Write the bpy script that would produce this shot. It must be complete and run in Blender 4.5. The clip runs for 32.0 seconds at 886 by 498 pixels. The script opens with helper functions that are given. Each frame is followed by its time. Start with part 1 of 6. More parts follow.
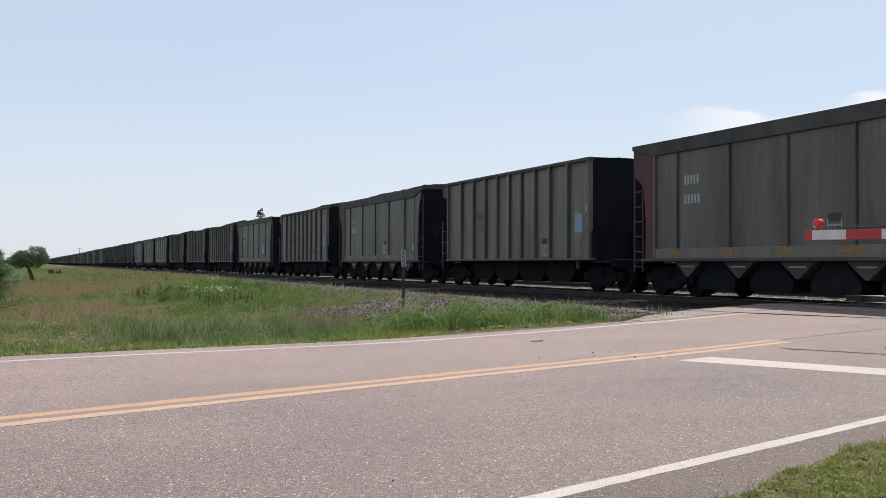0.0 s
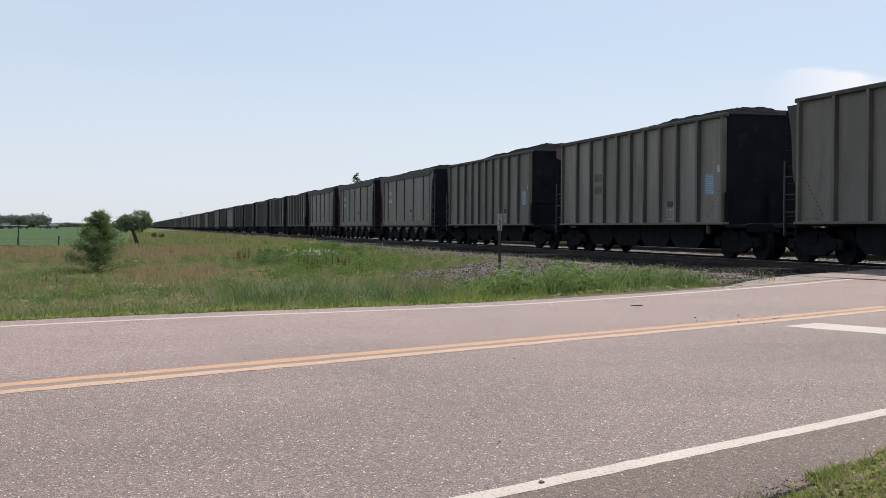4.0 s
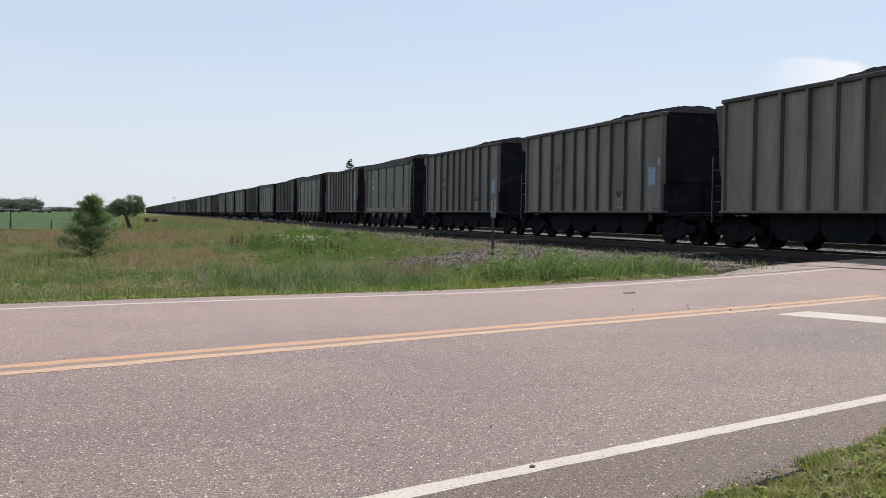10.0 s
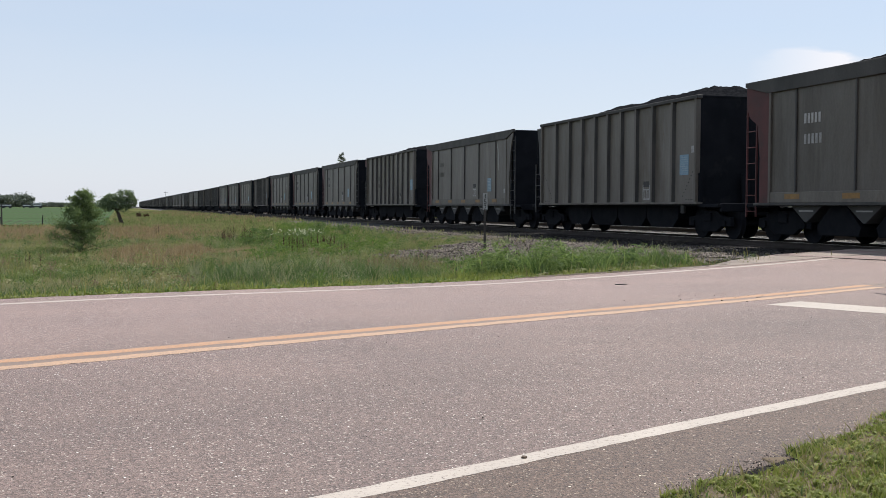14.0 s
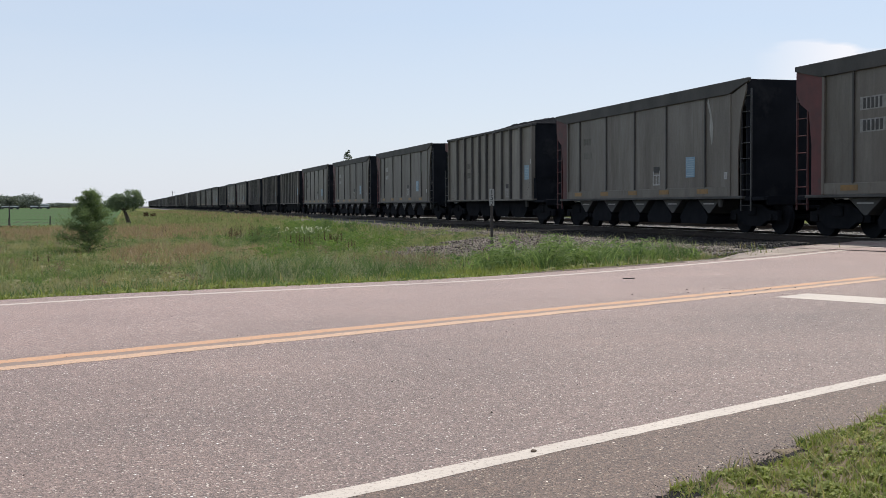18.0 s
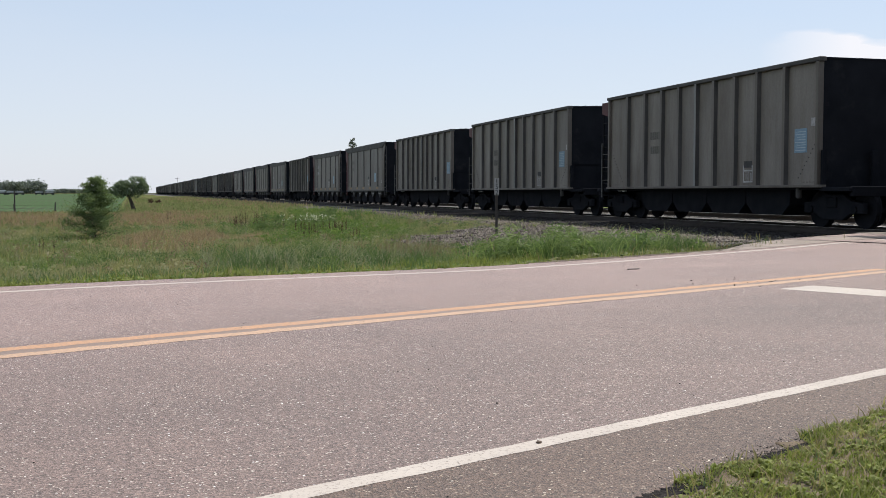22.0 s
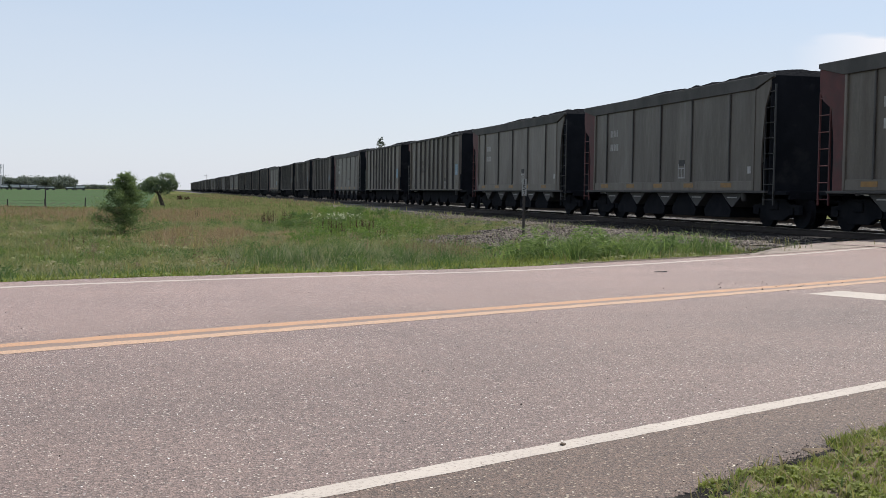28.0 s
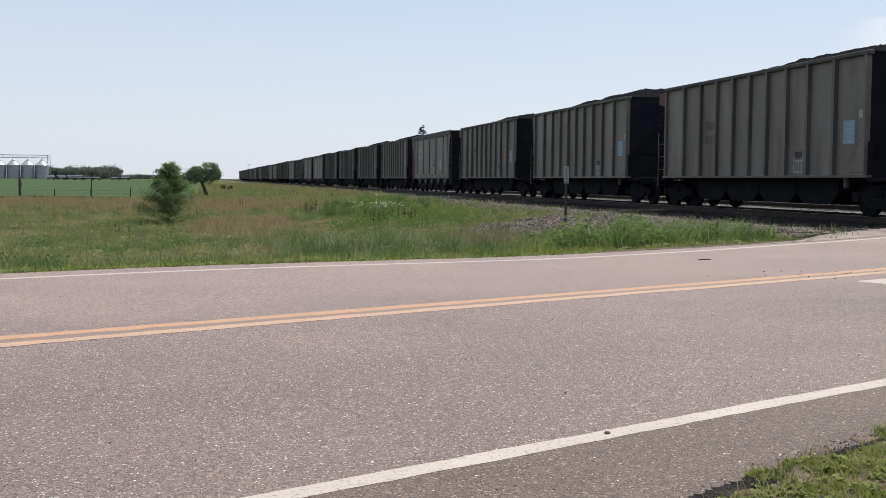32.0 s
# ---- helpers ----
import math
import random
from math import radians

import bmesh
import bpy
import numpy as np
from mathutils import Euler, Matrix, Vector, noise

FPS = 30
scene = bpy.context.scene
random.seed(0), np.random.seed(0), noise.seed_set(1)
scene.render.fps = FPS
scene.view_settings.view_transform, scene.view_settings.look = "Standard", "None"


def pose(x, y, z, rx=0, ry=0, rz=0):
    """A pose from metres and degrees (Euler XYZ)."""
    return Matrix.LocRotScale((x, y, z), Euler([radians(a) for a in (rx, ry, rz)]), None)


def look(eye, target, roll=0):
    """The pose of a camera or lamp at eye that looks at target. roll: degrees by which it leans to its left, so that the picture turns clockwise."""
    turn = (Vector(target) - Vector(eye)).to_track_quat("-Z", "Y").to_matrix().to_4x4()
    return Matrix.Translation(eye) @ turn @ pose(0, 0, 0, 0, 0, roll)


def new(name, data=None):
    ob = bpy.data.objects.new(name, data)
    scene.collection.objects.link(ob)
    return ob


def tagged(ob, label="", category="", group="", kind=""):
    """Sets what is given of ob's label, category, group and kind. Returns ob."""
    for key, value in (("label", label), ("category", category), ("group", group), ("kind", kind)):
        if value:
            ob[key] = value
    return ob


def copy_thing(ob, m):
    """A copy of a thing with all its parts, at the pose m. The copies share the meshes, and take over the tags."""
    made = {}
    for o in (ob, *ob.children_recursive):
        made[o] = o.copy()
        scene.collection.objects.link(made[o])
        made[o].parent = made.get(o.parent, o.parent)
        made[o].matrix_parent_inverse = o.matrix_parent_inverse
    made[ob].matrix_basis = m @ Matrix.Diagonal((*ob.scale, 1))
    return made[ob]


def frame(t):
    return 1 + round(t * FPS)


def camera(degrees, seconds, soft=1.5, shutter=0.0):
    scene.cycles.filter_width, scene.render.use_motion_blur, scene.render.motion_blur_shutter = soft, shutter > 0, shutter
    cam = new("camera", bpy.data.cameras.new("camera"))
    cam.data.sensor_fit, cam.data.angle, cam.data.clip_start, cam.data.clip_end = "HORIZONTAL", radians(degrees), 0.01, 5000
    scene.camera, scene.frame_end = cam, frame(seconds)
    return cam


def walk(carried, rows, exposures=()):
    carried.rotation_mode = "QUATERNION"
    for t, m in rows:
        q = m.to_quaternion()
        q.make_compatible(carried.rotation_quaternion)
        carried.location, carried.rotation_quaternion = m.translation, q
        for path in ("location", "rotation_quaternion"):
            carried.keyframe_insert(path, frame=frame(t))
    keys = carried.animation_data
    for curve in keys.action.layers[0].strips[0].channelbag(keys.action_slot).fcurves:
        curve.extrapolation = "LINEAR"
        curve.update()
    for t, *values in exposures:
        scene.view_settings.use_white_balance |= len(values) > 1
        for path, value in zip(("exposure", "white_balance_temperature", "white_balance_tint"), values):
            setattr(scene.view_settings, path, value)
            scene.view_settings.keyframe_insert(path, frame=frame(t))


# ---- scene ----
cam = camera(42.8, 32.0, soft=0.8)
PATH = [
    (0, -20.126, 0.763, 0.168, 0.045, -0.022, 0.941),
    (0.5, -19.154, 0.180, 0.202, 0.039, -0.015, 0.940),
    (1, -18.168, -0.486, 0.306, 0.030, -0.006, 0.937),
    (1.5, -17.470, -0.884, 0.430, 0.021, 0.004, 0.933),
    (2, -17.011, -0.970, 0.657, 0.009, 0.001, 0.929),
    (2.5, -16.747, -0.960, 0.688, 0.007, 0.007, 0.927),
    (3, -16.293, -0.905, 0.328, 0.005, 0.012, 0.926),
    (3.5, -15.813, -0.774, 0.188, 0.003, 0.017, 0.928),
    (4, -15.358, -1.050, 0.293, -0.001, 0.016, 0.926),
    (4.5, -15.017, -1.477, 0.201, -0.001, 0.015, 0.926),
    (6.5, -14.607, -2.198, 0.414, -0.005, 0.005, 0.920),
    (7, -14.473, -2.251, 0.289, -0.007, 0.004, 0.919),
    (7.5, -14.650, -2.140, 0.694, -0.004, -0.001, 0.918),
    (8, -15.164, -1.852, 0.861, -0.003, -0.002, 0.919),
    (8.5, -15.547, -1.625, 1.019, -0.006, -0.001, 0.918),
    (9, -15.677, -1.766, 0.954, -0.006, 0.006, 0.918),
    (9.5, -15.625, -1.862, 0.681, -0.004, 0.006, 0.918),
    (10, -15.708, -1.713, 0.690, -0.002, 0.008, 0.918),
    (10.5, -15.893, -1.706, 0.758, -0.007, 0.006, 0.919),
    (11, -15.912, -1.725, 0.599, -0.007, -0.006, 0.921),
    (11.5, -15.952, -1.803, 0.679, -0.010, -0.013, 0.921),
    (12, -15.925, -2.051, 0.932, -0.011, -0.011, 0.919),
    (12.5, -16.016, -2.404, 0.828, -0.006, -0.008, 0.917),
    (13, -16.022, -2.489, 0.489, 0.002, -0.010, 0.918),
    (13.5, -16.042, -2.305, 0.429, 0.001, -0.000, 0.916),
    (14, -16.093, -2.065, 0.338, 0.006, 0.009, 0.913),
    (14.5, -16.058, -1.946, 0.137, 0.012, 0.015, 0.912),
    (16.5, -16.138, -1.808, -0.141, 0.008, 0.014, 0.910),
    (17, -16.027, -2.021, -0.134, 0.008, 0.012, 0.907),
    (17.5, -15.831, -2.181, -0.227, 0.007, 0.013, 0.907),
    (18, -15.735, -2.240, -0.278, 0.005, 0.009, 0.906),
    (18.5, -15.666, -2.250, -0.381, 0.008, 0.013, 0.906),
    (19, -15.738, -2.204, -0.376, 0.010, 0.007, 0.910),
    (19.5, -15.840, -2.054, -0.275, 0.008, 0.001, 0.913),
    (20, -15.763, -2.077, -0.148, 0.008, 0.004, 0.913),
    (20.5, -15.486, -2.492, -0.194, 0.003, 0.003, 0.916),
    (21, -15.424, -2.957, -0.308, 0.003, -0.001, 0.917),
    (21.5, -15.376, -2.997, -0.258, -0.002, -0.007, 0.921),
    (22, -15.522, -2.832, 0.089, -0.012, -0.011, 0.921),
    (22.5, -15.462, -2.667, 0.206, -0.010, -0.008, 0.920),
    (23, -15.194, -2.242, 0.476, -0.014, -0.004, 0.920),
    (23.5, -14.925, -1.860, 0.286, -0.013, -0.003, 0.918),
    (24, -14.852, -1.498, -0.304, -0.003, -0.005, 0.920),
    (24.5, -15.097, -1.266, -0.334, 0.001, -0.002, 0.921),
    (25, -15.449, -1.728, 0.203, 0.003, 0.001, 0.920),
    (25.5, -15.428, -2.150, 0.881, 0.000, -0.004, 0.920),
    (26, -15.216, -2.331, 1.144, -0.006, -0.003, 0.919),
    (26.5, -14.655, -2.676, 0.983, -0.006, -0.003, 0.919),
    (28.5, -13.977, -2.950, 0.727, -0.009, -0.009, 0.921),
    (29, -13.612, -3.200, 0.653, -0.008, -0.007, 0.920),
    (29.5, -13.428, -3.345, 0.578, -0.005, -0.005, 0.921),
    (30, -13.306, -3.463, 0.492, -0.005, -0.006, 0.921),
    (30.5, -12.935, -3.581, 0.250, -0.007, -0.007, 0.918),
    (31, -12.583, -3.583, 0.168, -0.009, -0.006, 0.921),
    (31.5, -12.259, -3.581, 0.308, -0.011, -0.008, 0.923),
    (32, -12.057, -3.472, 0.457, -0.017, -0.012, 0.924),
]
walk(cam, [(t, pose(px, py, pz, 0, 0, yaw) @ pose(0, 0, 0, 90 + pitch) @ pose(0, 0, 0, 0, 0, roll)) for t, yaw, pitch, roll, px, py, pz in PATH], exposures=((0.0, 0.48), (22.0, 0.49), (23.0, 0.44), (28.0, 0.455), (32.0, 0.47)))

# ---- daylight: high sun behind the train, thin summer haze ----
SUN_EL, SUN_AZ = 60.0, 57.0
world = bpy.data.worlds.new("world")
scene.world = world
world.use_nodes = True
sky = world.node_tree.nodes.new("ShaderNodeTexSky")
sky.sky_type, sky.sun_disc = "NISHITA", False
sky.sun_elevation, sky.sun_rotation = radians(SUN_EL), radians(SUN_AZ)
sky.air_density, sky.dust_density, sky.ozone_density, sky.altitude = 1.0, 1.2, 3.0, 600
# a thin veil of high haze over the clear sky
veil = world.node_tree.nodes.new("ShaderNodeMix")
veil.data_type = "RGBA"
wisp = world.node_tree.nodes.new("ShaderNodeTexNoise")
wisp.inputs["Scale"].default_value, wisp.inputs["Detail"].default_value, wisp.inputs["Roughness"].default_value = 1.6, 5.0, 0.55
place = world.node_tree.nodes.new("ShaderNodeMapping")
place.inputs["Scale"].default_value = (1.0, 1.0, 5.0)
where = world.node_tree.nodes.new("ShaderNodeTexCoord")
thick = world.node_tree.nodes.new("ShaderNodeMapRange")
thick.inputs[1].default_value, thick.inputs[2].default_value, thick.inputs[3].default_value, thick.inputs[4].default_value = 0.3, 0.7, 0.52, 0.74
world.node_tree.links.new(where.outputs["Generated"], place.inputs[0])
world.node_tree.links.new(place.outputs[0], wisp.inputs["Vector"])
world.node_tree.links.new(wisp.outputs[0], thick.inputs[0])
world.node_tree.links.new(thick.outputs[0], veil.inputs[0])
veil.inputs[7].default_value = (4.82, 5.36, 6.2, 1)
world.node_tree.links.new(sky.outputs[0], veil.inputs[6])
# whiter air towards the horizon
height = world.node_tree.nodes.new("ShaderNodeSeparateXYZ")
world.node_tree.links.new(where.outputs["Generated"], height.inputs[0])
low = world.node_tree.nodes.new("ShaderNodeMapRange")
low.inputs[1].default_value, low.inputs[2].default_value, low.inputs[3].default_value, low.inputs[4].default_value = 0.0, 0.15, 0.5, 0.0
world.node_tree.links.new(height.outputs[2], low.inputs[0])
air = world.node_tree.nodes.new("ShaderNodeMix")
air.data_type = "RGBA"
air.inputs[7].default_value = (5.85, 5.92, 6.5, 1)
world.node_tree.links.new(low.outputs[0], air.inputs[0])
world.node_tree.links.new(veil.outputs[2], air.inputs[6])
world.node_tree.links.new(air.outputs[2], world.node_tree.nodes["Background"].inputs[0])
world.node_tree.nodes["Background"].inputs[1].default_value = 0.1
sun = new("sun", bpy.data.lights.new("sun", "SUN"))
sun.data.energy, sun.data.angle, sun.data.color = 3.6, radians(0.6), (1.0, 0.95, 0.88)
TO_SUN = Vector((math.sin(radians(SUN_AZ)) * math.cos(radians(SUN_EL)), math.cos(radians(SUN_AZ)) * math.cos(radians(SUN_EL)), math.sin(radians(SUN_EL))))
sun.matrix_world = look(TO_SUN * 50, (0, 0, 0))
rng = np.random.default_rng(7)


# ---- materials ----
def nodes_of(name):
    m = bpy.data.materials.new(name)
    m.use_nodes = True
    return m, m.node_tree, m.node_tree.nodes["Principled BSDF"]


def add(tree, kind, **values):
    n = tree.nodes.new(kind)
    for k, v in values.items():
        n.inputs[k.replace("_", " ")].default_value = v
    return n


def mixed(tree, fac, a, b, blend="MIX"):
    """A colour mix; fac, a and b are sockets or values."""
    n = tree.nodes.new("ShaderNodeMix")
    n.data_type, n.blend_type = "RGBA", blend
    for i, v in ((0, fac), (6, a), (7, b)):
        if isinstance(v, bpy.types.NodeSocket):
            tree.links.new(v, n.inputs[i])
        else:
            n.inputs[i].default_value = (*v, 1) if isinstance(v, tuple) and len(v) == 3 else v
    return n.outputs[2]


def ramp(tree, src, lo, hi):
    n = tree.nodes.new("ShaderNodeMapRange")
    tree.links.new(src, n.inputs[0])
    n.inputs[1].default_value, n.inputs[2].default_value = lo, hi
    return n.outputs[0]


def coords(tree, scale=(1, 1, 1), shift=True):
    """Object space in metres, moved at random from object to object."""
    tc, info = tree.nodes.new("ShaderNodeTexCoord"), tree.nodes.new("ShaderNodeObjectInfo")
    mp = add(tree, "ShaderNodeMapping", Scale=scale)
    if shift:
        va = tree.nodes.new("ShaderNodeVectorMath")
        va.operation = "MULTIPLY_ADD"
        tree.links.new(info.outputs["Random"], va.inputs[0])
        va.inputs[1].default_value = (37.0, 91.0, 53.0)
        tree.links.new(tc.outputs["Object"], va.inputs[2])
        tree.links.new(va.outputs[0], mp.inputs[0])
    else:
        tree.links.new(tc.outputs["Object"], mp.inputs[0])
    return mp.outputs[0], info.outputs["Random"]


def noise_of(tree, vec, scale, detail=4.0, rough=0.55):
    n = add(tree, "ShaderNodeTexNoise", Scale=scale, Detail=detail, Roughness=rough)
    tree.links.new(vec, n.inputs["Vector"])
    return n.outputs[0]


def bumped(tree, bsdf, height, strength, distance=0.01):
    b = add(tree, "ShaderNodeBump", Strength=strength, Distance=distance)
    tree.links.new(height, b.inputs["Height"])
    tree.links.new(b.outputs[0], bsdf.inputs["Normal"])


def surface(name, a, b, scale=3.0, rough=0.75, metal=0.0, bump=0.25, grain=40.0, squash=(1, 1, 1), stain=None, vary=0.12, spec=0.4, streak=None):
    """Two colours in soft patches, a fine grain, stains of a third colour, and a shade that differs from piece to piece."""
    m, tree, bsdf = nodes_of(name)
    vec, rand = coords(tree, squash)
    big, fine = noise_of(tree, vec, scale), noise_of(tree, vec, grain, 3.0)
    col = mixed(tree, ramp(tree, big, 0.35, 0.65), a, b)
    col = mixed(tree, ramp(tree, fine, 0.2, 0.8), mixed(tree, 1.0, col, (0.72, 0.72, 0.72), "MULTIPLY"), col)
    if stain:
        col = mixed(tree, ramp(tree, noise_of(tree, vec, scale * 0.6, 6.0, 0.7), 0.56, 0.7), col, stain)
    if streak:
        runs = add(tree, "ShaderNodeMapping", Scale=(1.0, 1.6, 0.5))
        tree.links.new(vec, runs.inputs[0])
        col = mixed(tree, ramp(tree, noise_of(tree, runs.outputs[0], 0.7, 6.0, 0.7), 0.5, 0.85), col, streak)
        col = mixed(tree, ramp(tree, noise_of(tree, runs.outputs[0], 0.45, 4.0, 0.6), 0.5, 0.3), col, mixed(tree, 1.0, col, (0.66, 0.62, 0.57), "MULTIPLY"))
        # thin dribbles of dirt and a few rusty spots
        thin = add(tree, "ShaderNodeMapping", Scale=(1.0, 9.0, 0.35))
        tree.links.new(vec, thin.inputs[0])
        col = mixed(tree, ramp(tree, noise_of(tree, thin.outputs[0], 1.3, 3.0, 0.6), 0.6, 0.8), col, mixed(tree, 1.0, col, (0.72, 0.68, 0.63), "MULTIPLY"))
        col = mixed(tree, ramp(tree, noise_of(tree, vec, 2.6, 6.0, 0.75), 0.66, 0.74), col, (0.14, 0.085, 0.052))
    hsv = tree.nodes.new("ShaderNodeHueSaturation")
    mr = tree.nodes.new("ShaderNodeMapRange")
    tree.links.new(rand, mr.inputs[0])
    mr.inputs[3].default_value, mr.inputs[4].default_value = 1 - vary, 1 + vary
    tree.links.new(mr.outputs[0], hsv.inputs["Value"])
    tree.links.new(col, hsv.inputs["Color"])
    tree.links.new(hsv.outputs[0], bsdf.inputs["Base Color"])
    bsdf.inputs["Roughness"].default_value, bsdf.inputs["Metallic"].default_value = rough, metal
    bsdf.inputs["Specular IOR Level"].default_value = spec
    if bump:
        bumped(tree, bsdf, fine, bump)
    if streak:
        # soft dents and buckles in thin sheet
        dent = add(tree, "ShaderNodeBump", Strength=0.55, Distance=0.09)
        tree.links.new(noise_of(tree, vec, 1.15, 3.0, 0.5), dent.inputs["Height"])
        tree.links.new(dent.outputs[0], bsdf.inputs["Normal"].links[0].from_node.inputs["Normal"])
    return m


def leafy(name, a, b, through_light=0.4, c=None, rough=0.6):
    """Leaves and blades: colours that differ from blade to blade, lit through from behind."""
    m, tree, bsdf = nodes_of(name)
    geo = tree.nodes.new("ShaderNodeNewGeometry")
    col = mixed(tree, geo.outputs["Random Per Island"], a, b)
    vec, rand = coords(tree, shift=False)
    if c:
        col = mixed(tree, ramp(tree, noise_of(tree, vec, 0.35, 3.0), 0.45, 0.6), col, c)
    tree.links.new(col, bsdf.inputs["Base Color"])
    bsdf.inputs["Roughness"].default_value = rough
    bsdf.inputs["Specular IOR Level"].default_value = 0.12
    trans = tree.nodes.new("ShaderNodeBsdfTranslucent")
    tree.links.new(mixed(tree, 1.0, col, (1.0, 1.1, 0.66), "MULTIPLY"), trans.inputs[0])
    mix = tree.nodes.new("ShaderNodeMixShader")
    mix.inputs[0].default_value = through_light
    tree.links.new(bsdf.outputs[0], mix.inputs[1])
    tree.links.new(trans.outputs[0], mix.inputs[2])
    tree.links.new(mix.outputs[0], tree.nodes["Material Output"].inputs[0])
    return m


def asphalt(name="asphalt", tone=1.0, tint=(1.0, 1.0, 1.0)):
    """Worn chip-seal: pinkish binder, stones of many greys, a few bright chips, darker shoulder and faint wheel paths."""
    m, tree, bsdf = nodes_of(name)
    vec, _ = coords(tree, shift=False)
    vor = add(tree, "ShaderNodeTexVoronoi", Scale=150.0)
    tree.links.new(vec, vor.inputs["Vector"])
    vor2 = add(tree, "ShaderNodeTexVoronoi", Scale=72.0)
    tree.links.new(vec, vor2.inputs["Vector"])
    sep = tree.nodes.new("ShaderNodeSeparateColor")
    tree.links.new(vor.outputs["Color"], sep.inputs[0])
    sep2 = tree.nodes.new("ShaderNodeSeparateColor")
    tree.links.new(vor2.outputs["Color"], sep2.inputs[0])
    col = mixed(tree, sep.outputs[0], tuple(tone * c for c in (0.0795, 0.0592, 0.0522)), tuple(tone * c for c in (0.271, 0.2, 0.174)))
    col = mixed(tree, sep2.outputs[1], mixed(tree, 1.0, col, (0.8, 0.8, 0.8), "MULTIPLY"), mixed(tree, 1.0, col, (1.16, 1.15, 1.14), "MULTIPLY"))
    patch = noise_of(tree, vec, 0.45, 5.0, 0.6)
    col = mixed(tree, ramp(tree, patch, 0.3, 0.7), mixed(tree, 1.0, col, (0.84, 0.83, 0.84), "MULTIPLY"), mixed(tree, 1.0, col, (1.12, 1.08, 1.06), "MULTIPLY"))
    # the far lane is the paler of the two
    turn = add(tree, "ShaderNodeMapping", Rotation=(0, 0, radians(-25.7)))
    tree.links.new(vec, turn.inputs[0])
    axes = tree.nodes.new("ShaderNodeSeparateXYZ")
    tree.links.new(turn.outputs[0], axes.inputs[0])
    col = mixed(tree, ramp(tree, axes.outputs[1], 4.6, 8.6), col, mixed(tree, 1.0, col, (1.45, 1.42, 1.46), "MULTIPLY"))
    # streaks along the traffic
    mp = add(tree, "ShaderNodeMapping", Rotation=(0, 0, radians(-25.7)), Scale=(0.08, 1.3, 1))
    tree.links.new(vec, mp.inputs[0])
    col = mixed(tree, ramp(tree, noise_of(tree, mp.outputs[0], 1.0, 3.0), 0.3, 0.7), mixed(tree, 1.0, col, (0.9, 0.9, 0.9), "MULTIPLY"), col)
    dirt = noise_of(tree, vec, 7.0, 6.0, 0.7)
    col = mixed(tree, ramp(tree, dirt, 0.6, 0.72), col, mixed(tree, 1.0, col, (0.72, 0.7, 0.68), "MULTIPLY"))
    bright = ramp(tree, sep.outputs[1], 0.965, 0.975)
    col = mixed(tree, bright, col, tuple(tone * c for c in (0.5, 0.44, 0.38)))
    chip = tree.nodes.new("ShaderNodeMath")
    chip.operation = "MULTIPLY"
    tree.links.new(ramp(tree, sep2.outputs[0], 0.988, 0.991), chip.inputs[0])
    tree.links.new(ramp(tree, vor2.outputs["Distance"], 0.34, 0.26), chip.inputs[1])
    col = mixed(tree, chip.outputs[0], col, (0.85, 0.83, 0.8))
    col = mixed(tree, 1.0, col, tint, "MULTIPLY")
    tree.links.new(col, bsdf.inputs["Base Color"])
    bsdf.inputs["Roughness"].default_value = 0.66
    bsdf.inputs["Specular IOR Level"].default_value = 0.45
    bumped(tree, bsdf, vor.outputs["Distance"], 0.7, 0.006)
    return m


def paint(name, col, worn, amount=0.5):
    """Road paint, worn through to the stones in specks."""
    m, tree, bsdf = nodes_of(name)
    vec, _ = coords(tree, shift=False)
    c = mixed(tree, ramp(tree, noise_of(tree, vec, 2.0, 4.0), 0.3, 0.7), col, mixed(tree, 0.25, col, worn))
    wear = noise_of(tree, vec, 60.0, 5.0, 0.75)
    c = mixed(tree, ramp(tree, wear, amount + 0.1, amount + 0.2), c, worn)
    tree.links.new(c, bsdf.inputs["Base Color"])
    bsdf.inputs["Roughness"].default_value = 0.6
    bumped(tree, bsdf, wear, 0.3, 0.004)
    return m


def soil_and_grass():
    """The sheet under the blades: olive turf, bare brownish patches, green further off."""
    m, tree, bsdf = nodes_of("turf")
    vec, _ = coords(tree, shift=False)
    col = mixed(tree, ramp(tree, noise_of(tree, vec, 0.12, 4.0, 0.6), 0.4, 0.6), (0.11, 0.132, 0.052), (0.16, 0.138, 0.082))
    col = mixed(tree, ramp(tree, noise_of(tree, vec, 0.9, 5.0, 0.65), 0.35, 0.7), col, (0.092, 0.12, 0.04))
    col = mixed(tree, ramp(tree, noise_of(tree, vec, 9.0, 4.0, 0.7), 0.3, 0.75), mixed(tree, 1.0, col, (0.6, 0.6, 0.6), "MULTIPLY"), mixed(tree, 1.0, col, (1.3, 1.25, 1.2), "MULTIPLY"))
    tree.links.new(col, bsdf.inputs["Base Color"])
    bsdf.inputs["Roughness"].default_value = 1.0
    bsdf.inputs["Specular IOR Level"].default_value = 0.0
    bumped(tree, bsdf, noise_of(tree, vec, 14.0, 4.0), 0.6, 0.05)
    return m


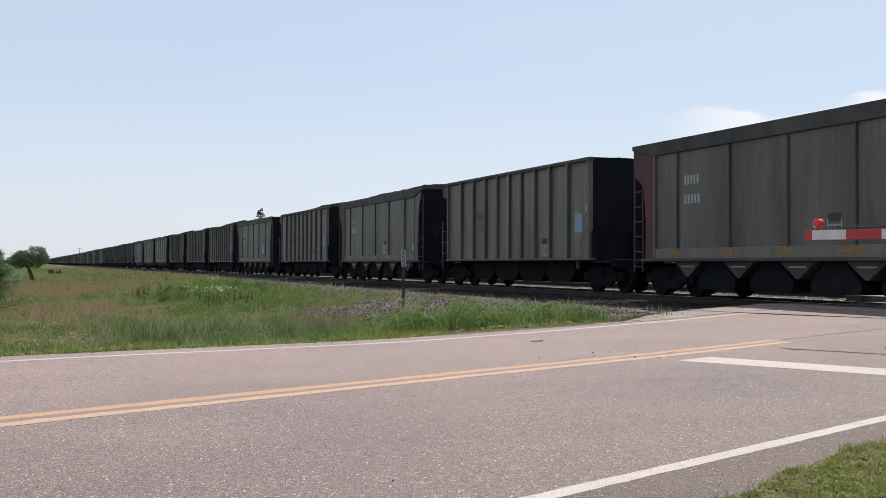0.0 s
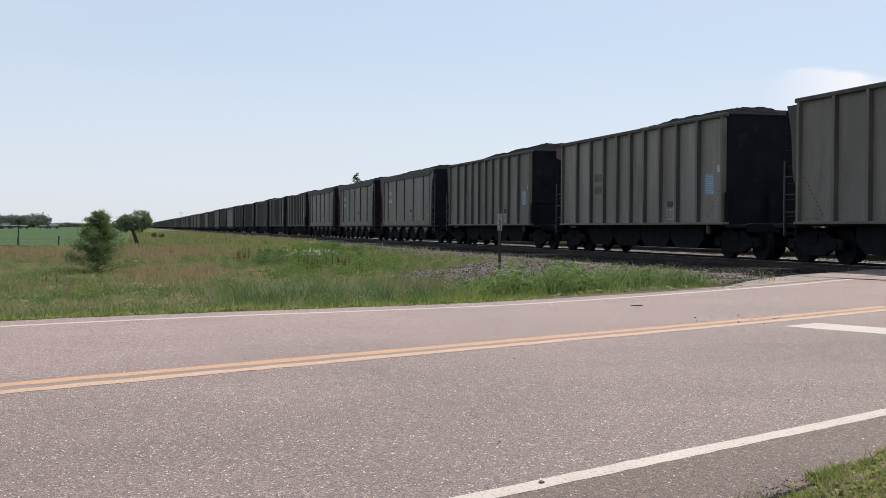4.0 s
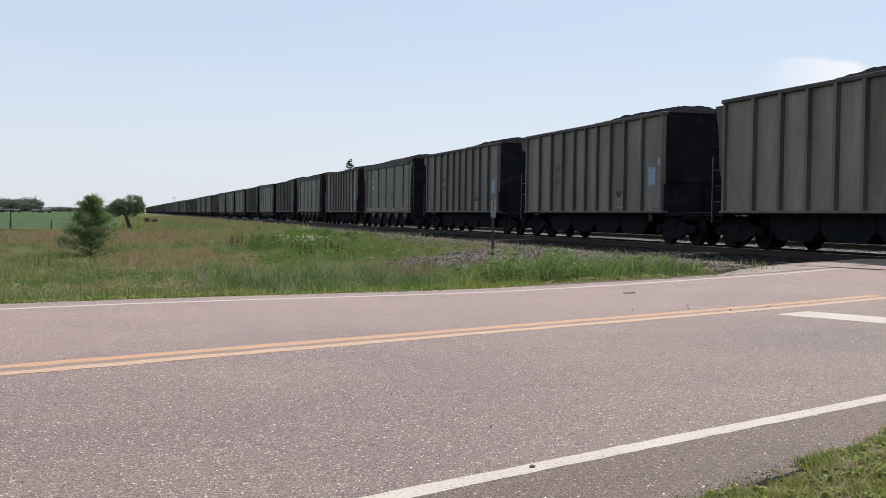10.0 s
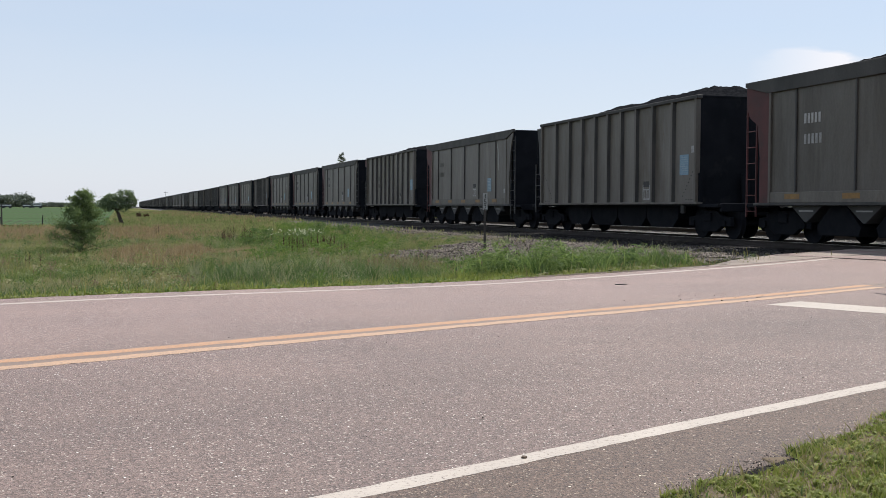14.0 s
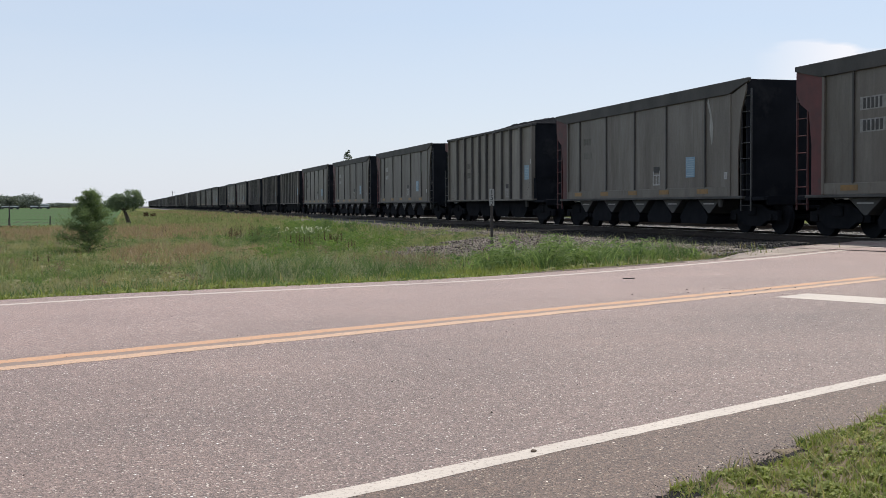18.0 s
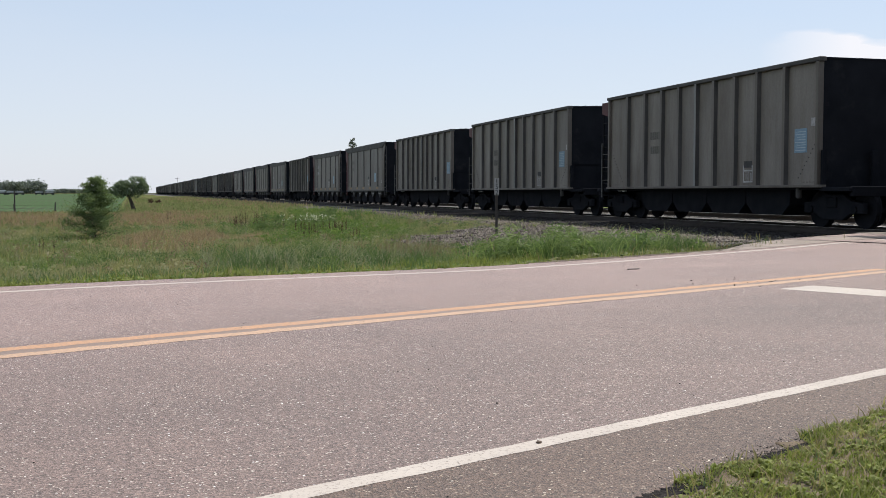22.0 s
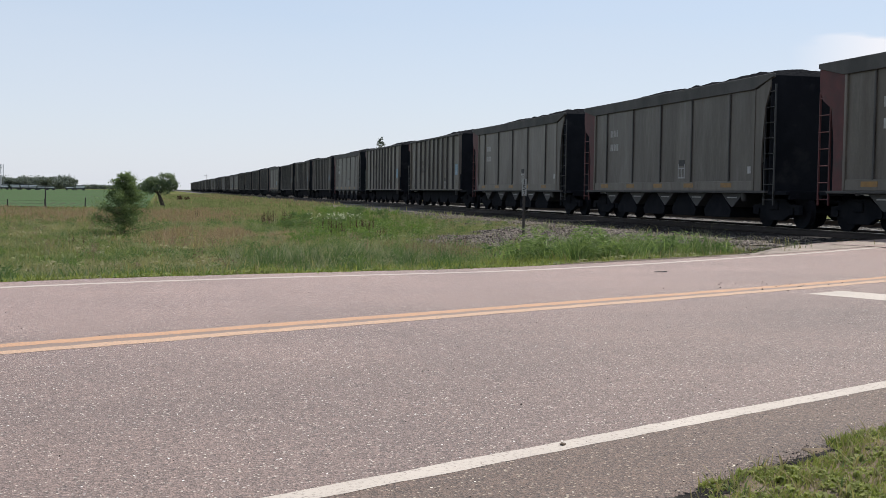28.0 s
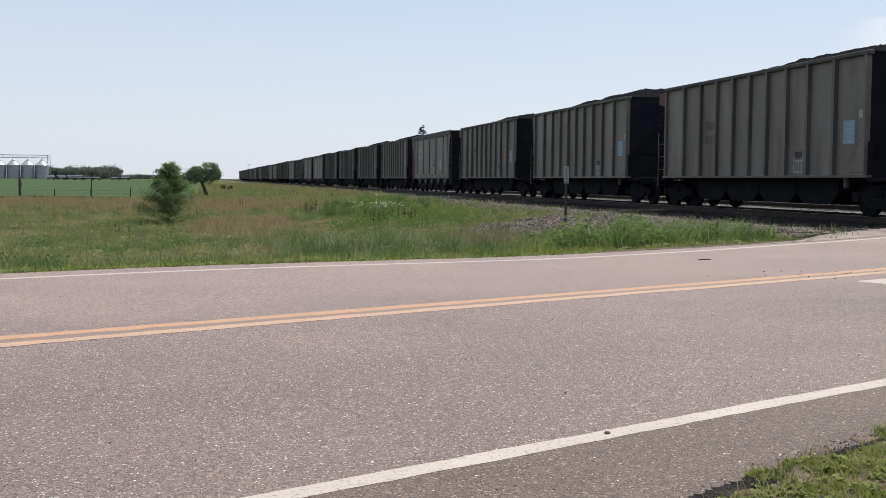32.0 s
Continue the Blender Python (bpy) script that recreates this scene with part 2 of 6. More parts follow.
def crop_green():
    m, tree, bsdf = nodes_of("crop_rows")
    vec, _ = coords(tree, shift=False)
    wave = add(tree, "ShaderNodeTexWave", Scale=0.42, Distortion=0.6)
    wave.bands_direction = "X"
    tree.links.new(vec, wave.inputs["Vector"])
    col = mixed(tree, wave.outputs[1], (0.07, 0.076, 0.054), (0.068, 0.118, 0.058))
    col = mixed(tree, ramp(tree, noise_of(tree, vec, 0.03, 4.0), 0.35, 0.65), col, (0.062, 0.1, 0.048))
    tree.links.new(col, bsdf.inputs["Base Color"])
    bsdf.inputs["Roughness"].default_value = 1.0
    bsdf.inputs["Specular IOR Level"].default_value = 0.0
    return m


ASPHALT, OLD_ASPHALT = asphalt(), asphalt("old_asphalt", 0.66, (1.04, 0.97, 0.85))
WHITE_PAINT = paint("white_road_paint", (0.47, 0.412, 0.355), (0.2, 0.16, 0.135), 0.44)
CREAM_PAINT = paint("pale_road_paint", (0.5, 0.31, 0.19), (0.29, 0.2, 0.14), 0.38)
YELLOW_PAINT = paint("yellow_road_paint", (0.5, 0.265, 0.13), (0.29, 0.185, 0.12), 0.38)
GHOST_PAINT = paint("ghost_of_old_paint", (0.25, 0.165, 0.115), (0.17, 0.127, 0.105), 0.34)
TURF, CROP = soil_and_grass(), crop_green()
DUSTY = surface("dusty_apron", (0.35, 0.29, 0.245), (0.25, 0.206, 0.176), 1.5, 0.9, bump=0.5, stain=(0.09, 0.08, 0.07), vary=0)


def coal_dusted_bed():
    """Brownish broken stone; coal dust and painted train shade blacken the rails, painted sunlight pales the rest."""
    m, tree, bsdf = nodes_of("ballast_bed")
    vec, _ = coords(tree, shift=False)
    col = mixed(tree, ramp(tree, noise_of(tree, vec, 1.2), 0.35, 0.65), (0.14, 0.114, 0.099), (0.088, 0.072, 0.063))
    fine = noise_of(tree, vec, 22.0, 3.0)
    axes = tree.nodes.new("ShaderNodeSeparateXYZ")
    tree.links.new(vec, axes.inputs[0])
    ragged = tree.nodes.new("ShaderNodeMath")
    ragged.operation = "ADD"
    tree.links.new(axes.outputs[0], ragged.inputs[0])
    tree.links.new(noise_of(tree, vec, 2.2), ragged.inputs[1])
    # black band: the train's shade painted in along with coal dust
    col = mixed(tree, ramp(tree, ragged.outputs[0], 13.2, 14.0), col, (0.02, 0.019, 0.019))
    # pale band: sunlight beyond the train put into the colour
    col = mixed(tree, ramp(tree, ragged.outputs[0], 20.2, 21.0), col, (0.3, 0.28, 0.255))
    col = mixed(tree, ramp(tree, fine, 0.25, 0.75), mixed(tree, 1.0, col, (0.6, 0.6, 0.6), "MULTIPLY"), col)
    tree.links.new(col, bsdf.inputs["Base Color"])
    bsdf.inputs["Roughness"].default_value = 0.9
    bumped(tree, bsdf, fine, 0.8)
    return m


BALLAST = coal_dusted_bed()
STONE_DARK = leafy("dark_and_shaded_stones", (0.012, 0.011, 0.012), (0.05, 0.046, 0.044), 0.0, rough=0.85)
STONE = leafy("ballast_stones", (0.026, 0.021, 0.019), (0.27, 0.232, 0.2), 0.0, rough=0.85)
GRIT = leafy("road_grit", (0.012, 0.011, 0.011), (0.2, 0.17, 0.145), 0.0, rough=0.8)
BLACK_GRIT = surface("black_gravel", (0.014, 0.013, 0.014), (0.04, 0.036, 0.034), 14, 0.95, bump=1.0, grain=60, stain=(0.075, 0.063, 0.053), vary=0, spec=0.03)
FAINT = surface("faint_stencil", (0.1, 0.094, 0.078), (0.125, 0.117, 0.098), 8, 0.6, bump=0)
RUST = surface("rusty_rail", (0.028, 0.021, 0.018), (0.045, 0.033, 0.027), 4, 0.75)
SHINY = surface("polished_rail_head", (0.5, 0.49, 0.48), (0.42, 0.4, 0.38), 2, 0.28, 1.0, 0.05)
TIE = surface("old_timber", (0.035, 0.03, 0.027), (0.06, 0.052, 0.047), 5, 0.9, squash=(0.3, 3, 3))
ALU = surface("weathered_grey_side", (0.152, 0.133, 0.111), (0.203, 0.182, 0.156), 0.45, 0.55, 0.0, 0.1, 30, (1, 1.2, 0.6), (0.1, 0.081, 0.063), 0.22, streak=(0.25, 0.228, 0.197))
ALU_B = surface("weathered_olive_side", (0.103, 0.088, 0.072), (0.136, 0.119, 0.1), 0.5, 0.5, 0.0, 0.1, 30, (1, 1.2, 0.6), (0.078, 0.062, 0.049), 0.15, streak=(0.185, 0.167, 0.145))
RIBS = surface("weathered_rib", (0.106, 0.091, 0.075), (0.15, 0.131, 0.109), 1.5, 0.55, 0.0, 0.12, 30, (1, 2, 0.3), (0.08, 0.066, 0.053), 0.14)
BRIGHT_RIB = surface("newer_rib", (0.2, 0.2, 0.19), (0.24, 0.235, 0.22), 1.5, 0.5, 0.0, 0.1, 30, vary=0.1)
CHORD = surface("chord_dust_and_rib_shade", (0.055, 0.053, 0.05), (0.09, 0.085, 0.08), 1.2, 0.8, bump=0.3, squash=(1, 1, 0.5))
BAND = surface("lighter_sill_band", (0.175, 0.157, 0.13), (0.135, 0.12, 0.1), 2.0, 0.6, bump=0.1, squash=(1, 1.5, 0.6), stain=(0.09, 0.07, 0.055))
# coal black, with the bluish lift of haze painted in
BLACK = surface("hazed_coal_black_end", (0.0115, 0.0128, 0.0162), (0.0175, 0.0188, 0.023), 1.5, 0.95, bump=0.2, stain=(0.026, 0.026, 0.028), spec=0.05)
# grime, coloured darker for shade below the cars and bluish for haze
UNDER = surface("grimy_shaded_underframe", (0.0125, 0.014, 0.0175), (0.0185, 0.0195, 0.023), 3, 0.9, bump=0.3, spec=0.05)
LADDER = surface("grey_ladder_steel", (0.042, 0.042, 0.042), (0.066, 0.064, 0.062), 4, 0.5, 0.3, 0.05)
CHUTE = surface("dusty_hopper_chute", (0.05, 0.049, 0.046), (0.078, 0.075, 0.07), 1.5, 0.7, bump=0.15, stain=(0.05, 0.046, 0.042))
RED = surface("faded_red_paint", (0.11, 0.03, 0.029), (0.075, 0.025, 0.025), 2.5, 0.65, bump=0.15, stain=(0.05, 0.03, 0.028))
COAL = surface("coal", (0.011, 0.0118, 0.0138), (0.026, 0.0265, 0.029), 11, 0.95, bump=1.0, grain=24, spec=0.0)
STEEL = surface("bright_casting", (0.55, 0.55, 0.54), (0.4, 0.4, 0.4), 6, 0.35, 0.8, 0.1)
BLUE = surface("blue_placard", (0.18, 0.285, 0.37), (0.23, 0.35, 0.42), 9, 0.6, bump=0.05, stain=(0.12, 0.18, 0.24))
LETTER = surface("dark_stencil", (0.035, 0.034, 0.033), (0.055, 0.05, 0.05), 8, 0.7, bump=0)
WORN_LETTER = surface("worn_dark_stencil", (0.085, 0.077, 0.067), (0.14, 0.125, 0.105), 5, 0.7, bump=0)
PALE = surface("pale_stencil", (0.44, 0.43, 0.41), (0.32, 0.31, 0.3), 8, 0.7, bump=0)
AMBER = surface("amber_reflector", (0.3, 0.16, 0.035), (0.22, 0.12, 0.035), 7, 0.5, bump=0.05)
SIGN_WHITE = surface("sign_white", (0.4, 0.4, 0.39), (0.32, 0.32, 0.31), 6, 0.6, bump=0.05, stain=(0.25, 0.24, 0.22), vary=0)
SIGN_BLACK = surface("sign_black", (0.015, 0.015, 0.015), (0.025, 0.025, 0.025), 6, 0.6, bump=0.05, vary=0)
POST = surface("weathered_post", (0.045, 0.04, 0.036), (0.075, 0.065, 0.058), 6, 0.85, bump=0.4, squash=(2, 2, 0.4))
GALV = surface("galvanised_steel", (0.36, 0.38, 0.4), (0.3, 0.32, 0.34), 0.4, 0.45, 0.5, 0.1, 8, vary=0.06)
ROOF = surface("bright_bin_roof", (0.62, 0.64, 0.66), (0.5, 0.52, 0.54), 0.4, 0.35, 0.5, 0.1, 8, vary=0.05)
BARK = surface("bark", (0.055, 0.042, 0.033), (0.085, 0.068, 0.055), 8, 0.9, bump=0.7, squash=(3, 3, 0.6))
GREEN = leafy("meadow_blades", (0.1, 0.13, 0.054), (0.26, 0.285, 0.138), 0.44, (0.29, 0.262, 0.165))
DEEP = leafy("deep_green_blades", (0.058, 0.1, 0.042), (0.155, 0.21, 0.092), 0.42)
FRESH = leafy("fresh_corner_blades", (0.09, 0.14, 0.05), (0.25, 0.31, 0.14), 0.45)
SUNNY = leafy("sunny_short_grass", (0.125, 0.152, 0.042), (0.29, 0.31, 0.11), 0.45)
SEED = leafy("greyish_seed_heads", (0.2, 0.2, 0.135), (0.36, 0.35, 0.26), 0.4)
PURPLE = leafy("purplish_stems", (0.15, 0.095, 0.075), (0.3, 0.215, 0.17), 0.35)
LUSH = leafy("lush_blades", (0.07, 0.125, 0.032), (0.19, 0.25, 0.085), 0.45)
RUSSET = leafy("russet_seed_heads", (0.21, 0.145, 0.1), (0.4, 0.29, 0.22), 0.4)
STRAW = leafy("straw_blades", (0.24, 0.2, 0.105), (0.36, 0.31, 0.17), 0.4)
LEAF = leafy("sapling_leaves", (0.085, 0.12, 0.062), (0.2, 0.25, 0.125), 0.5)
# greyer and lighter than the leaves: haze painted on the field tree
LEAF_HAZED = leafy("hazed_tree_leaves", (0.115, 0.15, 0.11), (0.2, 0.24, 0.165), 0.48)
# distance haze is mixed into the windbreak's leaf colour
LEAF_FAR = leafy("hazed_far_leaves", (0.13, 0.15, 0.14), (0.17, 0.19, 0.172), 0.3)
NEEDLE = leafy("conifer_needles", (0.075, 0.09, 0.065), (0.115, 0.135, 0.095), 0.35)
DOCK = leafy("dock_stalks", (0.035, 0.018, 0.012), (0.075, 0.04, 0.024), 0.2)
BLOSSOM = leafy("pale_blossom", (0.5, 0.5, 0.42), (0.68, 0.67, 0.58), 0.3)
SOIL = surface("dry_soil", (0.2, 0.155, 0.11), (0.12, 0.092, 0.066), 5, 0.95, bump=0.8, grain=60, stain=(0.26, 0.21, 0.155), vary=0, spec=0.1)
DARK_SOIL = surface("crumbly_soil", (0.17, 0.138, 0.108), (0.1, 0.082, 0.064), 6, 0.95, bump=1.0, grain=40, stain=(0.17, 0.14, 0.11), vary=0, spec=0.1)
SCRAPE = surface("pale_scrape", (0.3, 0.29, 0.265), (0.2, 0.19, 0.17), 5, 0.5, bump=0.05, squash=(1, 2, 0.4))
TRAILER_DARK = surface("dark_steel", (0.03, 0.032, 0.035), (0.05, 0.05, 0.055), 1, 0.6)
TRAILER_PALE = surface("pale_sheet", (0.75, 0.75, 0.75), (0.6, 0.61, 0.62), 1, 0.5)


def lamp_red():
    m, tree, bsdf = nodes_of("lit_red_lens")
    bsdf.inputs["Base Color"].default_value = (0.5, 0.01, 0.015, 1)
    bsdf.inputs["Roughness"].default_value = 0.2
    bsdf.inputs["Emission Color"].default_value = (1.0, 0.02, 0.03, 1)
    bsdf.inputs["Emission Strength"].default_value = 0.06
    return m


def glossy_paint(name, col):
    m, tree, bsdf = nodes_of(name)
    vec, _ = coords(tree)
    tree.links.new(mixed(tree, ramp(tree, noise_of(tree, vec, 9.0), 0.4, 0.7), col, tuple(c * 0.8 for c in col)), bsdf.inputs["Base Color"])
    bsdf.inputs["Roughness"].default_value = 0.45
    return m


LAMP_RED, GATE_RED, GATE_WHITE = lamp_red(), glossy_paint("gate_red", (0.42, 0.03, 0.03)), glossy_paint("gate_white", (0.62, 0.6, 0.58))


def cloud_glow():
    """A soft summer cloud bank, far off: thin at its rim."""
    m, tree, bsdf = nodes_of("cloud")
    tree.nodes.remove(bsdf)
    tc = tree.nodes.new("ShaderNodeTexCoord")
    sep = tree.nodes.new("ShaderNodeSeparateXYZ")
    tree.links.new(tc.outputs["UV"], sep.inputs[0])
    puff = noise_of(tree, tc.outputs["UV"], 3.4, 4.0, 0.5)
    edge = tree.nodes.new("ShaderNodeMath")
    edge.operation = "SUBTRACT"
    tree.links.new(puff, edge.inputs[0])
    tree.links.new(ramp(tree, sep.outputs[1], 0.5, 1.22), edge.inputs[1])
    side = tree.nodes.new("ShaderNodeMath")
    side.operation = "MULTIPLY"
    tree.links.new(ramp(tree, edge.outputs[0], 0.0, 0.09), side.inputs[0])
    tree.links.new(ramp(tree, sep.outputs[0], 0.0, 0.16), side.inputs[1])
    low = tree.nodes.new("ShaderNodeMath")
    low.operation = "MULTIPLY"
    tree.links.new(side.outputs[0], low.inputs[0])
    tree.links.new(ramp(tree, sep.outputs[1], 0.0, 0.35), low.inputs[1])
    glow = add(tree, "ShaderNodeEmission", Strength=0.74)
    glow.inputs[0].default_value = (0.93, 0.92, 0.96, 1)
    clear = tree.nodes.new("ShaderNodeBsdfTransparent")
    mix = tree.nodes.new("ShaderNodeMixShader")
    dim = tree.nodes.new("ShaderNodeMath")
    dim.operation = "MULTIPLY"
    dim.inputs[1].default_value = 0.85
    tree.links.new(low.outputs[0], dim.inputs[0])
    tree.links.new(dim.outputs[0], mix.inputs[0])
    tree.links.new(clear.outputs[0], mix.inputs[1])
    tree.links.new(glow.outputs[0], mix.inputs[2])
    tree.links.new(mix.outputs[0], tree.nodes["Material Output"].inputs[0])
    return m


CLOUD = cloud_glow()


# ---- mesh tools ----
class Shape:
    """Collects boxes, prisms, bars and tubes into one mesh."""

    def __init__(self):
        self.v, self.f = [], []

    def put(self, verts, faces):
        n = len(self.v)
        self.v += [tuple(p) for p in verts]
        self.f += [tuple(n + i for i in f) for f in faces]
        return self

    def box(self, a, b):
        (x0, y0, z0), (x1, y1, z1) = a, b
        return self.put([(x, y, z) for z in (z0, z1) for y in (y0, y1) for x in (x0, x1)],
                        [(0, 2, 3, 1), (4, 5, 7, 6), (0, 1, 5, 4), (2, 6, 7, 3), (0, 4, 6, 2), (1, 3, 7, 5)])

    def prism(self, poly, axis, a, b):
        """poly: points in the plane of the two other axes, in the order x, y, z."""
        k, n = "xyz".index(axis), len(poly)
        verts = [[*p[:k], c, *p[k:]] for c in (a, b) for p in poly]
        return self.put(verts, [tuple(range(n))[::-1], tuple(range(n, 2 * n))] + [(i, (i + 1) % n, n + (i + 1) % n, n + i) for i in range(n)])

    def tube(self, p, q, r0, r1=None, n=8, caps=True):
        p, q = Vector(p), Vector(q)
        d = (q - p).normalized()
        u = d.orthogonal().normalized()
        w = d.cross(u)
        r1 = r0 if r1 is None else r1
        verts = [c + (u * math.cos(t) + w * math.sin(t)) * r for c, r in ((p, r0), (q, r1)) for t in [2 * math.pi * i / n for i in range(n)]]
        faces = [(i, (i + 1) % n, n + (i + 1) % n, n + i) for i in range(n)]
        return self.put(verts, faces + ([tuple(range(n))[::-1], tuple(range(n, 2 * n))] if caps else []))

    def mesh(self, name, m, bevel=0.0, smooth=False):
        me = bpy.data.meshes.new(name)
        me.from_pydata(self.v, [], self.f)
        bm = bmesh.new()
        bm.from_mesh(me)
        bmesh.ops.remove_doubles(bm, verts=list(bm.verts), dist=1e-5)
        if bevel:
            bmesh.ops.bevel(bm, geom=list(bm.edges), offset=bevel, segments=1, affect="EDGES", clamp_overlap=True)
        bmesh.ops.recalc_face_normals(bm, faces=list(bm.faces))
        bm.to_mesh(me)
        bm.free()
        me.materials.append(m)
        if smooth:
            me.polygons.foreach_set("use_smooth", [True] * len(me.polygons))
        return me


def part(name, me, parent, label="", m=None):
    ob = new(name, me)
    ob.parent = parent
    if m is not None:
        ob.matrix_basis = m
    if label:
        ob["label"] = label
    return ob


def fast_mesh(name, verts, tris, m):
    """One mesh from arrays of corners and triangles."""
    me = bpy.data.meshes.new(name)
    me.vertices.add(len(verts))
    me.vertices.foreach_set("co", np.ascontiguousarray(verts, dtype=np.float32).ravel())
    me.loops.add(len(tris) * 3)
    me.loops.foreach_set("vertex_index", np.ascontiguousarray(tris, dtype=np.int32).ravel())
    me.polygons.add(len(tris))
    me.polygons.foreach_set("loop_start", np.arange(0, len(tris) * 3, 3, dtype=np.int32))
    me.update(calc_edges=True)
    me.materials.append(m)
    return me


def grid_mesh(name, xs, ys, height, m):
    """A sheet over the lines xs and ys at the given heights."""
    X, Y = np.meshgrid(xs, ys)
    Z = height(X, Y)
    nx, ny = len(xs), len(ys)
    i = (np.arange(ny - 1)[:, None] * nx + np.arange(nx - 1)[None]).ravel()
    tris = np.concatenate([np.stack([i, i + 1, i + nx + 1], 1), np.stack([i, i + nx + 1, i + nx], 1)])
    me = fast_mesh(name, np.stack([X.ravel(), Y.ravel(), Z.ravel()], 1), tris, m)
    me.polygons.foreach_set("use_smooth", [True] * len(me.polygons))
    return me


def wave_noise(x, y, seed, size):
    """Smooth patches between -1 and 1, of about that size."""
    r = np.random.default_rng(seed)
    out = 0
    for k in range(7):
        a, p, s = r.uniform(0, 2 * np.pi), r.uniform(0, 2 * np.pi), r.uniform(0.6, 1.7) * 2 * np.pi / size
        out = out + np.sin((x * np.cos(a) + y * np.sin(a)) * s + p)
    return out / 3.2


def step(a, b, v):
    t = np.clip((v - a) / (b - a), 0, 1)
    return t * t * (3 - 2 * t)


# ---- the lie of the land: the rails run along y, the road crosses them at an angle ----
ROAD_TURN = radians(25.7)
UX, UY = math.cos(ROAD_TURN), math.sin(ROAD_TURN)
TRACK_X, TRACK2_X, RAIL_TOP, GAUGE = 17.66, 21.93, 0.08, 1.435
ROAD_NEAR, ROAD_FAR = 2.32, 11.12


def along(x, y):
    return x * UX + y * UY


def across(x, y):
    return -x * UY + y * UX


def at_road(l, d, z=0.0):
    return (l * UX - d * UY, l * UY + d * UX, z)


def road_height(l):
    """The road lifts a little towards the rails, and drops again behind them."""
    return 0.045 * step(9, 19, l) - 0.05 * step(36, 60, l)


def cross_fall(l, d):
    """The far lane falls away a little before the crossing."""
    return -0.07 * step(6.6, 10.4, d) * step(4, 11, l) * (1 - step(16, 21, l))


def ground_height(x, y):
    d, l = across(x, y), along(x, y)
    meadow = -0.5 + 0.05 * wave_noise(x, y, 3, 9.0) * step(12, 18, d)
    bank = -0.5 + 0.38 * step(5.5, 14.2, x) * (1 - step(25.5, 30, x)) + 0.2 * step(26, 32, x)
    verge = -0.5 + 0.475 * (1 - step(ROAD_FAR, ROAD_FAR + 4.5, d)) + 0.03 * wave_noise(x, y, 5, 1.3) * step(ROAD_FAR, ROAD_FAR + 0.6, d) - 0.02 * (d < ROAD_FAR) + cross_fall(l, d) * (1 - step(12, 15, d))
    z = np.maximum(np.maximum(meadow, bank), verge)
    near = -0.014 - 0.03 * np.clip(ROAD_NEAR - d, 0, 6) + 0.008 * wave_noise(x, y, 8, 0.8)
    z = np.where(d < ROAD_NEAR + 0.55, near, z)
    on_road = (d > ROAD_NEAR + 0.5) & (d < ROAD_FAR - 0.4)
    z = np.where(on_road, -0.14, z)
    return np.where((x > 15.0) & (x < 26) & (d >= ROAD_FAR), np.minimum(z, -0.16), z)


def lines(lo, hi, fine, far):
    """Even steps between lo and hi, and ever wider ones out to far."""
    out = [hi]
    while out[-1] < far:
        out.append(out[-1] + max(fine, (out[-1] - hi) * 0.35))
    back = [lo]
    while back[-1] > -far:
        back.append(back[-1] - max(fine, (lo - back[-1]) * 0.35))
    return np.array(back[::-1] + list(np.arange(lo + fine, hi, fine)) + out)


ground = tagged(new("ground", grid_mesh("ground", lines(-14, 28, 0.3, 4200), lines(-2, 62, 0.3, 4200), ground_height, TURF)), "rough meadow of green and russet grass beside the railway", "ground", kind="structure")


def crop_height(x, y):
    return ground_height(x, y) + 0.12 + 0.03 * wave_noise(x, y, 21, 30)


crop = tagged(new("crop_field", grid_mesh("crop_field", np.r_[np.linspace(-900, -30, 40), np.linspace(-28, -0.8, 30)], np.r_[np.linspace(80, 200, 40), np.linspace(210, 1000, 30)], crop_height, CROP)), "flat green field of young crop in rows", "field", kind="structure")


# ---- the road ----
def near_edge(l):
    return np.interp(l, (-6, 0.0, 2.0, 2.6, 3.2, 4.0, 4.75, 6.15, 7.0), (-0.9, -0.84, -0.45, -0.28, -0.155, -0.075, 0.045, 0.165, 0.24))


def road_strip(name, d0, d1, l0, l1, lift, m, n=60, wobble=0.0, thick=0.0, flare=None, inner=None):
    """A strip along the road, laid on its surface; thick: depth of its edges."""
    ls = np.linspace(l0, l1, n)
    r = np.random.default_rng(int(abs(d0) * 100) + 5)
    sh = Shape()
    rows = []
    for l in ls:
        z = float(road_height(l)) + lift
        f = flare(l) if flare else 0.0
        a, b = d0 + wobble * r.uniform(-1, 1), d1 + wobble * r.uniform(-1, 1) + f
        if flare and d1 - d0 < 0.5:
            a += f
        if inner:
            a += float(inner(l))
        cuts = np.linspace(a, b, 13) if d1 - d0 > 3 else (a, b)
        rows.append([at_road(l, c, z + float(cross_fall(l, c))) for c in cuts])
    for one, two in zip(rows, rows[1:]):
        for k in range(len(one) - 1):
            sh.put([one[k], two[k], two[k + 1], one[k + 1]], [(0, 1, 2, 3)])
        p, q, p2, q2 = one[0], one[-1], two[0], two[-1]
        if thick:
            dn = [(x, y, z - thick) for x, y, z in (p, p2, q2, q)]
            sh.put([p, p2, dn[1], dn[0]], [(0, 1, 2, 3)])
            sh.put([q, q2, dn[2], dn[3]], [(0, 1, 2, 3)])
    return new(name, sh.mesh(name, m))


def flare_out(l):
    return 0.22 * float(step(12, 17, l))


def skew(l):
    return 0.009 * (l - 6)


def skew_near(l):
    return 0.009 * (l - 6) - 0.035 * (1 - float(step(0, 6, l)))


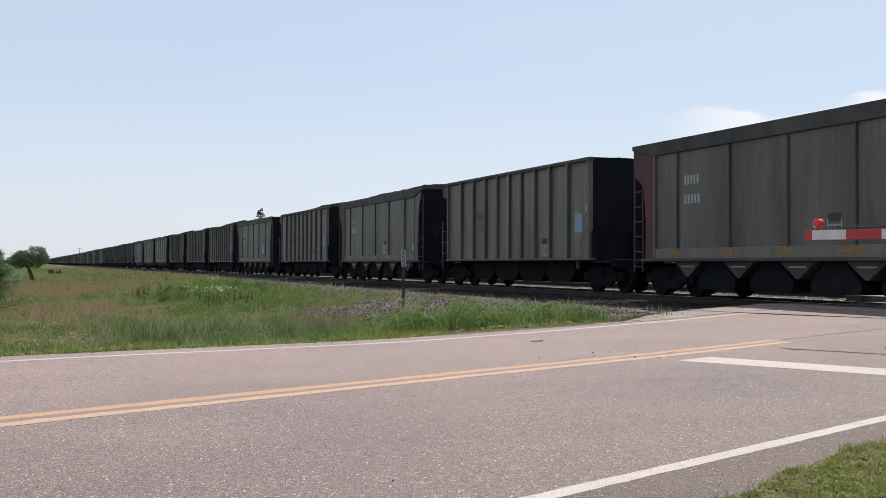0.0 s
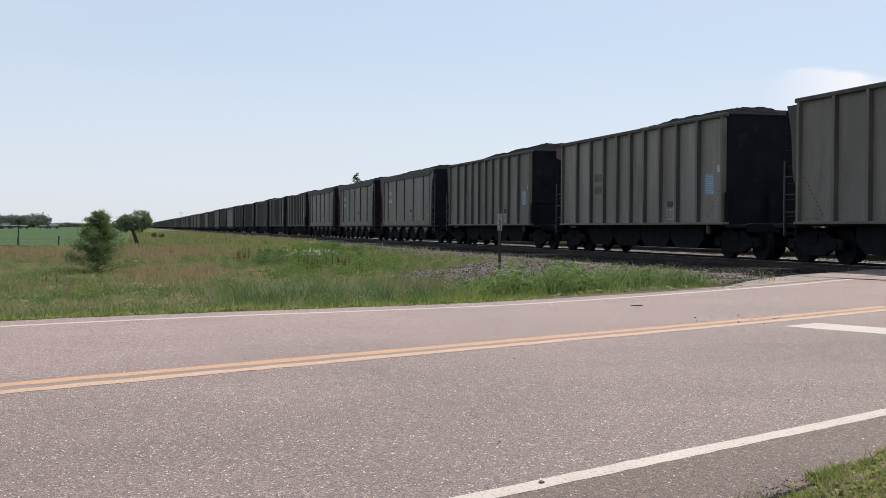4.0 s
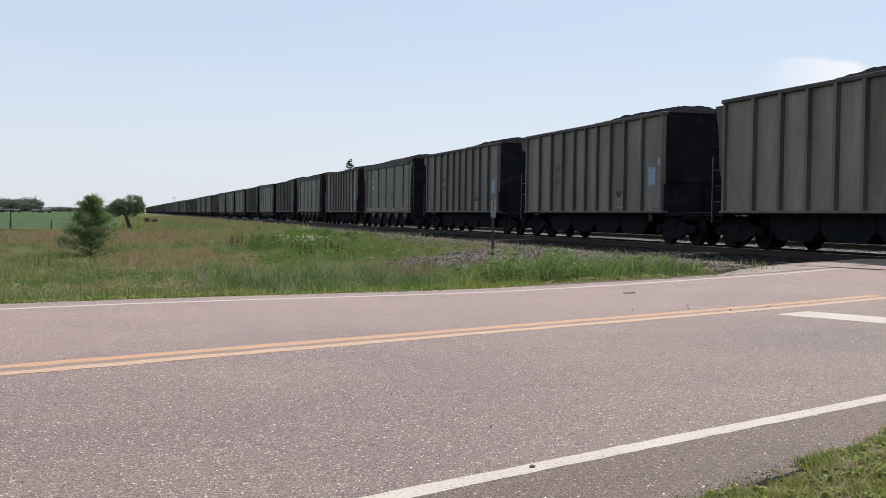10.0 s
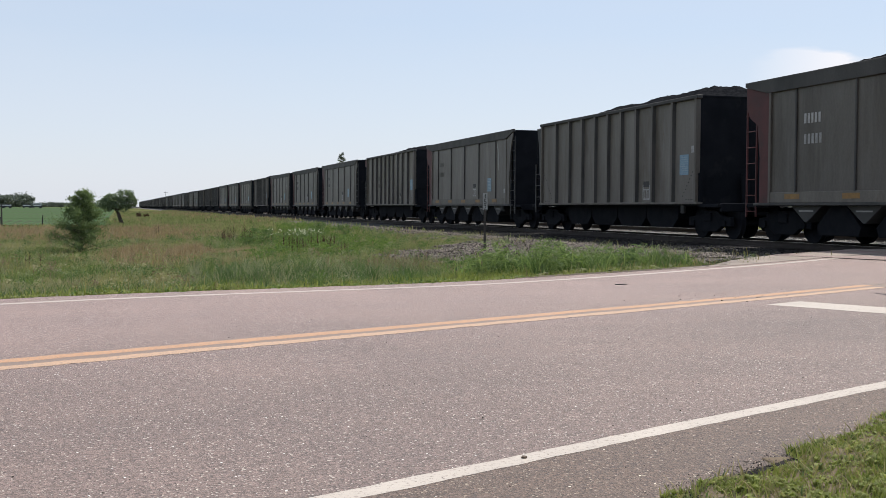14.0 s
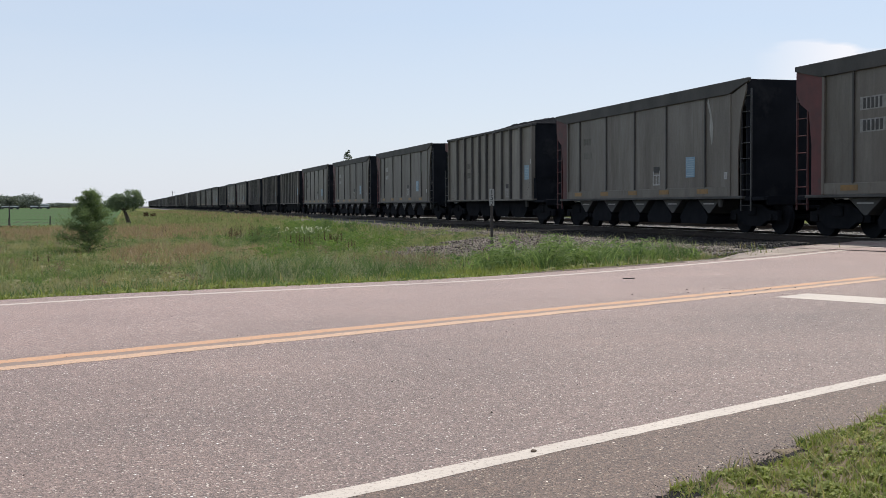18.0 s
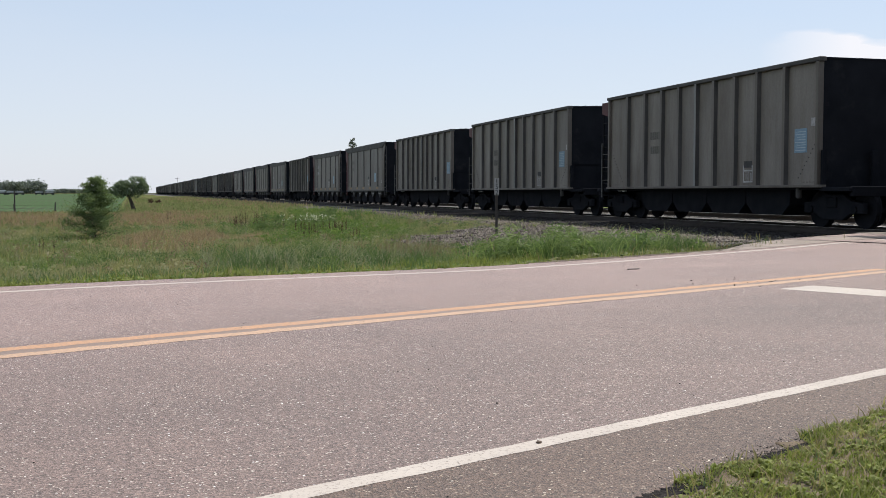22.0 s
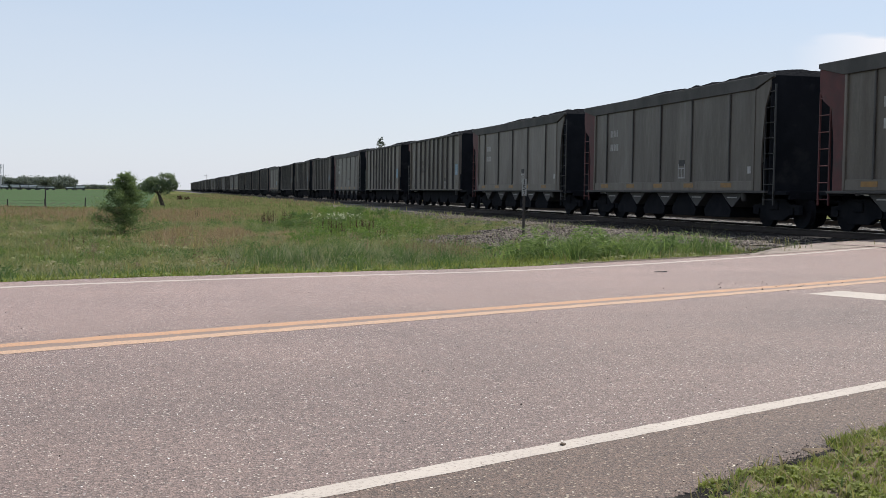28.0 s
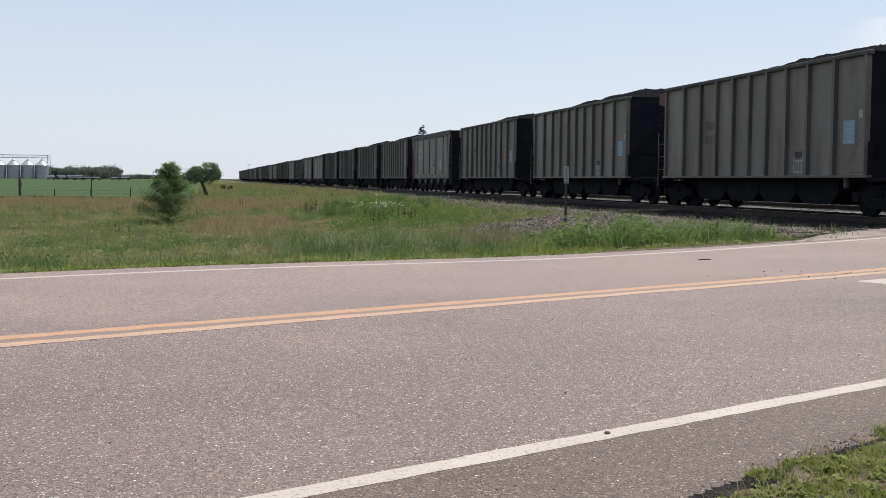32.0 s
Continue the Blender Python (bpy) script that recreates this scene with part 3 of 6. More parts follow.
def lean_in(l):
    """The edge line swings a little outwards close to the camera."""
    return -0.016 * (1 - float(step(0.8, 4.4, l)))


road = tagged(road_strip("road", ROAD_NEAR, ROAD_FAR, -70, 19.6, 0.0, ASPHALT, 300, 0.035, 0.3, lambda l: 1.3 * float(step(16.5, 20.5, l)), near_edge), "two-lane road of worn pinkish-grey asphalt", "road", kind="structure")
road_b = tagged(road_strip("road_beyond", ROAD_NEAR, ROAD_FAR, 32.5, 420, 0.0, ASPHALT, 60, 0.03, 0.3), "asphalt road going on behind the railway", "road", kind="structure")
tagged(road_strip("road_shoulder", ROAD_NEAR + 0.01, 2.83, -70, 19.6, 0.0025, OLD_ASPHALT, 300, 0.008, inner=near_edge), "darker older asphalt outside the edge line", "road", kind="structure")
tagged(road_strip("edge_line_near", 2.805, 2.912, -70, 21.5, 0.0036, WHITE_PAINT, 900, 0.005, flare=lean_in), "worn white edge line on the asphalt", "road marking", kind="structure")
tagged(road_strip("edge_line_far", 10.46, 10.58, -70, 22.3, 0.0018, WHITE_PAINT, 400, 0.006, flare=flare_out), "thin white edge line beside the grass verge", "road marking", kind="structure")
tagged(road_strip("centre_line_near", 6.345, 6.49, -70, 12.7, 0.0018, CREAM_PAINT, 700, 0.014, flare=skew_near), "faded yellow centre line", "road marking", kind="structure")
tagged(road_strip("centre_line_far", 6.60, 6.75, -70, 12.9, 0.0018, YELLOW_PAINT, 700, 0.014, flare=skew), "faded yellow centre line, second of a pair", "road marking", kind="structure")
tagged(road_strip("centre_line_ghost", 6.36, 6.78, -70, 13.4, 0.0010, GHOST_PAINT, 500, 0.03, flare=skew), "faint orange ghost of older centre lines", "road marking", kind="structure")
bar = Shape()
for i in range(12):
    d0, d1 = 2.98 + i * 0.255, 2.98 + (i + 1) * 0.255
    bar.put([at_road(9.6, d0, road_height(9.6) + 0.002), at_road(10.2, d0, road_height(10.2) + 0.002), at_road(10.2, d1, road_height(10.2) + 0.002), at_road(9.6, d1, road_height(9.6) + 0.002)], [(0, 1, 2, 3)])
tagged(new("stop_line", bar.mesh("stop_line", WHITE_PAINT)), "broad white stop line before the railway crossing", "road marking", kind="structure")


def crack(name, pts, w):
    sh = Shape()
    r = np.random.default_rng(len(pts) * 7 + int(pts[0][0] * 10))
    dense = []
    for (l0, d0), (l1, d1) in zip(pts, pts[1:]):
        for k in range(14):
            t = k / 14
            dense.append((l0 + (l1 - l0) * t + r.uniform(-0.02, 0.02), d0 + (d1 - d0) * t + r.uniform(-0.025, 0.025)))
    for (l0, d0), (l1, d1) in zip(dense, dense[1:]):
        h0, h1 = w * r.uniform(0.4, 1), w * r.uniform(0.4, 1)
        sh.put([at_road(l0, d0 - h0, road_height(l0) + 0.0025), at_road(l1, d1 - h1, road_height(l1) + 0.0025), at_road(l1, d1 + h1, road_height(l1) + 0.0025), at_road(l0, d0 + h0, road_height(l0) + 0.0025)], [(0, 1, 2, 3)])
    return tagged(new(name, sh.mesh(name, SIGN_BLACK)), "thin dark crack in the asphalt", "crack", kind="structure")


crack("crack_1", [(12.9, 6.7), (15.0, 6.72), (17.5, 6.66), (19.4, 6.7)], 0.012)
crack("crack_2", [(12.4, 5.2), (14.0, 5.6), (14.8, 5.7)], 0.008)
r_ap = np.random.default_rng(31)


def apron_rows():
    """Broken paving that widens towards the rails and slopes off into the ballast."""
    sh, rows = Shape(), []
    for l in np.linspace(15.0, 22.3, 46):
        out = float(np.interp(l, (15.0, 16.6, 18.0, 19.7, 21.4, 22.3), (11.12, 11.6, 12.55, 13.0, 13.0, 12.3))) + r_ap.uniform(-0.13, 0.13)
        row = []
        for k in range(7):
            d = 11.0 + (out - 11.0) * k / 6
            x, y, _ = at_road(l, d)
            top = float(road_height(l) + cross_fall(l, d)) + 0.006
            low = min(top, float(ground_height(np.array([x]), np.array([y]))[0]) + 0.01)
            row.append((x, y, top + (low - top) * float(step(0.55, 1.0, k / 6)) + r_ap.uniform(-0.006, 0.004) * (k > 1)))
        rows.append(row)
    for one, two in zip(rows, rows[1:]):
        for k in range(6):
            sh.put([one[k], two[k], two[k + 1], one[k + 1]], [(0, 1, 2, 3)])
    return sh


apron = apron_rows()
tagged(new("gravel_apron", apron.mesh("gravel_apron", DUSTY)), "dusty broken asphalt apron at the crossing corner", "pavement", kind="structure")


crack("crack_3", [(16.2, 11.35), (17.4, 11.75), (18.6, 11.9), (20.2, 12.15), (21.5, 12.2)], 0.022)
crack("crack_4", [(17.6, 12.3), (18.4, 12.0), (19.2, 12.45), (20.6, 12.6)], 0.018)
tagged(road_strip("verge_soil", 11.06, 11.3, 11.4, 16.6, 0.004, DARK_SOIL, 900, 0.06), "crumbling brown soil along the road edge", "soil", kind="structure")


def gap_width(l):
    return 0.13 * (1 - float(step(1.9, 3.7, l))) + 0.012


tagged(road_strip("edge_gap", ROAD_NEAR - 0.02, ROAD_NEAR, 0.6, 4.2, 0.0035, BLACK_GRIT, 300, 0.012, flare=lambda l: float(near_edge(l)) + gap_width(l), inner=lambda l: -gap_width(l)), "dark crumbled gap along the road edge", "road edge", kind="structure")


# ---- the railway ----
def height_of_bed(x, y):
    """Ballast: flat under the rails, falling off to the meadow with a ragged toe."""
    rag = 0.5 * wave_noise(x, y, 11, 3.0) + 0.35 * wave_noise(x, y, 12, 1.1)
    top = np.full_like(x, -0.115)
    slope = ground_height(x, y) + 0.05 - 0.13 * step(0.0, 1.6, (12.0 + 1.4 * rag - 3.0 * np.exp(-((y - 30) / 5.0) ** 2)) - x)
    z = np.where(x < 15.4, np.minimum(slope, -0.115), top)
    z = z + 0.12 * step(19.3, 20.5, x)
    z = np.where(x > 24.0, 0.005 - 0.2 * (x - 24.0), z)
    d = across(x, y)
    return np.where((d < ROAD_FAR + 0.45) & (d > ROAD_NEAR - 0.4), -0.17, z)


bed = tagged(new("ballast_bed", grid_mesh("ballast_bed", np.arange(7.5, 26.6, 0.3), np.r_[np.arange(-1000, -120, 40.0), np.arange(-120, 8, 4.0), np.arange(8, 70, 0.3), np.arange(70, 260, 3.0), np.arange(260, 1500, 40)], height_of_bed, BALLAST)), "bed of grey broken stone under two railway tracks", "ballast", kind="structure")

RAIL_PROFILE = [(-0.07, -0.09), (0.07, -0.09), (0.07, -0.078), (0.012, -0.06), (0.012, 0.035), (0.036, 0.045), (0.036, 0.072), (0.028, RAIL_TOP - 0.003), (-0.028, RAIL_TOP - 0.003), (-0.036, 0.072), (-0.036, 0.045), (-0.012, 0.035), (-0.012, -0.06), (-0.07, -0.078)]
tie_me = Shape().box((-1.3, -0.115, -0.27), (1.3, 0.115, -0.092)).mesh("sleeper", TIE, 0.012)
for k, cx in enumerate((TRACK_X, TRACK2_X)):
    track = tagged(new("railway_track"), "railway track with polished rails on dark timber sleepers", "railway track", "parallel tracks", "structure")
    track.location = (cx, 0, 0.12 * k)
    for side in (-0.5, 0.5):
        rail = part("rail", Shape().prism(RAIL_PROFILE, "y", -1000, 1500).mesh("rail", RUST), track, "rusty steel rail", pose(side * (GAUGE + 0.07), 0, 0))
        part("rail_head", Shape().box((-0.026, -1000, RAIL_TOP - 0.0035), (0.026, 1500, RAIL_TOP)).mesh("rail_head", SHINY), rail, "polished running surface")
    for i in range(150):
        y = 4 + i * 0.56
        if 6.5 < y < 24 and ROAD_NEAR - 0.8 < across(cx, y) < ROAD_FAR + 0.6:
            continue
        part("sleeper", tie_me, track, m=pose(rng.uniform(-0.04, 0.04), y, rng.uniform(-0.012, 0), 0, 0, rng.uniform(-1, 1)))
    far = Shape()
    for i in range(500):
        y = 88.5 + i * 0.56
        far.box((-1.3, y - 0.115, -0.2), (1.3, y + 0.115, -0.092))
    tagged(part("far_sleepers", far.mesh("far_sleepers", TIE), track, "row of distant sleepers"), kind="stuff")
# crossing panels between and beside the rails
for cx, lift in ((TRACK_X, 0.0), (TRACK2_X, 0.12)):
    for x0, x1 in ((-2.1, -0.83), (-0.66, 0.66), (0.83, 2.1)):
        ya, yb = (ROAD_NEAR + (cx) * UY) / UX - 0.5, (ROAD_FAR + (cx) * UY) / UX + 0.9
        nseg = 4
        for s in range(nseg):
            y0, y1 = ya + (yb - ya) * s / nseg + 0.006, ya + (yb - ya) * (s + 1) / nseg - 0.006
            tagged(new("crossing_panel", Shape().box((cx + x0, y0, -0.1), (cx + x1, y1, 0.058 + lift)).mesh("crossing_panel", DUSTY, 0.008)), "grey concrete panel filling the crossing", "crossing panel", "crossing panels", "structure")
fill = Shape()
for xa, xb in ((TRACK_X + 2.1, TRACK2_X - 2.1), (TRACK2_X + 2.1, 26.5)):
    fill.put([(xa, (ROAD_NEAR + xa * UY) / UX, 0.05), (xb, (ROAD_NEAR + xb * UY) / UX, 0.05), (xb, (ROAD_FAR + xb * UY) / UX, 0.05), (xa, (ROAD_FAR + xa * UY) / UX, 0.05)], [(0, 1, 2, 3)])
fill.put([at_road(19.55, ROAD_NEAR, 0.04), (TRACK_X - 2.11, (ROAD_NEAR + 15.5 * UY) / UX, 0.05), (TRACK_X - 2.11, (ROAD_FAR + 1.6 + 15.5 * UY) / UX, 0.05), at_road(19.55, ROAD_FAR + 1.1, 0.04)], [(0, 1, 2, 3)])
fill.put([(26.5, (ROAD_NEAR + 26.5 * UY) / UX, 0.05), at_road(32.6, ROAD_NEAR, 0.045), at_road(32.6, ROAD_FAR, 0.045), (26.5, (ROAD_FAR + 26.5 * UY) / UX, 0.05)], [(0, 1, 2, 3)])
tagged(new("road_at_crossing", fill.mesh("road_at_crossing", ASPHALT)), "asphalt between the tracks of the crossing", "road", kind="structure")


def soil_height(x, y):
    d, l = across(x, y), along(x, y)
    rim = ROAD_NEAR + near_edge(l)
    bank = 0.015 * step(rim - 0.45, rim - 0.05, d)
    strip = (d < rim + 0.05 + 0.05 * wave_noise(x, y, 18, 0.5)) & (d > rim - 0.75 + 0.22 * wave_noise(x, y, 19, 1.3))
    return np.where(strip, ground_height(x, y) + 0.006 + bank + 0.004 * wave_noise(x, y, 17, 0.3), -0.2)


tagged(new("bare_soil", grid_mesh("bare_soil", np.arange(-9.0, 13.0, 0.07), np.arange(-4.0, 9.5, 0.07), soil_height, SOIL)), "bare dry soil under thin grass at the near road edge", "soil", kind="structure")


# ---- coal cars: y along the car, z from the rail top ----
def coal_mesh(name, half, top, seed, heap):
    """A heaped load: a loaf with lumpy flanks, low at its far end, high up to the near one."""
    r = np.random.default_rng(seed)
    ys, xs = np.linspace(-half, half, 150), np.linspace(-1.44, 1.44, 17)
    ph = r.uniform(0, 6.28, 6)
    lump = r.normal(0, 1, (150, 17))
    lump = (lump + np.roll(lump, 1, 0) + np.roll(lump, 1, 1)) / 2.2

    def height(X, Y):
        start = half * (0.42 + 0.3 * np.sin(ph[0]))
        far_rise = 0.25 + 0.75 * step(0.0, 1.0, (start + 1.1 - Y) / 2.2)
        near_drop = step(0.0, 1.0, (Y + half) / 0.75)
        far_drop = step(0.0, 1.0, (half - Y) / 0.9)
        crest = far_rise * near_drop * far_drop * heap * (1 + 0.1 * np.sin(Y * 0.8 + ph[1]) + 0.06 * np.sin(Y * 2.3 + ph[2]))
        body = crest * np.clip(1 - np.abs(X / 1.44) ** 2.6, 0, 1)
        return top - 0.05 + body + lump * (0.014 + 0.05 * body) * near_drop * far_drop
    me = grid_mesh(name, xs, ys, height, COAL)
    me.polygons.foreach_set("use_smooth", [False] * len(me.polygons))
    return me


def truck_parts(parent, y):
    """A three-piece truck with two wheelsets."""
    tr = part("truck", TRUCK_BOLSTER, parent, "dark cast-steel truck", pose(0, y, 0))
    for sx in (-1, 1):
        part("side_frame", SIDE_FRAME, tr, "", pose(0, 0, 0, 0, 0, 0 if sx < 0 else 180))
        for yy in (-0.89, 0.89):
            part("bearing_cap", BEARING, tr, "", pose(sx * 1.09, yy, 0.46))
    for yy in (-0.89, 0.89):
        ws = part("wheelset", WHEELSET, tr)
        ws.matrix_parent_inverse = pose(0, yy, 0.457)
    return tr


sf = [(-1.2, 0.36), (-1.2, 0.62), (-0.75, 0.66), (-0.42, 0.82), (0.42, 0.82), (0.75, 0.66), (1.2, 0.62), (1.2, 0.36), (0.72, 0.36), (0.4, 0.2), (-0.4, 0.2), (-0.72, 0.36)]
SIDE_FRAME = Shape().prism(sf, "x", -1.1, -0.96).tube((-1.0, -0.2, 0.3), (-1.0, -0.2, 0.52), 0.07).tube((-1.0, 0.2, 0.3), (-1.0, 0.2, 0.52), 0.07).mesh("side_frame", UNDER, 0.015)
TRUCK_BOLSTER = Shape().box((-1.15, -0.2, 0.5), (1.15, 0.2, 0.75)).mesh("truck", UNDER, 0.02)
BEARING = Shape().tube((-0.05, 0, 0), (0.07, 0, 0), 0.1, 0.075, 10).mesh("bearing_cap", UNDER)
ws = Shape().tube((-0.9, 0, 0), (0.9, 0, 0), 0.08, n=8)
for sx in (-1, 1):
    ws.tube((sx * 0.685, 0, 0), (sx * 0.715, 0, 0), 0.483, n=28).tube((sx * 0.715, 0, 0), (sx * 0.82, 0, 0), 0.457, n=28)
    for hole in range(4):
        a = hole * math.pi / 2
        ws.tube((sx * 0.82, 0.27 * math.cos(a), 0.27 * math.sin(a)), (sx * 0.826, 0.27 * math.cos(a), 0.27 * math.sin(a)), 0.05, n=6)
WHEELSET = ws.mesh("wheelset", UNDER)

COUPLER = Shape().box((-0.09, 0, 0.72), (0.09, 0.42, 0.93)).box((-0.16, 0.33, 0.66), (0.16, 0.5, 0.99)).mesh("coupler", UNDER, 0.02)
HOSE = Shape().tube((-0.35, 0.02, 0.72), (-0.38, 0.16, 0.42), 0.03).tube((-0.38, 0.16, 0.42), (-0.3, 0.36, 0.36), 0.03).mesh("air_hose", UNDER)
BRACKET = Shape().tube((-1.36, -0.12, 0.97), (-1.36, 0.14, 0.97), 0.055, n=10).tube((-1.36, 0.14, 0.97), (-1.36, 0.2, 0.97), 0.085, n=10).box((-1.4, -0.3, 0.9), (-1.3, -0.12, 1.0)).mesh("end_valve", STEEL, 0.008)


def ladder_mesh(m, z0, z1, width, name="ladder"):
    sh = Shape()
    for yy in (0, width):
        sh.box((-0.02, yy - 0.022, z0), (0.02, yy + 0.022, z1))
    z = z0 + 0.15
    while z < z1:
        sh.tube((-0.03, 0, z), (-0.03, width, z), 0.014, n=6)
        z += 0.42
    return sh.mesh(name, m)


def mark(y0, y1, z, h, m):
    """A plain bar in place of a painted line of figures."""
    sh, w = Shape(), (y0 - y1) / 5
    for k in range(5):
        sh.box((-0.003, y1 + w * k, z), (0.003, y1 + w * (k + 0.62), z + h))
    return sh.mesh("number_bar", m)


def data_box(name, m):
    sh = Shape()
    for a, b in (((-0.24, 0.0), (-0.2, 0.46)), ((0.2, 0.0), (0.24, 0.46)), ((-0.2, 0.0), (0.2, 0.04)), ((-0.2, 0.3), (0.2, 0.34)), ((-0.03, 0.04), (0.0, 0.3)), ((-0.14, 0.04), (-0.12, 0.26)), ((0.08, 0.04), (0.1, 0.26))):
        sh.box((-0.003, a[0], a[1]), (0.003, b[0], b[1]))
    return sh.mesh(name, m)


DATA_BOX, DATA_BLACK = data_box("data_panel", PALE), Shape().box((-0.003, -0.2, 0.4), (0.003, 0.2, 0.58)).mesh("data_plate", LETTER)
rv = Shape()
for i in range(10):
    rv.box((-0.005, 0.75 - i * 0.085, 1.02 - i * 0.1), (0.005, 0.79 - i * 0.085, 1.05 - i * 0.1))
for i in range(4):
    rv.box((-0.005, 0.2 + i * 0.14, 0.02), (0.005, 0.28 + i * 0.14, 0.035))
RIVET_RUN = rv.mesh("rivet_run", LETTER)
HANG = Shape().tube((0, 0, 0.72), (0, 0, 1.0), 0.075, n=10).tube((0, 0, 0.7), (0, 0, 0.72), 0.05, n=10).mesh("pipe_cap", CHUTE)
BRAKE_CYL = Shape().tube((-0.5, -0.4, 1.5), (-0.5, 0.4, 1.5), 0.2, n=12).box((-0.55, -0.1, 1.05), (-0.45, 0.1, 1.32)).mesh("brake_cylinder", UNDER)

A_SIDE, A_BOT, A_TOP = 6.22, 1.04, 4.15
A_RIBS = [4.66, 3.36, 2.16, 1.02, -0.06, -1.12, -2.26, -3.42, -4.74]
rib_poly = [(-1.5, -0.085), (-1.61, -0.06), (-1.61, 0.06), (-1.5, 0.085)]


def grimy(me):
    """Shade painted on the flanks of a rib: side faces take the dark chord material."""
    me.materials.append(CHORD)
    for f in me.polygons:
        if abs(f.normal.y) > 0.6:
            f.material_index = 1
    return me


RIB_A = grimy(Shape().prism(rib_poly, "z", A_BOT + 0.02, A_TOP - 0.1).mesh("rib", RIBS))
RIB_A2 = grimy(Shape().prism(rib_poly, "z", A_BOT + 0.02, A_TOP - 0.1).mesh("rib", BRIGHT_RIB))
POST_A = Shape().box((-1.6, -0.055, A_BOT - 0.04), (-1.44, 0.055, A_TOP - 0.06)).mesh("corner_post", RIBS, 0.012)
SHEET_A = Shape().box((-1.502, -A_SIDE, A_BOT), (-1.46, A_SIDE, A_TOP - 0.05)).mesh("side_sheet", ALU)
CHORD_A = Shape().box((-1.61, -A_SIDE - 0.08, A_TOP - 0.11), (-1.42, A_SIDE + 0.08, A_TOP)).mesh("top_chord", CHORD, 0.015)
SILL_A = Shape().box((-1.6, -A_SIDE - 0.1, A_BOT - 0.05), (-1.4, A_SIDE + 0.1, A_BOT + 0.02)).mesh("side_sill", RIBS, 0.01)
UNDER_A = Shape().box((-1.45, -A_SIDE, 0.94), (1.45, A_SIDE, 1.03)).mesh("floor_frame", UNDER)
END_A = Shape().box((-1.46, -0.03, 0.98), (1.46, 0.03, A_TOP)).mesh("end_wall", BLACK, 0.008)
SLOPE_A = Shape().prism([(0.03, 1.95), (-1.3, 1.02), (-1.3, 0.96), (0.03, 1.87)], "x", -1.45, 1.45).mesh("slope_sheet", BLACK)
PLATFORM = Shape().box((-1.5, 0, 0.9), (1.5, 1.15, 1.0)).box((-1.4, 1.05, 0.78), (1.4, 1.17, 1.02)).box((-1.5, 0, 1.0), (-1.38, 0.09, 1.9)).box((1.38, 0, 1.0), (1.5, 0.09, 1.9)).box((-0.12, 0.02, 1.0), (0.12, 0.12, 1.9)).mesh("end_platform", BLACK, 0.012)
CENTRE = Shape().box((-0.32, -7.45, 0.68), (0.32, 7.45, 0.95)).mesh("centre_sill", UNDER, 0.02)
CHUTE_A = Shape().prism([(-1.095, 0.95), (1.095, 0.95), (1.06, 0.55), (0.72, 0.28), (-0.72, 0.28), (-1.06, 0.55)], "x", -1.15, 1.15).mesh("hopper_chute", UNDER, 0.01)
LAD_DARK = ladder_mesh(UNDER, 0.62, 3.9, 0.44)
LAD_GREY = ladder_mesh(LADDER, 0.62, 3.9, 0.5)
GRAB_DARK = Shape().tube((-1.58, 0, 1.3), (-1.58, 0.5, 1.3), 0.014, n=6).tube((-1.58, 0, 1.75), (-1.58, 0.5, 1.75), 0.014, n=6).tube((-1.58, 0, 2.2), (-1.58, 0.5, 2.2), 0.014, n=6).box((-1.6, 0.48, 0.7), (-1.55, 0.53, 2.6)).mesh("handrail", LADDER)
CORNER_RED_A = Shape().prism([(0.06, 4.0), (0.62, 4.0), (0.62, 3.62), (0.06, 3.5)], "x", -1.56, -1.53).mesh("corner_plate", RED)
CORNER_BLACK = Shape().prism([(0.06, 4.0), (0.5, 4.0), (0.3, 3.3), (0.22, 2.2), (0.06, 1.9)], "x", -1.56, -1.53).mesh("corner_plate", CHORD)
PLACARD = Shape().box((-0.004, -0.27, 0), (0.004, 0.27, 0.6)).mesh("placard", BLUE)
SMALL_TAG = Shape().box((-0.004, -0.09, 0), (0.004, 0.09, 0.2)).mesh("white_tag", PALE)
NUM_A = [mark(3.12, 2.42, 2.55, 0.24, FAINT), mark(3.1, 2.42, 2.1, 0.24, FAINT)]
NUM_A2 = [mark(3.12, 2.42, 2.55, 0.26, WORN_LETTER), mark(3.1, 2.42, 2.1, 0.26, WORN_LETTER)]
NUM_B = [mark(4.72, 4.0, 2.95, 0.24, PALE), mark(4.72, 3.95, 2.45, 0.24, PALE)]
PATCHES = [Shape().box((-0.002, 3.86, z), (0.002, 4.76, z + 0.3)).mesh("number_patch", surface("faded_white_patch", (0.3, 0.295, 0.28), (0.19, 0.185, 0.17), 6, 0.7, bump=0, stain=(0.12, 0.11, 0.1))) for z in (2.92, 2.42)]
NUM_PATCH = [mark(4.7, 3.98, 2.95, 0.24, LETTER), mark(4.7, 3.95, 2.45, 0.24, LETTER)]
PLACARD_LINES = Shape()
for i in range(8):
    PLACARD_LINES.box((-0.006, -0.22, 0.05 + i * 0.066), (-0.0045, 0.24 - 0.05 * (i % 3), 0.068 + i * 0.066))
PLACARD_LINES = PLACARD_LINES.mesh("text_bar", surface("pale_blue_print", (0.42, 0.5, 0.55), (0.34, 0.42, 0.48), 9, 0.6, bump=0))
NUM_B2 = [mark(4.72, 4.0, 2.95, 0.22, FAINT), mark(4.72, 3.95, 2.45, 0.22, FAINT)]

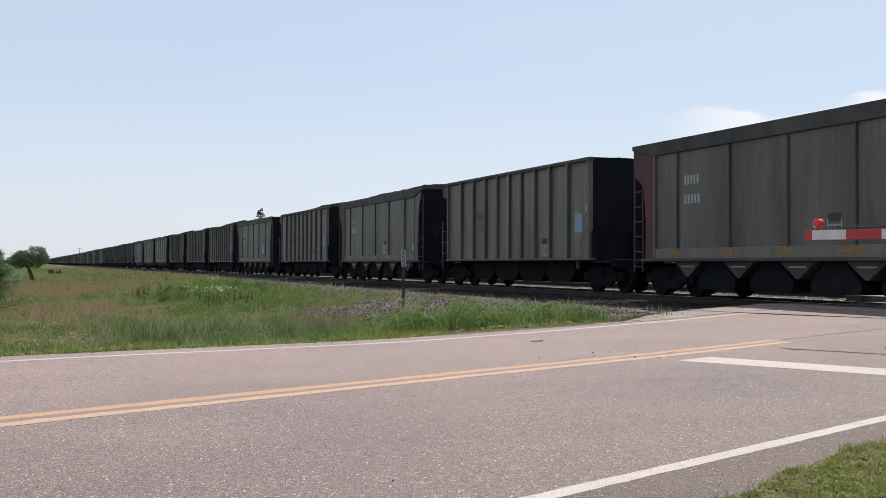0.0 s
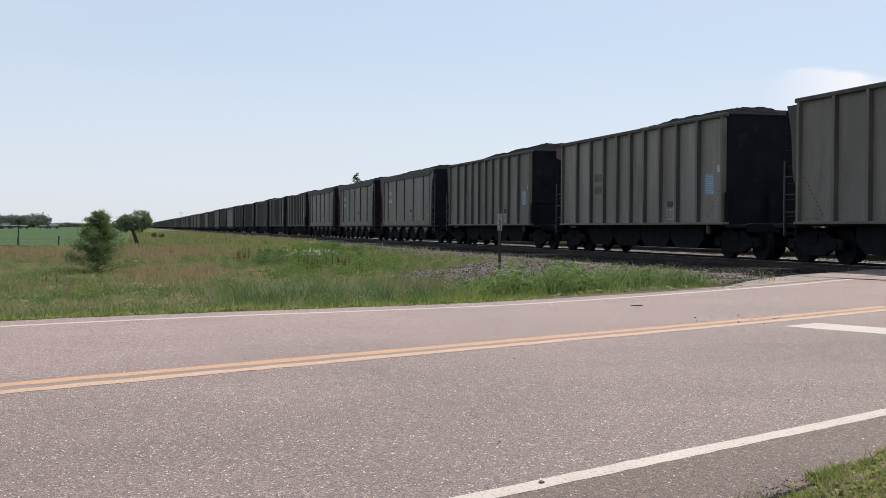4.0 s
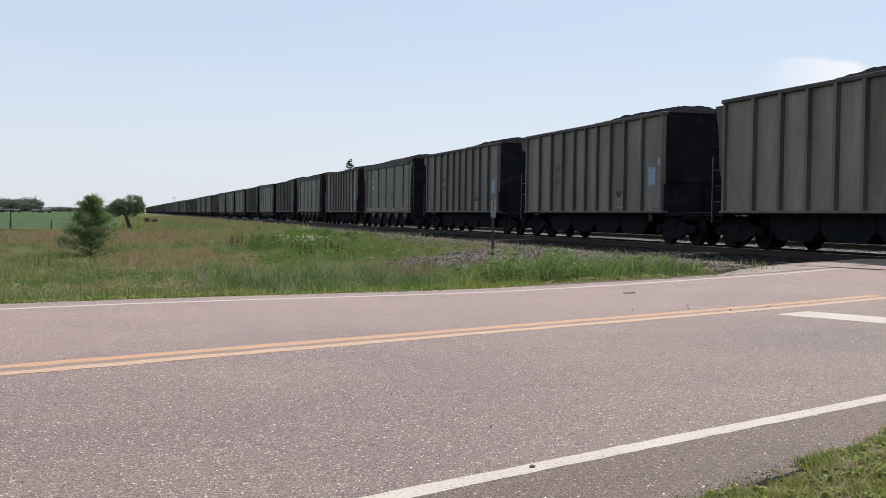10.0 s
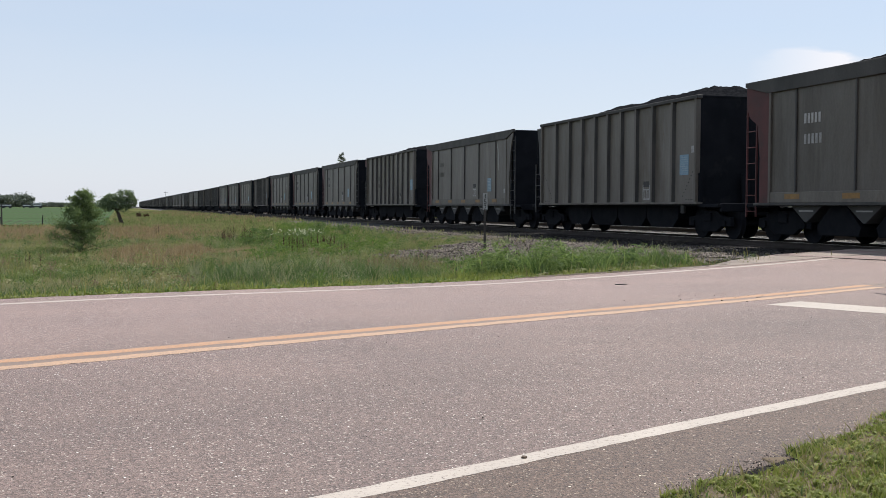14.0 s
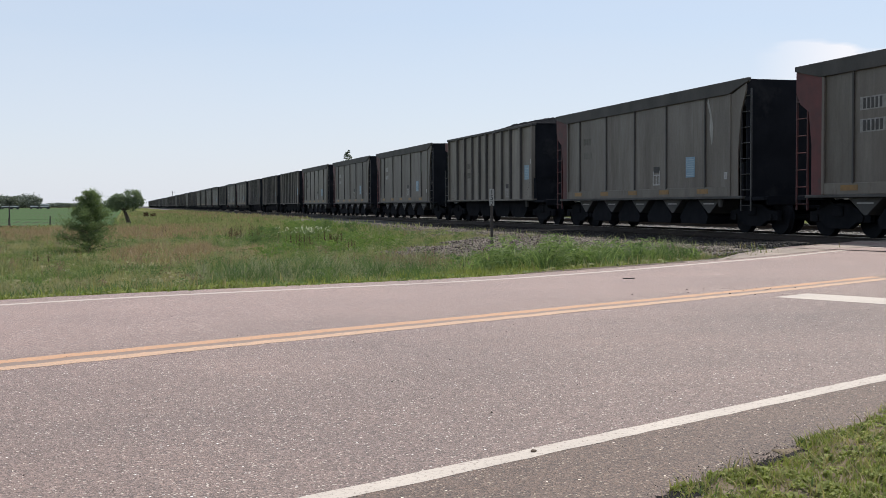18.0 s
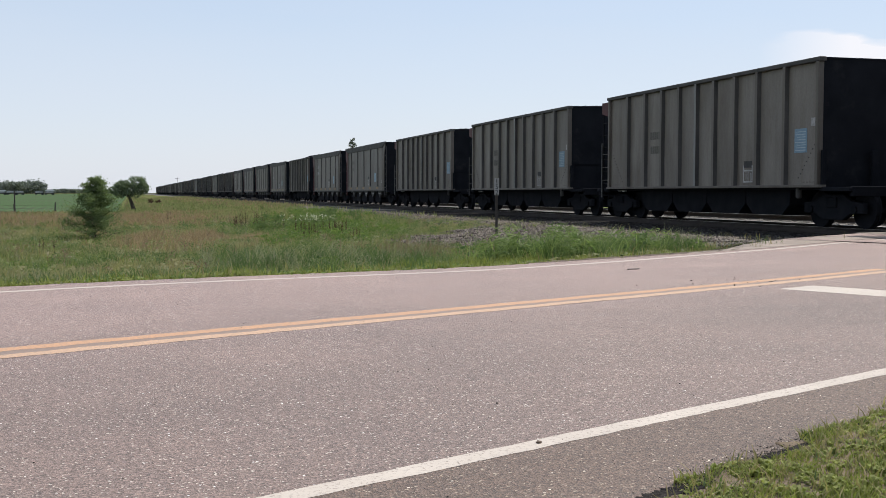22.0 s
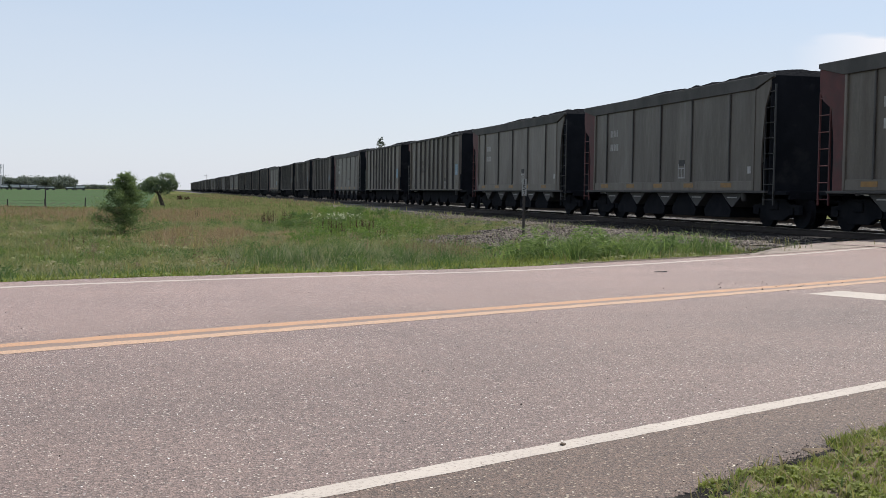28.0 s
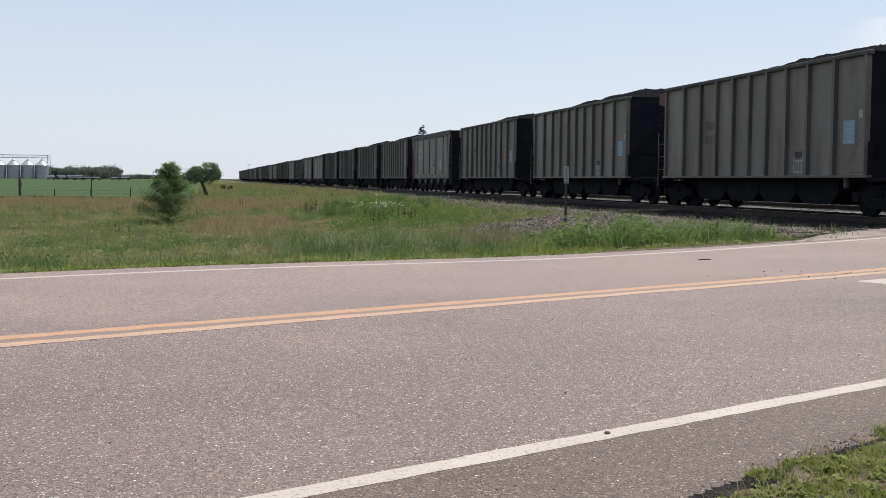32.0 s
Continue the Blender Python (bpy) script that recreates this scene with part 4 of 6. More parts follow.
B_FAR, B_NEAR, B_BOT, B_TOP = 6.12, -5.72, 1.02, 4.19
B_SEAMS = [4.98, 2.62, 0.36, -1.88, -4.3]
SHEET_B = Shape().box((-1.53, B_NEAR, B_BOT + 0.25), (-1.48, B_FAR, B_TOP - 0.34)).mesh("side_sheet", ALU_B)
SEAM_B = Shape().box((-1.575, -0.03, B_BOT + 0.25), (-1.53, 0.03, B_TOP - 0.34)).mesh("rib", CHORD, 0.01)
EDGE_B = Shape().box((-1.585, -0.05, B_BOT), (-1.48, 0.05, B_TOP - 0.36)).mesh("corner_post", RIBS, 0.012)
CHORD_B = Shape().prism([(-6.7, B_TOP), (7.28, B_TOP), (7.28, B_TOP - 0.12), (6.2, B_TOP - 0.36), (-5.7, B_TOP - 0.36), (-6.7, B_TOP - 0.1)], "x", -1.6, -1.5).mesh("top_chord", CHORD, 0.01)
BAND_B = Shape().box((-1.565, B_NEAR - 0.05, B_BOT), (-1.45, B_FAR + 0.05, B_BOT + 0.27)).mesh("sill_band", BAND, 0.01)
SILL_B = Shape().box((-1.6, B_NEAR - 0.7, B_BOT - 0.07), (-1.4, B_FAR + 0.7, B_BOT)).mesh("side_sill", CHORD, 0.01)
AMBER_B = Shape().box((-1.571, -0.32, B_BOT + 0.09), (-1.565, 0.32, B_BOT + 0.22)).mesh("reflector", AMBER)
CHUTE_B = Shape().prism([(-0.66, 0.95), (0.66, 0.95), (0.05, 0.54), (-0.05, 0.54)], "x", -1.42, 1.42).mesh("hopper_chute", CHUTE, 0.008)
# dark block added where only shade lies between two chutes
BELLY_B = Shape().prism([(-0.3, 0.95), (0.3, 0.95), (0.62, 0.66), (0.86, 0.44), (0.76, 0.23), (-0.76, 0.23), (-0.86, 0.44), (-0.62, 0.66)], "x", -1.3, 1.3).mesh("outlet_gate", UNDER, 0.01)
CHUTE_MARK = Shape().box((-1.425, -0.3, 0.8), (-1.421, 0.3, 0.835)).mesh("stencil_bar", PALE)
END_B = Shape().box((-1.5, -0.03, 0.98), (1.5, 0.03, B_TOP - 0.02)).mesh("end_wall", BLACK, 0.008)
RED_END_B = Shape().prism([(0.0, 4.06), (1.08, 4.1), (1.08, 3.55), (0.9, 3.25), (0.55, 3.05), (0.42, 2.2), (0.42, 1.0), (0.0, 1.0)], "x", -1.56, -1.52).mesh("end_plate", RED)
DARK_END_B = Shape().prism([(0.0, 3.8), (-0.75, 4.06), (-0.75, 3.85), (-0.5, 3.3), (-0.36, 2.2), (-0.36, 1.0), (0.0, 1.0)], "x", -1.56, -1.52).mesh("end_plate", RIBS)
LAD_RED = ladder_mesh(RED, 0.65, 3.5, 0.46)
SCRAPE_B = Shape().prism([(0.0, 2.35), (0.05, 2.3), (0.16, 2.75), (0.12, 3.1), (0.3, 3.5), (0.24, 3.62), (0.06, 3.2), (-0.04, 2.8)], "x", -0.003, 0.003).mesh("scrape", SCRAPE)


def common_parts(car):
    part("centre_sill", CENTRE, car)
    for sy in (1, -1):
        turn = 0 if sy > 0 else 180
        part("coupler", COUPLER, car, "", pose(0, sy * 7.52, 0, 0, 0, turn))
        part("air_hose", HOSE, car, "", pose(0, sy * 7.5, 0, 0, 0, turn))
        truck_parts(car, sy * 6.15)


def gondola(variant, joined=False):
    """Ribbed coal car: grey sheets between upright ribs, a heaped load."""
    car = new("coal_car")
    for turn in (0, 180):
        m = pose(0, 0, 0, 0, 0, turn)
        part("side_sheet", SHEET_A, car, "weathered grey metal sheet", m)
        part("top_chord", CHORD_A, car, "coal-dusted top rail", m)
        part("side_sill", SILL_A, car, "", m)
        for i, y in enumerate(A_RIBS):
            bright = variant == 2 and i == 4 and turn == 0
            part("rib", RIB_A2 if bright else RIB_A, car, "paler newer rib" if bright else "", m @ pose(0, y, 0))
        for y in (-A_SIDE + 0.05, A_SIDE - 0.05):
            part("corner_post", POST_A, car, "", m @ pose(0, y, 0))
    part("coal_load", coal_mesh("coal_load", A_SIDE, A_TOP, 40 + variant, (0.32, 0.37, 0.15)[variant]), car, "heaped black coal")
    part("floor_frame", UNDER_A, car)
    for turn in (0, 180):
        m = pose(0, 0, 0, 0, 0, turn)
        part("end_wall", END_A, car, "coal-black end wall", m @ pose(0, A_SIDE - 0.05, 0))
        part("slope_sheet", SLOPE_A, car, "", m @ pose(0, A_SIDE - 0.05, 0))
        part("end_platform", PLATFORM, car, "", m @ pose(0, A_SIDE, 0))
        part("ladder", LAD_DARK, car, "", m @ pose(-1.5, A_SIDE + 0.12, 0))
    if not joined:
        for y in (3.3, 1.1, -1.1, -3.3):
            part("hopper_chute", CHUTE_A, car, "", pose(0, y, 0))
        part("corner_plate", CORNER_BLACK if variant == 1 else CORNER_RED_A, car, "" if variant == 1 else "faded red corner plate", pose(0, A_SIDE - 0.02, 0))
        part("handrail", GRAB_DARK, car, "", pose(0.02, A_SIDE + 0.05, 0))
        sign = part("placard", PLACARD, car, "pale blue painted rectangle", pose(-1.507, -5.38, 1.86))
        tagged(part("text_bar", PLACARD_LINES, sign, "pale printed lines"), kind="stuff")
        part("data_panel", DATA_BOX, car, "white stencilled data box", pose(-1.507, -2.9, 1.14))
        part("data_plate", DATA_BLACK, car, "", pose(-1.507, -2.9, 1.14))
        tagged(part("rivet_run", RIVET_RUN, car, "", pose(-1.507, 5.2, 1.1)), kind="stuff")
        tagged(part("rivet_run", RIVET_RUN, car, "", pose(-1.507, -5.3, 1.1) @ Matrix.Diagonal((1, -1, 1, 1))), kind="stuff")
        part("white_tag", SMALL_TAG, car, "", pose(-1.507, -5.9, 2.5))
        for me in (NUM_A2, (), NUM_A)[variant]:
            part("number_bar", me, car, "dark painted bar", pose(-1.507, 0, 0))
        part("end_valve", BRACKET, car, "bright metal valve under the sill", pose(0, 5.55, 0))
        part("pipe_cap", HANG, car, "", pose(-1.42, -5.2, 0.02))
        part("brake_cylinder", BRAKE_CYL, car, "", pose(0, A_SIDE + 0.55, 0))
    common_parts(car)
    return car


def hopper(variant, joined=False):
    """Smooth-sided coal hopper: thin seams, a lighter sill band with reflectors, five chutes below."""
    car = new("coal_hopper_car")
    for turn, sy in ((0, 1), (180, -1)):
        m = pose(0, 0, 0) if turn == 0 else Matrix.Diagonal((-1, 1, 1, 1))
        part("side_sheet", SHEET_B, car, "smooth weathered grey sheet", m)
        part("top_chord", CHORD_B, car, "deep dusty top rail", m)
        part("sill_band", BAND_B, car, "paler band along the sill", m)
        part("side_sill", SILL_B, car, "", m)
        for y in B_SEAMS:
            part("rib", SEAM_B, car, "", m @ pose(0, y, 0))
        for y in (B_FAR, B_NEAR):
            part("corner_post", EDGE_B, car, "", m @ pose(0, y, 0))
        part("end_plate", RED_END_B, car, "faded red end plate", m @ pose(0, B_FAR + 0.06, 0))
        part("end_plate", DARK_END_B, car, "grey end plate", m @ pose(0, B_NEAR - 0.06, 0))
    part("coal_load", coal_mesh("coal_load", 6.3, B_TOP - 0.02, 60 + variant, (0.12, 0.33, 0.08, 0.1)[variant]), car, "heaped black coal")
    part("floor_frame", UNDER_A, car)
    part("end_wall", END_B, car, "coal-black end wall", pose(0, B_FAR + 0.1, 0))
    part("end_wall", END_B, car, "coal-black end wall", pose(0, B_NEAR - 0.75, 0, 0, 0, 180))
    for sy, y in ((1, B_FAR + 0.1), (-1, B_NEAR - 0.5)):
        part("slope_sheet", SLOPE_A, car, "", pose(0, y, 0, 0, 0, 0 if sy > 0 else 180))
        part("end_platform", PLATFORM, car, "", pose(0, sy * A_SIDE, 0, 0, 0, 0 if sy > 0 else 180))
    part("ladder", LAD_RED, car, "red ladder", pose(-1.5, B_FAR + 0.72, 0))
    part("ladder", LAD_GREY, car, "grey steel ladder", pose(-1.5, B_NEAR - 1.0, 0))
    for y in (5.1, 2.85, 0.6, -1.65, -3.9):
        ch = part("hopper_chute", CHUTE_B, car, "dusty grey chute", pose(0, y - 0.4, 0))
        if not joined:
            part("stencil_bar", CHUTE_MARK, ch)
    # shade between the chutes, filled in as dark blocks
    for y in (3.58, 1.33, -0.92, -3.17):
        part("outlet_gate", BELLY_B, car, "dark block standing for shade between the chutes", pose(0, y, 0))
    if not joined:
        for y in B_SEAMS:
            part("reflector", AMBER_B, car, "dull amber reflector", pose(0, y + 0.12, 0))
        if variant != 1:
            sign = part("placard", PLACARD, car, "pale blue painted rectangle", pose(-1.536, -3.4, 1.6))
            tagged(part("text_bar", PLACARD_LINES, sign, "pale printed lines"), kind="stuff")
        part("data_panel", DATA_BOX, car, "white stencilled data box", pose(-1.536, -1.2, 1.4))
        part("data_plate", DATA_BLACK, car, "", pose(-1.536, -1.2, 1.4))
        for me in (NUM_PATCH, NUM_B, NUM_B2, NUM_B)[variant]:
            part("number_bar", me, car, "faded painted bar", pose(-1.5345, 0, 0))
        if variant == 0:
            for me in PATCHES:
                part("number_patch", me, car, "white painted patch", pose(-1.5315, 0, 0))
        part("white_tag", SMALL_TAG, car, "", pose(-1.536, -5.45, 1.5))
        if variant != 1:
            part("scrape", SCRAPE_B, car, "pale scrape on the side", pose(-1.534, -5.2 + 0.25 * variant, 0.1 * variant))
        part("end_valve", BRACKET, car, "bright metal valve under the sill", pose(0, 5.65, 0))
        part("pipe_cap", HANG, car, "", pose(-1.42, -5.0, 0.02))
        part("brake_cylinder", BRAKE_CYL, car, "", pose(0, A_SIDE + 0.45, 0))
    common_parts(car)
    return car


PITCH, SPEED, START = 16.158, 20.873, 398.72
ORDER = "BABAB" "AAA" "BBB" "AAAAA" "BABABA" "BBB" "A" "BBB" "AAA" "BB" "A" "BBBB" "AA" "B" "AAA" "B" "AAAA" "BBABAABBA"
LABELS = {
    "A0": "ribbed grey coal car with red corner plate, heaped with coal",
    "A1": "ribbed weathered grey coal car, heaped high with coal",
    "A2": "ribbed grey coal car with one paler rib and low load",
    "B0": "smooth grey coal hopper with red end plate and white marks",
    "B1": "smooth grey coal hopper with red end and heaped coal",
    "B2": "smooth grey coal hopper with red end and level load",
    "B3": "smooth grey coal hopper with white marks and level load",
}
CARS = []
LOW = (1, 29, 30, 31, 33)
HEAPED = (2, 8, 9, 10, 14, 15, 16, 18, 36, 37, 38, 40, 41, 44, 50, 56, 62, 68)
masters = {}
r_car = np.random.default_rng(5)
for j in range(-3, 72):
    kind = "ABA"[j + 3] if j < 0 else (ORDER[j] if j < len(ORDER) else "AB"[int(r_car.uniform() < 0.4)])
    variant = (2 if j in LOW else int(r_car.integers(0, 2))) if kind == "A" else 0 if j in (22, 23) else 1 if j in HEAPED else 3 if j in (0, 4, 26) else 2 + j % 2
    joined = j > 52
    key = (kind, variant, joined)
    here = pose(TRACK_X, START + PITCH * (j - 23) - A_SIDE, RAIL_TOP)
    if key not in masters:
        masters[key] = tagged((gondola if kind == "A" else hopper)(variant, joined), LABELS[kind + str(variant)], "coal car", "coal train")
        car = masters[key]
        car.matrix_basis = here
    else:
        car = copy_thing(masters[key], here)
    CARS.append((car, j))


# ---- milepost beside the ballast ----
def digit(char, size, m):
    cu = bpy.data.curves.new("digit", "FONT")
    cu.body, cu.size, cu.extrude, cu.align_x = char, size, 0.002, "CENTER"
    tmp = new("digit_text", cu)
    me = bpy.data.meshes.new_from_object(tmp.evaluated_get(bpy.context.evaluated_depsgraph_get()))
    bpy.data.objects.remove(tmp)
    me.materials.clear()
    me.materials.append(m)
    return me


SX, SY = 9.63, 29.27
SZ = float(ground_height(np.array([SX]), np.array([SY]))[0])
milepost = tagged(new("milepost"), "narrow white milepost sign with black figures on a dark post", "sign")
milepost.matrix_basis = pose(SX, SY, SZ, 0, 0, -10)
part("post", Shape().prism([(-0.035, -0.02), (0.035, -0.02), (0.035, 0.0), (0.012, 0.02), (-0.012, 0.02), (-0.035, 0.0)], "z", -0.3, 1.64).mesh("post", POST), milepost, "dark steel post")
for i, ch in enumerate("152"):
    plate = part("number_plate", Shape().box((-0.065, -0.035, 0), (0.065, -0.025, 0.153)).mesh("number_plate", SIGN_WHITE, 0.003), milepost, "white plate with a black figure", pose(0, 0, 1.5 - i * 0.154))
    part("figure", digit(ch, 0.185, SIGN_BLACK), plate, "", pose(0, -0.037, 0.012, 90, 0, 0))

# ---- crossing gate: its arm is down across the near lane ----
gate = tagged(new("crossing_gate"), "lowered railway crossing gate with red and white stripes and lit lamp", "crossing gate")
gx, gy, _ = at_road(12.5, 0.9)
gate.matrix_basis = pose(gx, gy, float(road_height(12.5)) - 0.04, 0, 0, 25.7 + 90)
part("base", Shape().box((-0.3, -0.3, -0.15), (0.3, 0.3, 0.12)).mesh("base", DUSTY, 0.02), gate, "concrete base")
part("mast", Shape().tube((0, 0, 0.1), (0, 0, 4.2), 0.055, 0.05, 12).mesh("mast", GALV), gate, "grey steel mast")
part("mechanism", Shape().box((-0.25, -0.2, 0.8), (0.2, 0.2, 1.45)).mesh("mechanism", GALV, 0.03), gate, "grey mechanism housing")
x = 0.24
k = 0
while x < 5.22:
    w = min(0.41, 5.25 - x)
    red = (k % 2 == 0)
    if 5.25 - x < 0.25:
        red = True
    part("arm_stripe", Shape().box((x, -0.02, 1.265), (x + w - 0.002, 0.02, 1.375)).mesh("arm_stripe", GATE_RED if red else GATE_WHITE, 0.003), gate, "red arm section" if red else "white arm section")
    x += w
    k += 1
for lx in (5.08, 3.6, 2.1):
    lampb = part("gate_lamp", Shape().tube((lx, 0.05, 1.456), (lx, -0.03, 1.456), 0.045, 0.055, 14).box((lx - 0.02, -0.015, 1.375), (lx + 0.02, 0.015, 1.41)).mesh("gate_lamp", GATE_RED), gate, "dull red lamp housing")
    part("lens", Shape().tube((lx, -0.03, 1.456), (lx, -0.05, 1.456), 0.05, 0.03, 14).tube((lx, 0.05, 1.456), (lx, 0.07, 1.456), 0.05, 0.03, 14).mesh("lens", LAMP_RED), lampb, "lit red lens")
    part("lamp_cap", Shape().tube((lx + 0.06, -0.03, 1.43), (lx + 0.06, -0.055, 1.43), 0.028, 0.02, 10).mesh("lamp_cap", STEEL), lampb, "bright small bolt head")
part("cable", Shape().tube((0.3, 0.0, 1.4), (5.0, 0.0, 1.4), 0.008, n=5).mesh("cable", SIGN_BLACK), gate)


# ---- grass, stones and weeds ----
def blades(name, px, py, h, w, m, label, lean=0.35, seed=0, lift=0.0):
    """Bent blades, three triangles each, at the given places."""
    r = np.random.default_rng(seed + 100)
    n = len(px)
    z = ground_height(px, py) + lift - 0.02
    a = r.uniform(0, 2 * np.pi, n)
    dx, dy = np.cos(a), np.sin(a)
    b = r.uniform(0, 2 * np.pi, n)
    k = r.uniform(0.1, 1.0, n) * lean * h
    lx, ly = np.cos(b) * k, np.sin(b) * k
    V = np.zeros((n, 5, 3))
    for i, s in ((0, -0.5), (1, 0.5)):
        V[:, i] = np.stack([px + dx * w * s, py + dy * w * s, z], 1)
        V[:, i + 2] = np.stack([px + dx * w * s * 0.8 + lx * 0.3, py + dy * w * s * 0.8 + ly * 0.3, z + h * 0.55], 1)
    V[:, 4] = np.stack([px + lx, py + ly, z + h], 1)
    base = np.arange(n)[:, None] * 5
    tris = np.concatenate([base + [0, 1, 3], base + [0, 3, 2], base + [2, 3, 4]])
    return tagged(new(name, fast_mesh(name, V.reshape(-1, 3), tris, m)), label, "grass", kind="stuff")


def scatter(n, x0, x1, y0, y1, keep, seed):
    r = np.random.default_rng(seed)
    x, y = r.uniform(x0, x1, n), r.uniform(y0, y1, n)
    ok = r.uniform(0, 1, n) < keep(x, y)
    return x[ok], y[ok]


def in_view(x, y):
    """The wedge of meadow between the road and the rails."""
    return (x > -0.165 * y - 2.5) & (across(x, y) > ROAD_FAR + 0.08) & (x < 14.6)


def stony(x, y):
    """Where loose ballast lies bare."""
    toe = 11.7 + 0.9 * wave_noise(x, y, 11, 3.0) + 0.6 * wave_noise(x, y, 12, 1.1)
    patch = ((x - 9.9) / 3.3) ** 2 + ((y - 29.5) / 5.0) ** 2 + 0.45 * wave_noise(x, y, 31, 1.6) < 0.85
    return ((x > toe) | patch) & (across(x, y) > np.where(x > 6.2, 13.3, 14.2))


def verge_strip(x, y):
    return across(x, y) < 14.4


def russet(x, y):
    return np.clip(0.35 * wave_noise(x, y, 41, 9.0) + 1.5 * np.exp(-((x - 1.6) / 2.4) ** 2 - ((y - 33.5) / 4.0) ** 2) + 1.1 * np.exp(-((x + 5) / 8) ** 2 - ((y - 62) / 13) ** 2) + 1.0 * np.exp(-((x - 2) / 2.5) ** 2 - ((y - 58) / 12) ** 2) - 0.15, 0, 1)


def clumps(name, cx, cy, per, spread, h, w, m, label, lean, seed, cap=9.0):
    """Tufts: blades gathered round each centre, taller in the middle."""
    r = np.random.default_rng(seed)
    ox, oy = r.normal(0, 1, (len(cx), per)), r.normal(0, 1, (len(cx), per))
    s = spread * r.uniform(0.5, 1.4, (len(cx), 1))
    px, py = (cx[:, None] + ox * s).ravel(), (cy[:, None] + oy * s).ravel()
    top = h * r.uniform(0.55, 1.2, (len(cx), 1)) * np.exp(-(ox ** 2 + oy ** 2) / 5) * r.uniform(0.6, 1.1, ox.shape)
    top = np.where(top > cap, cap * r.uniform(0.75, 1.0, top.shape), top)
    ok = across(px, py) > ROAD_FAR + 0.15
    return blades(name, px[ok], py[ok], top.ravel()[ok], w * r.uniform(0.7, 1.3, ok.sum()), m, label, lean, seed)


def verge_band(x, y):
    """The greener, taller growth that borders the road."""
    return np.exp(-((across(x, y) - 13.4 - 0.5 * wave_noise(x, y, 46, 3.0)) / 1.6) ** 2)


x, y = scatter(420000, -9, 14, 11, 46, lambda x, y: in_view(x, y) * np.where(stony(x, y), 0.05, 1.0) * (0.55 + 0.45 * wave_noise(x, y, 51, 2.5)) * (1 - 0.92 * russet(x, y)), 1)
r = np.random.default_rng(2)
dv = across(x, y)
tall = np.clip(0.06 + 0.07 * step(11.6, 14, dv) + 0.06 * np.clip(wave_noise(x, y, 52, 2.2), -0.6, 1) + 0.03 * wave_noise(x, y, 53, 0.8), 0.035, 0.24)
blades("meadow_grass", x, y, tall * r.uniform(0.5, 1.3, len(x)), r.uniform(0.005, 0.01, len(x)) * (1 + dv / 40), GREEN, "green meadow grass of mixed height", 1.2, 1)
x, y = scatter(90000, -24, 14, 46, 135, lambda x, y: in_view(x, y) * ((x > -0.3) | (y < 79)) * np.where(stony(x, y), 0.1, 1.0) * (1 - 0.6 * russet(x, y)), 3)
blades("distant_grass", x, y, np.clip(0.17 + 0.1 * wave_noise(x, y, 54, 6.0), 0.06, 0.35) * np.random.default_rng(4).uniform(0.5, 1.4, len(x)), np.random.default_rng(5).uniform(0.03, 0.07, len(x)), GREEN, "distant rough meadow grass", 0.5, 2)
x, y = scatter(26000, -1, 13.5, 84, 300, lambda x, y: in_view(x, y) * (x > -0.5) * np.clip(0.6 + 0.6 * wave_noise(x, y, 450, 14.0), 0.1, 1), 451)
blades("far_bank_grass", x, y, np.clip(0.2 + 0.12 * wave_noise(x, y, 452, 9.0), 0.08, 0.45) * np.random.default_rng(453).uniform(0.6, 1.3, len(x)), np.random.default_rng(454).uniform(0.06, 0.14, len(x)), GREEN, "far rough grass beside the bank", 0.6, 20)
x, y = scatter(12000, -1, 13.5, 84, 300, lambda x, y: in_view(x, y) * (x > -0.5) * np.clip(0.9 * wave_noise(x, y, 455, 16.0), 0, 1), 456)
blades("far_russet_grass", x, y, np.random.default_rng(457).uniform(0.12, 0.4, len(x)), np.random.default_rng(458).uniform(0.06, 0.14, len(x)), RUSSET, "far russet grass beside the bank", 0.6, 21)
x, y = scatter(300000, -14, 11, 13, 84, lambda x, y: in_view(x, y) * ~stony(x, y) * russet(x, y) * step(13.5, 19, across(x, y)), 6)
blades("russet_grass", x, y, np.clip(0.2 + 0.08 * wave_noise(x, y, 55, 2.0), 0.08, 0.4) * np.random.default_rng(7).uniform(0.6, 1.3, len(x)), np.random.default_rng(8).uniform(0.008, 0.02, len(x)) * (0.7 + y / 60), RUSSET, "reddish-brown seeding grass", 0.8, 3)
x, y = scatter(70000, -11, 13.6, 11, 75, lambda x, y: in_view(x, y) * np.where(stony(x, y), 0.3 * (x > 11.6), 1.0) * np.clip(0.6 * wave_noise(x, y, 61, 3.5) + 0.2, 0, 1), 9)
blades("dry_grass", x, y, np.random.default_rng(10).uniform(0.08, 0.26, len(x)), np.random.default_rng(11).uniform(0.008, 0.018, len(x)), STRAW, "pale dry grass stems", 0.6, 4)
x, y = scatter(12000, -12, 12, 12, 60, lambda x, y: in_view(x, y) * ~stony(x, y) * np.clip(0.5 * wave_noise(x, y, 47, 4.5) + 1.0 * verge_band(x, y) * (along(x, y) < 11.2) + 0.05, 0, 1) * np.clip(1 - 1.5 * russet(x, y), 0, 1) * 0.6, 62)
clumps("dark_tufts", x, y, 60, 0.24, 0.25, 0.009, DEEP, "darker green tufts of taller grass", 1.1, 63)
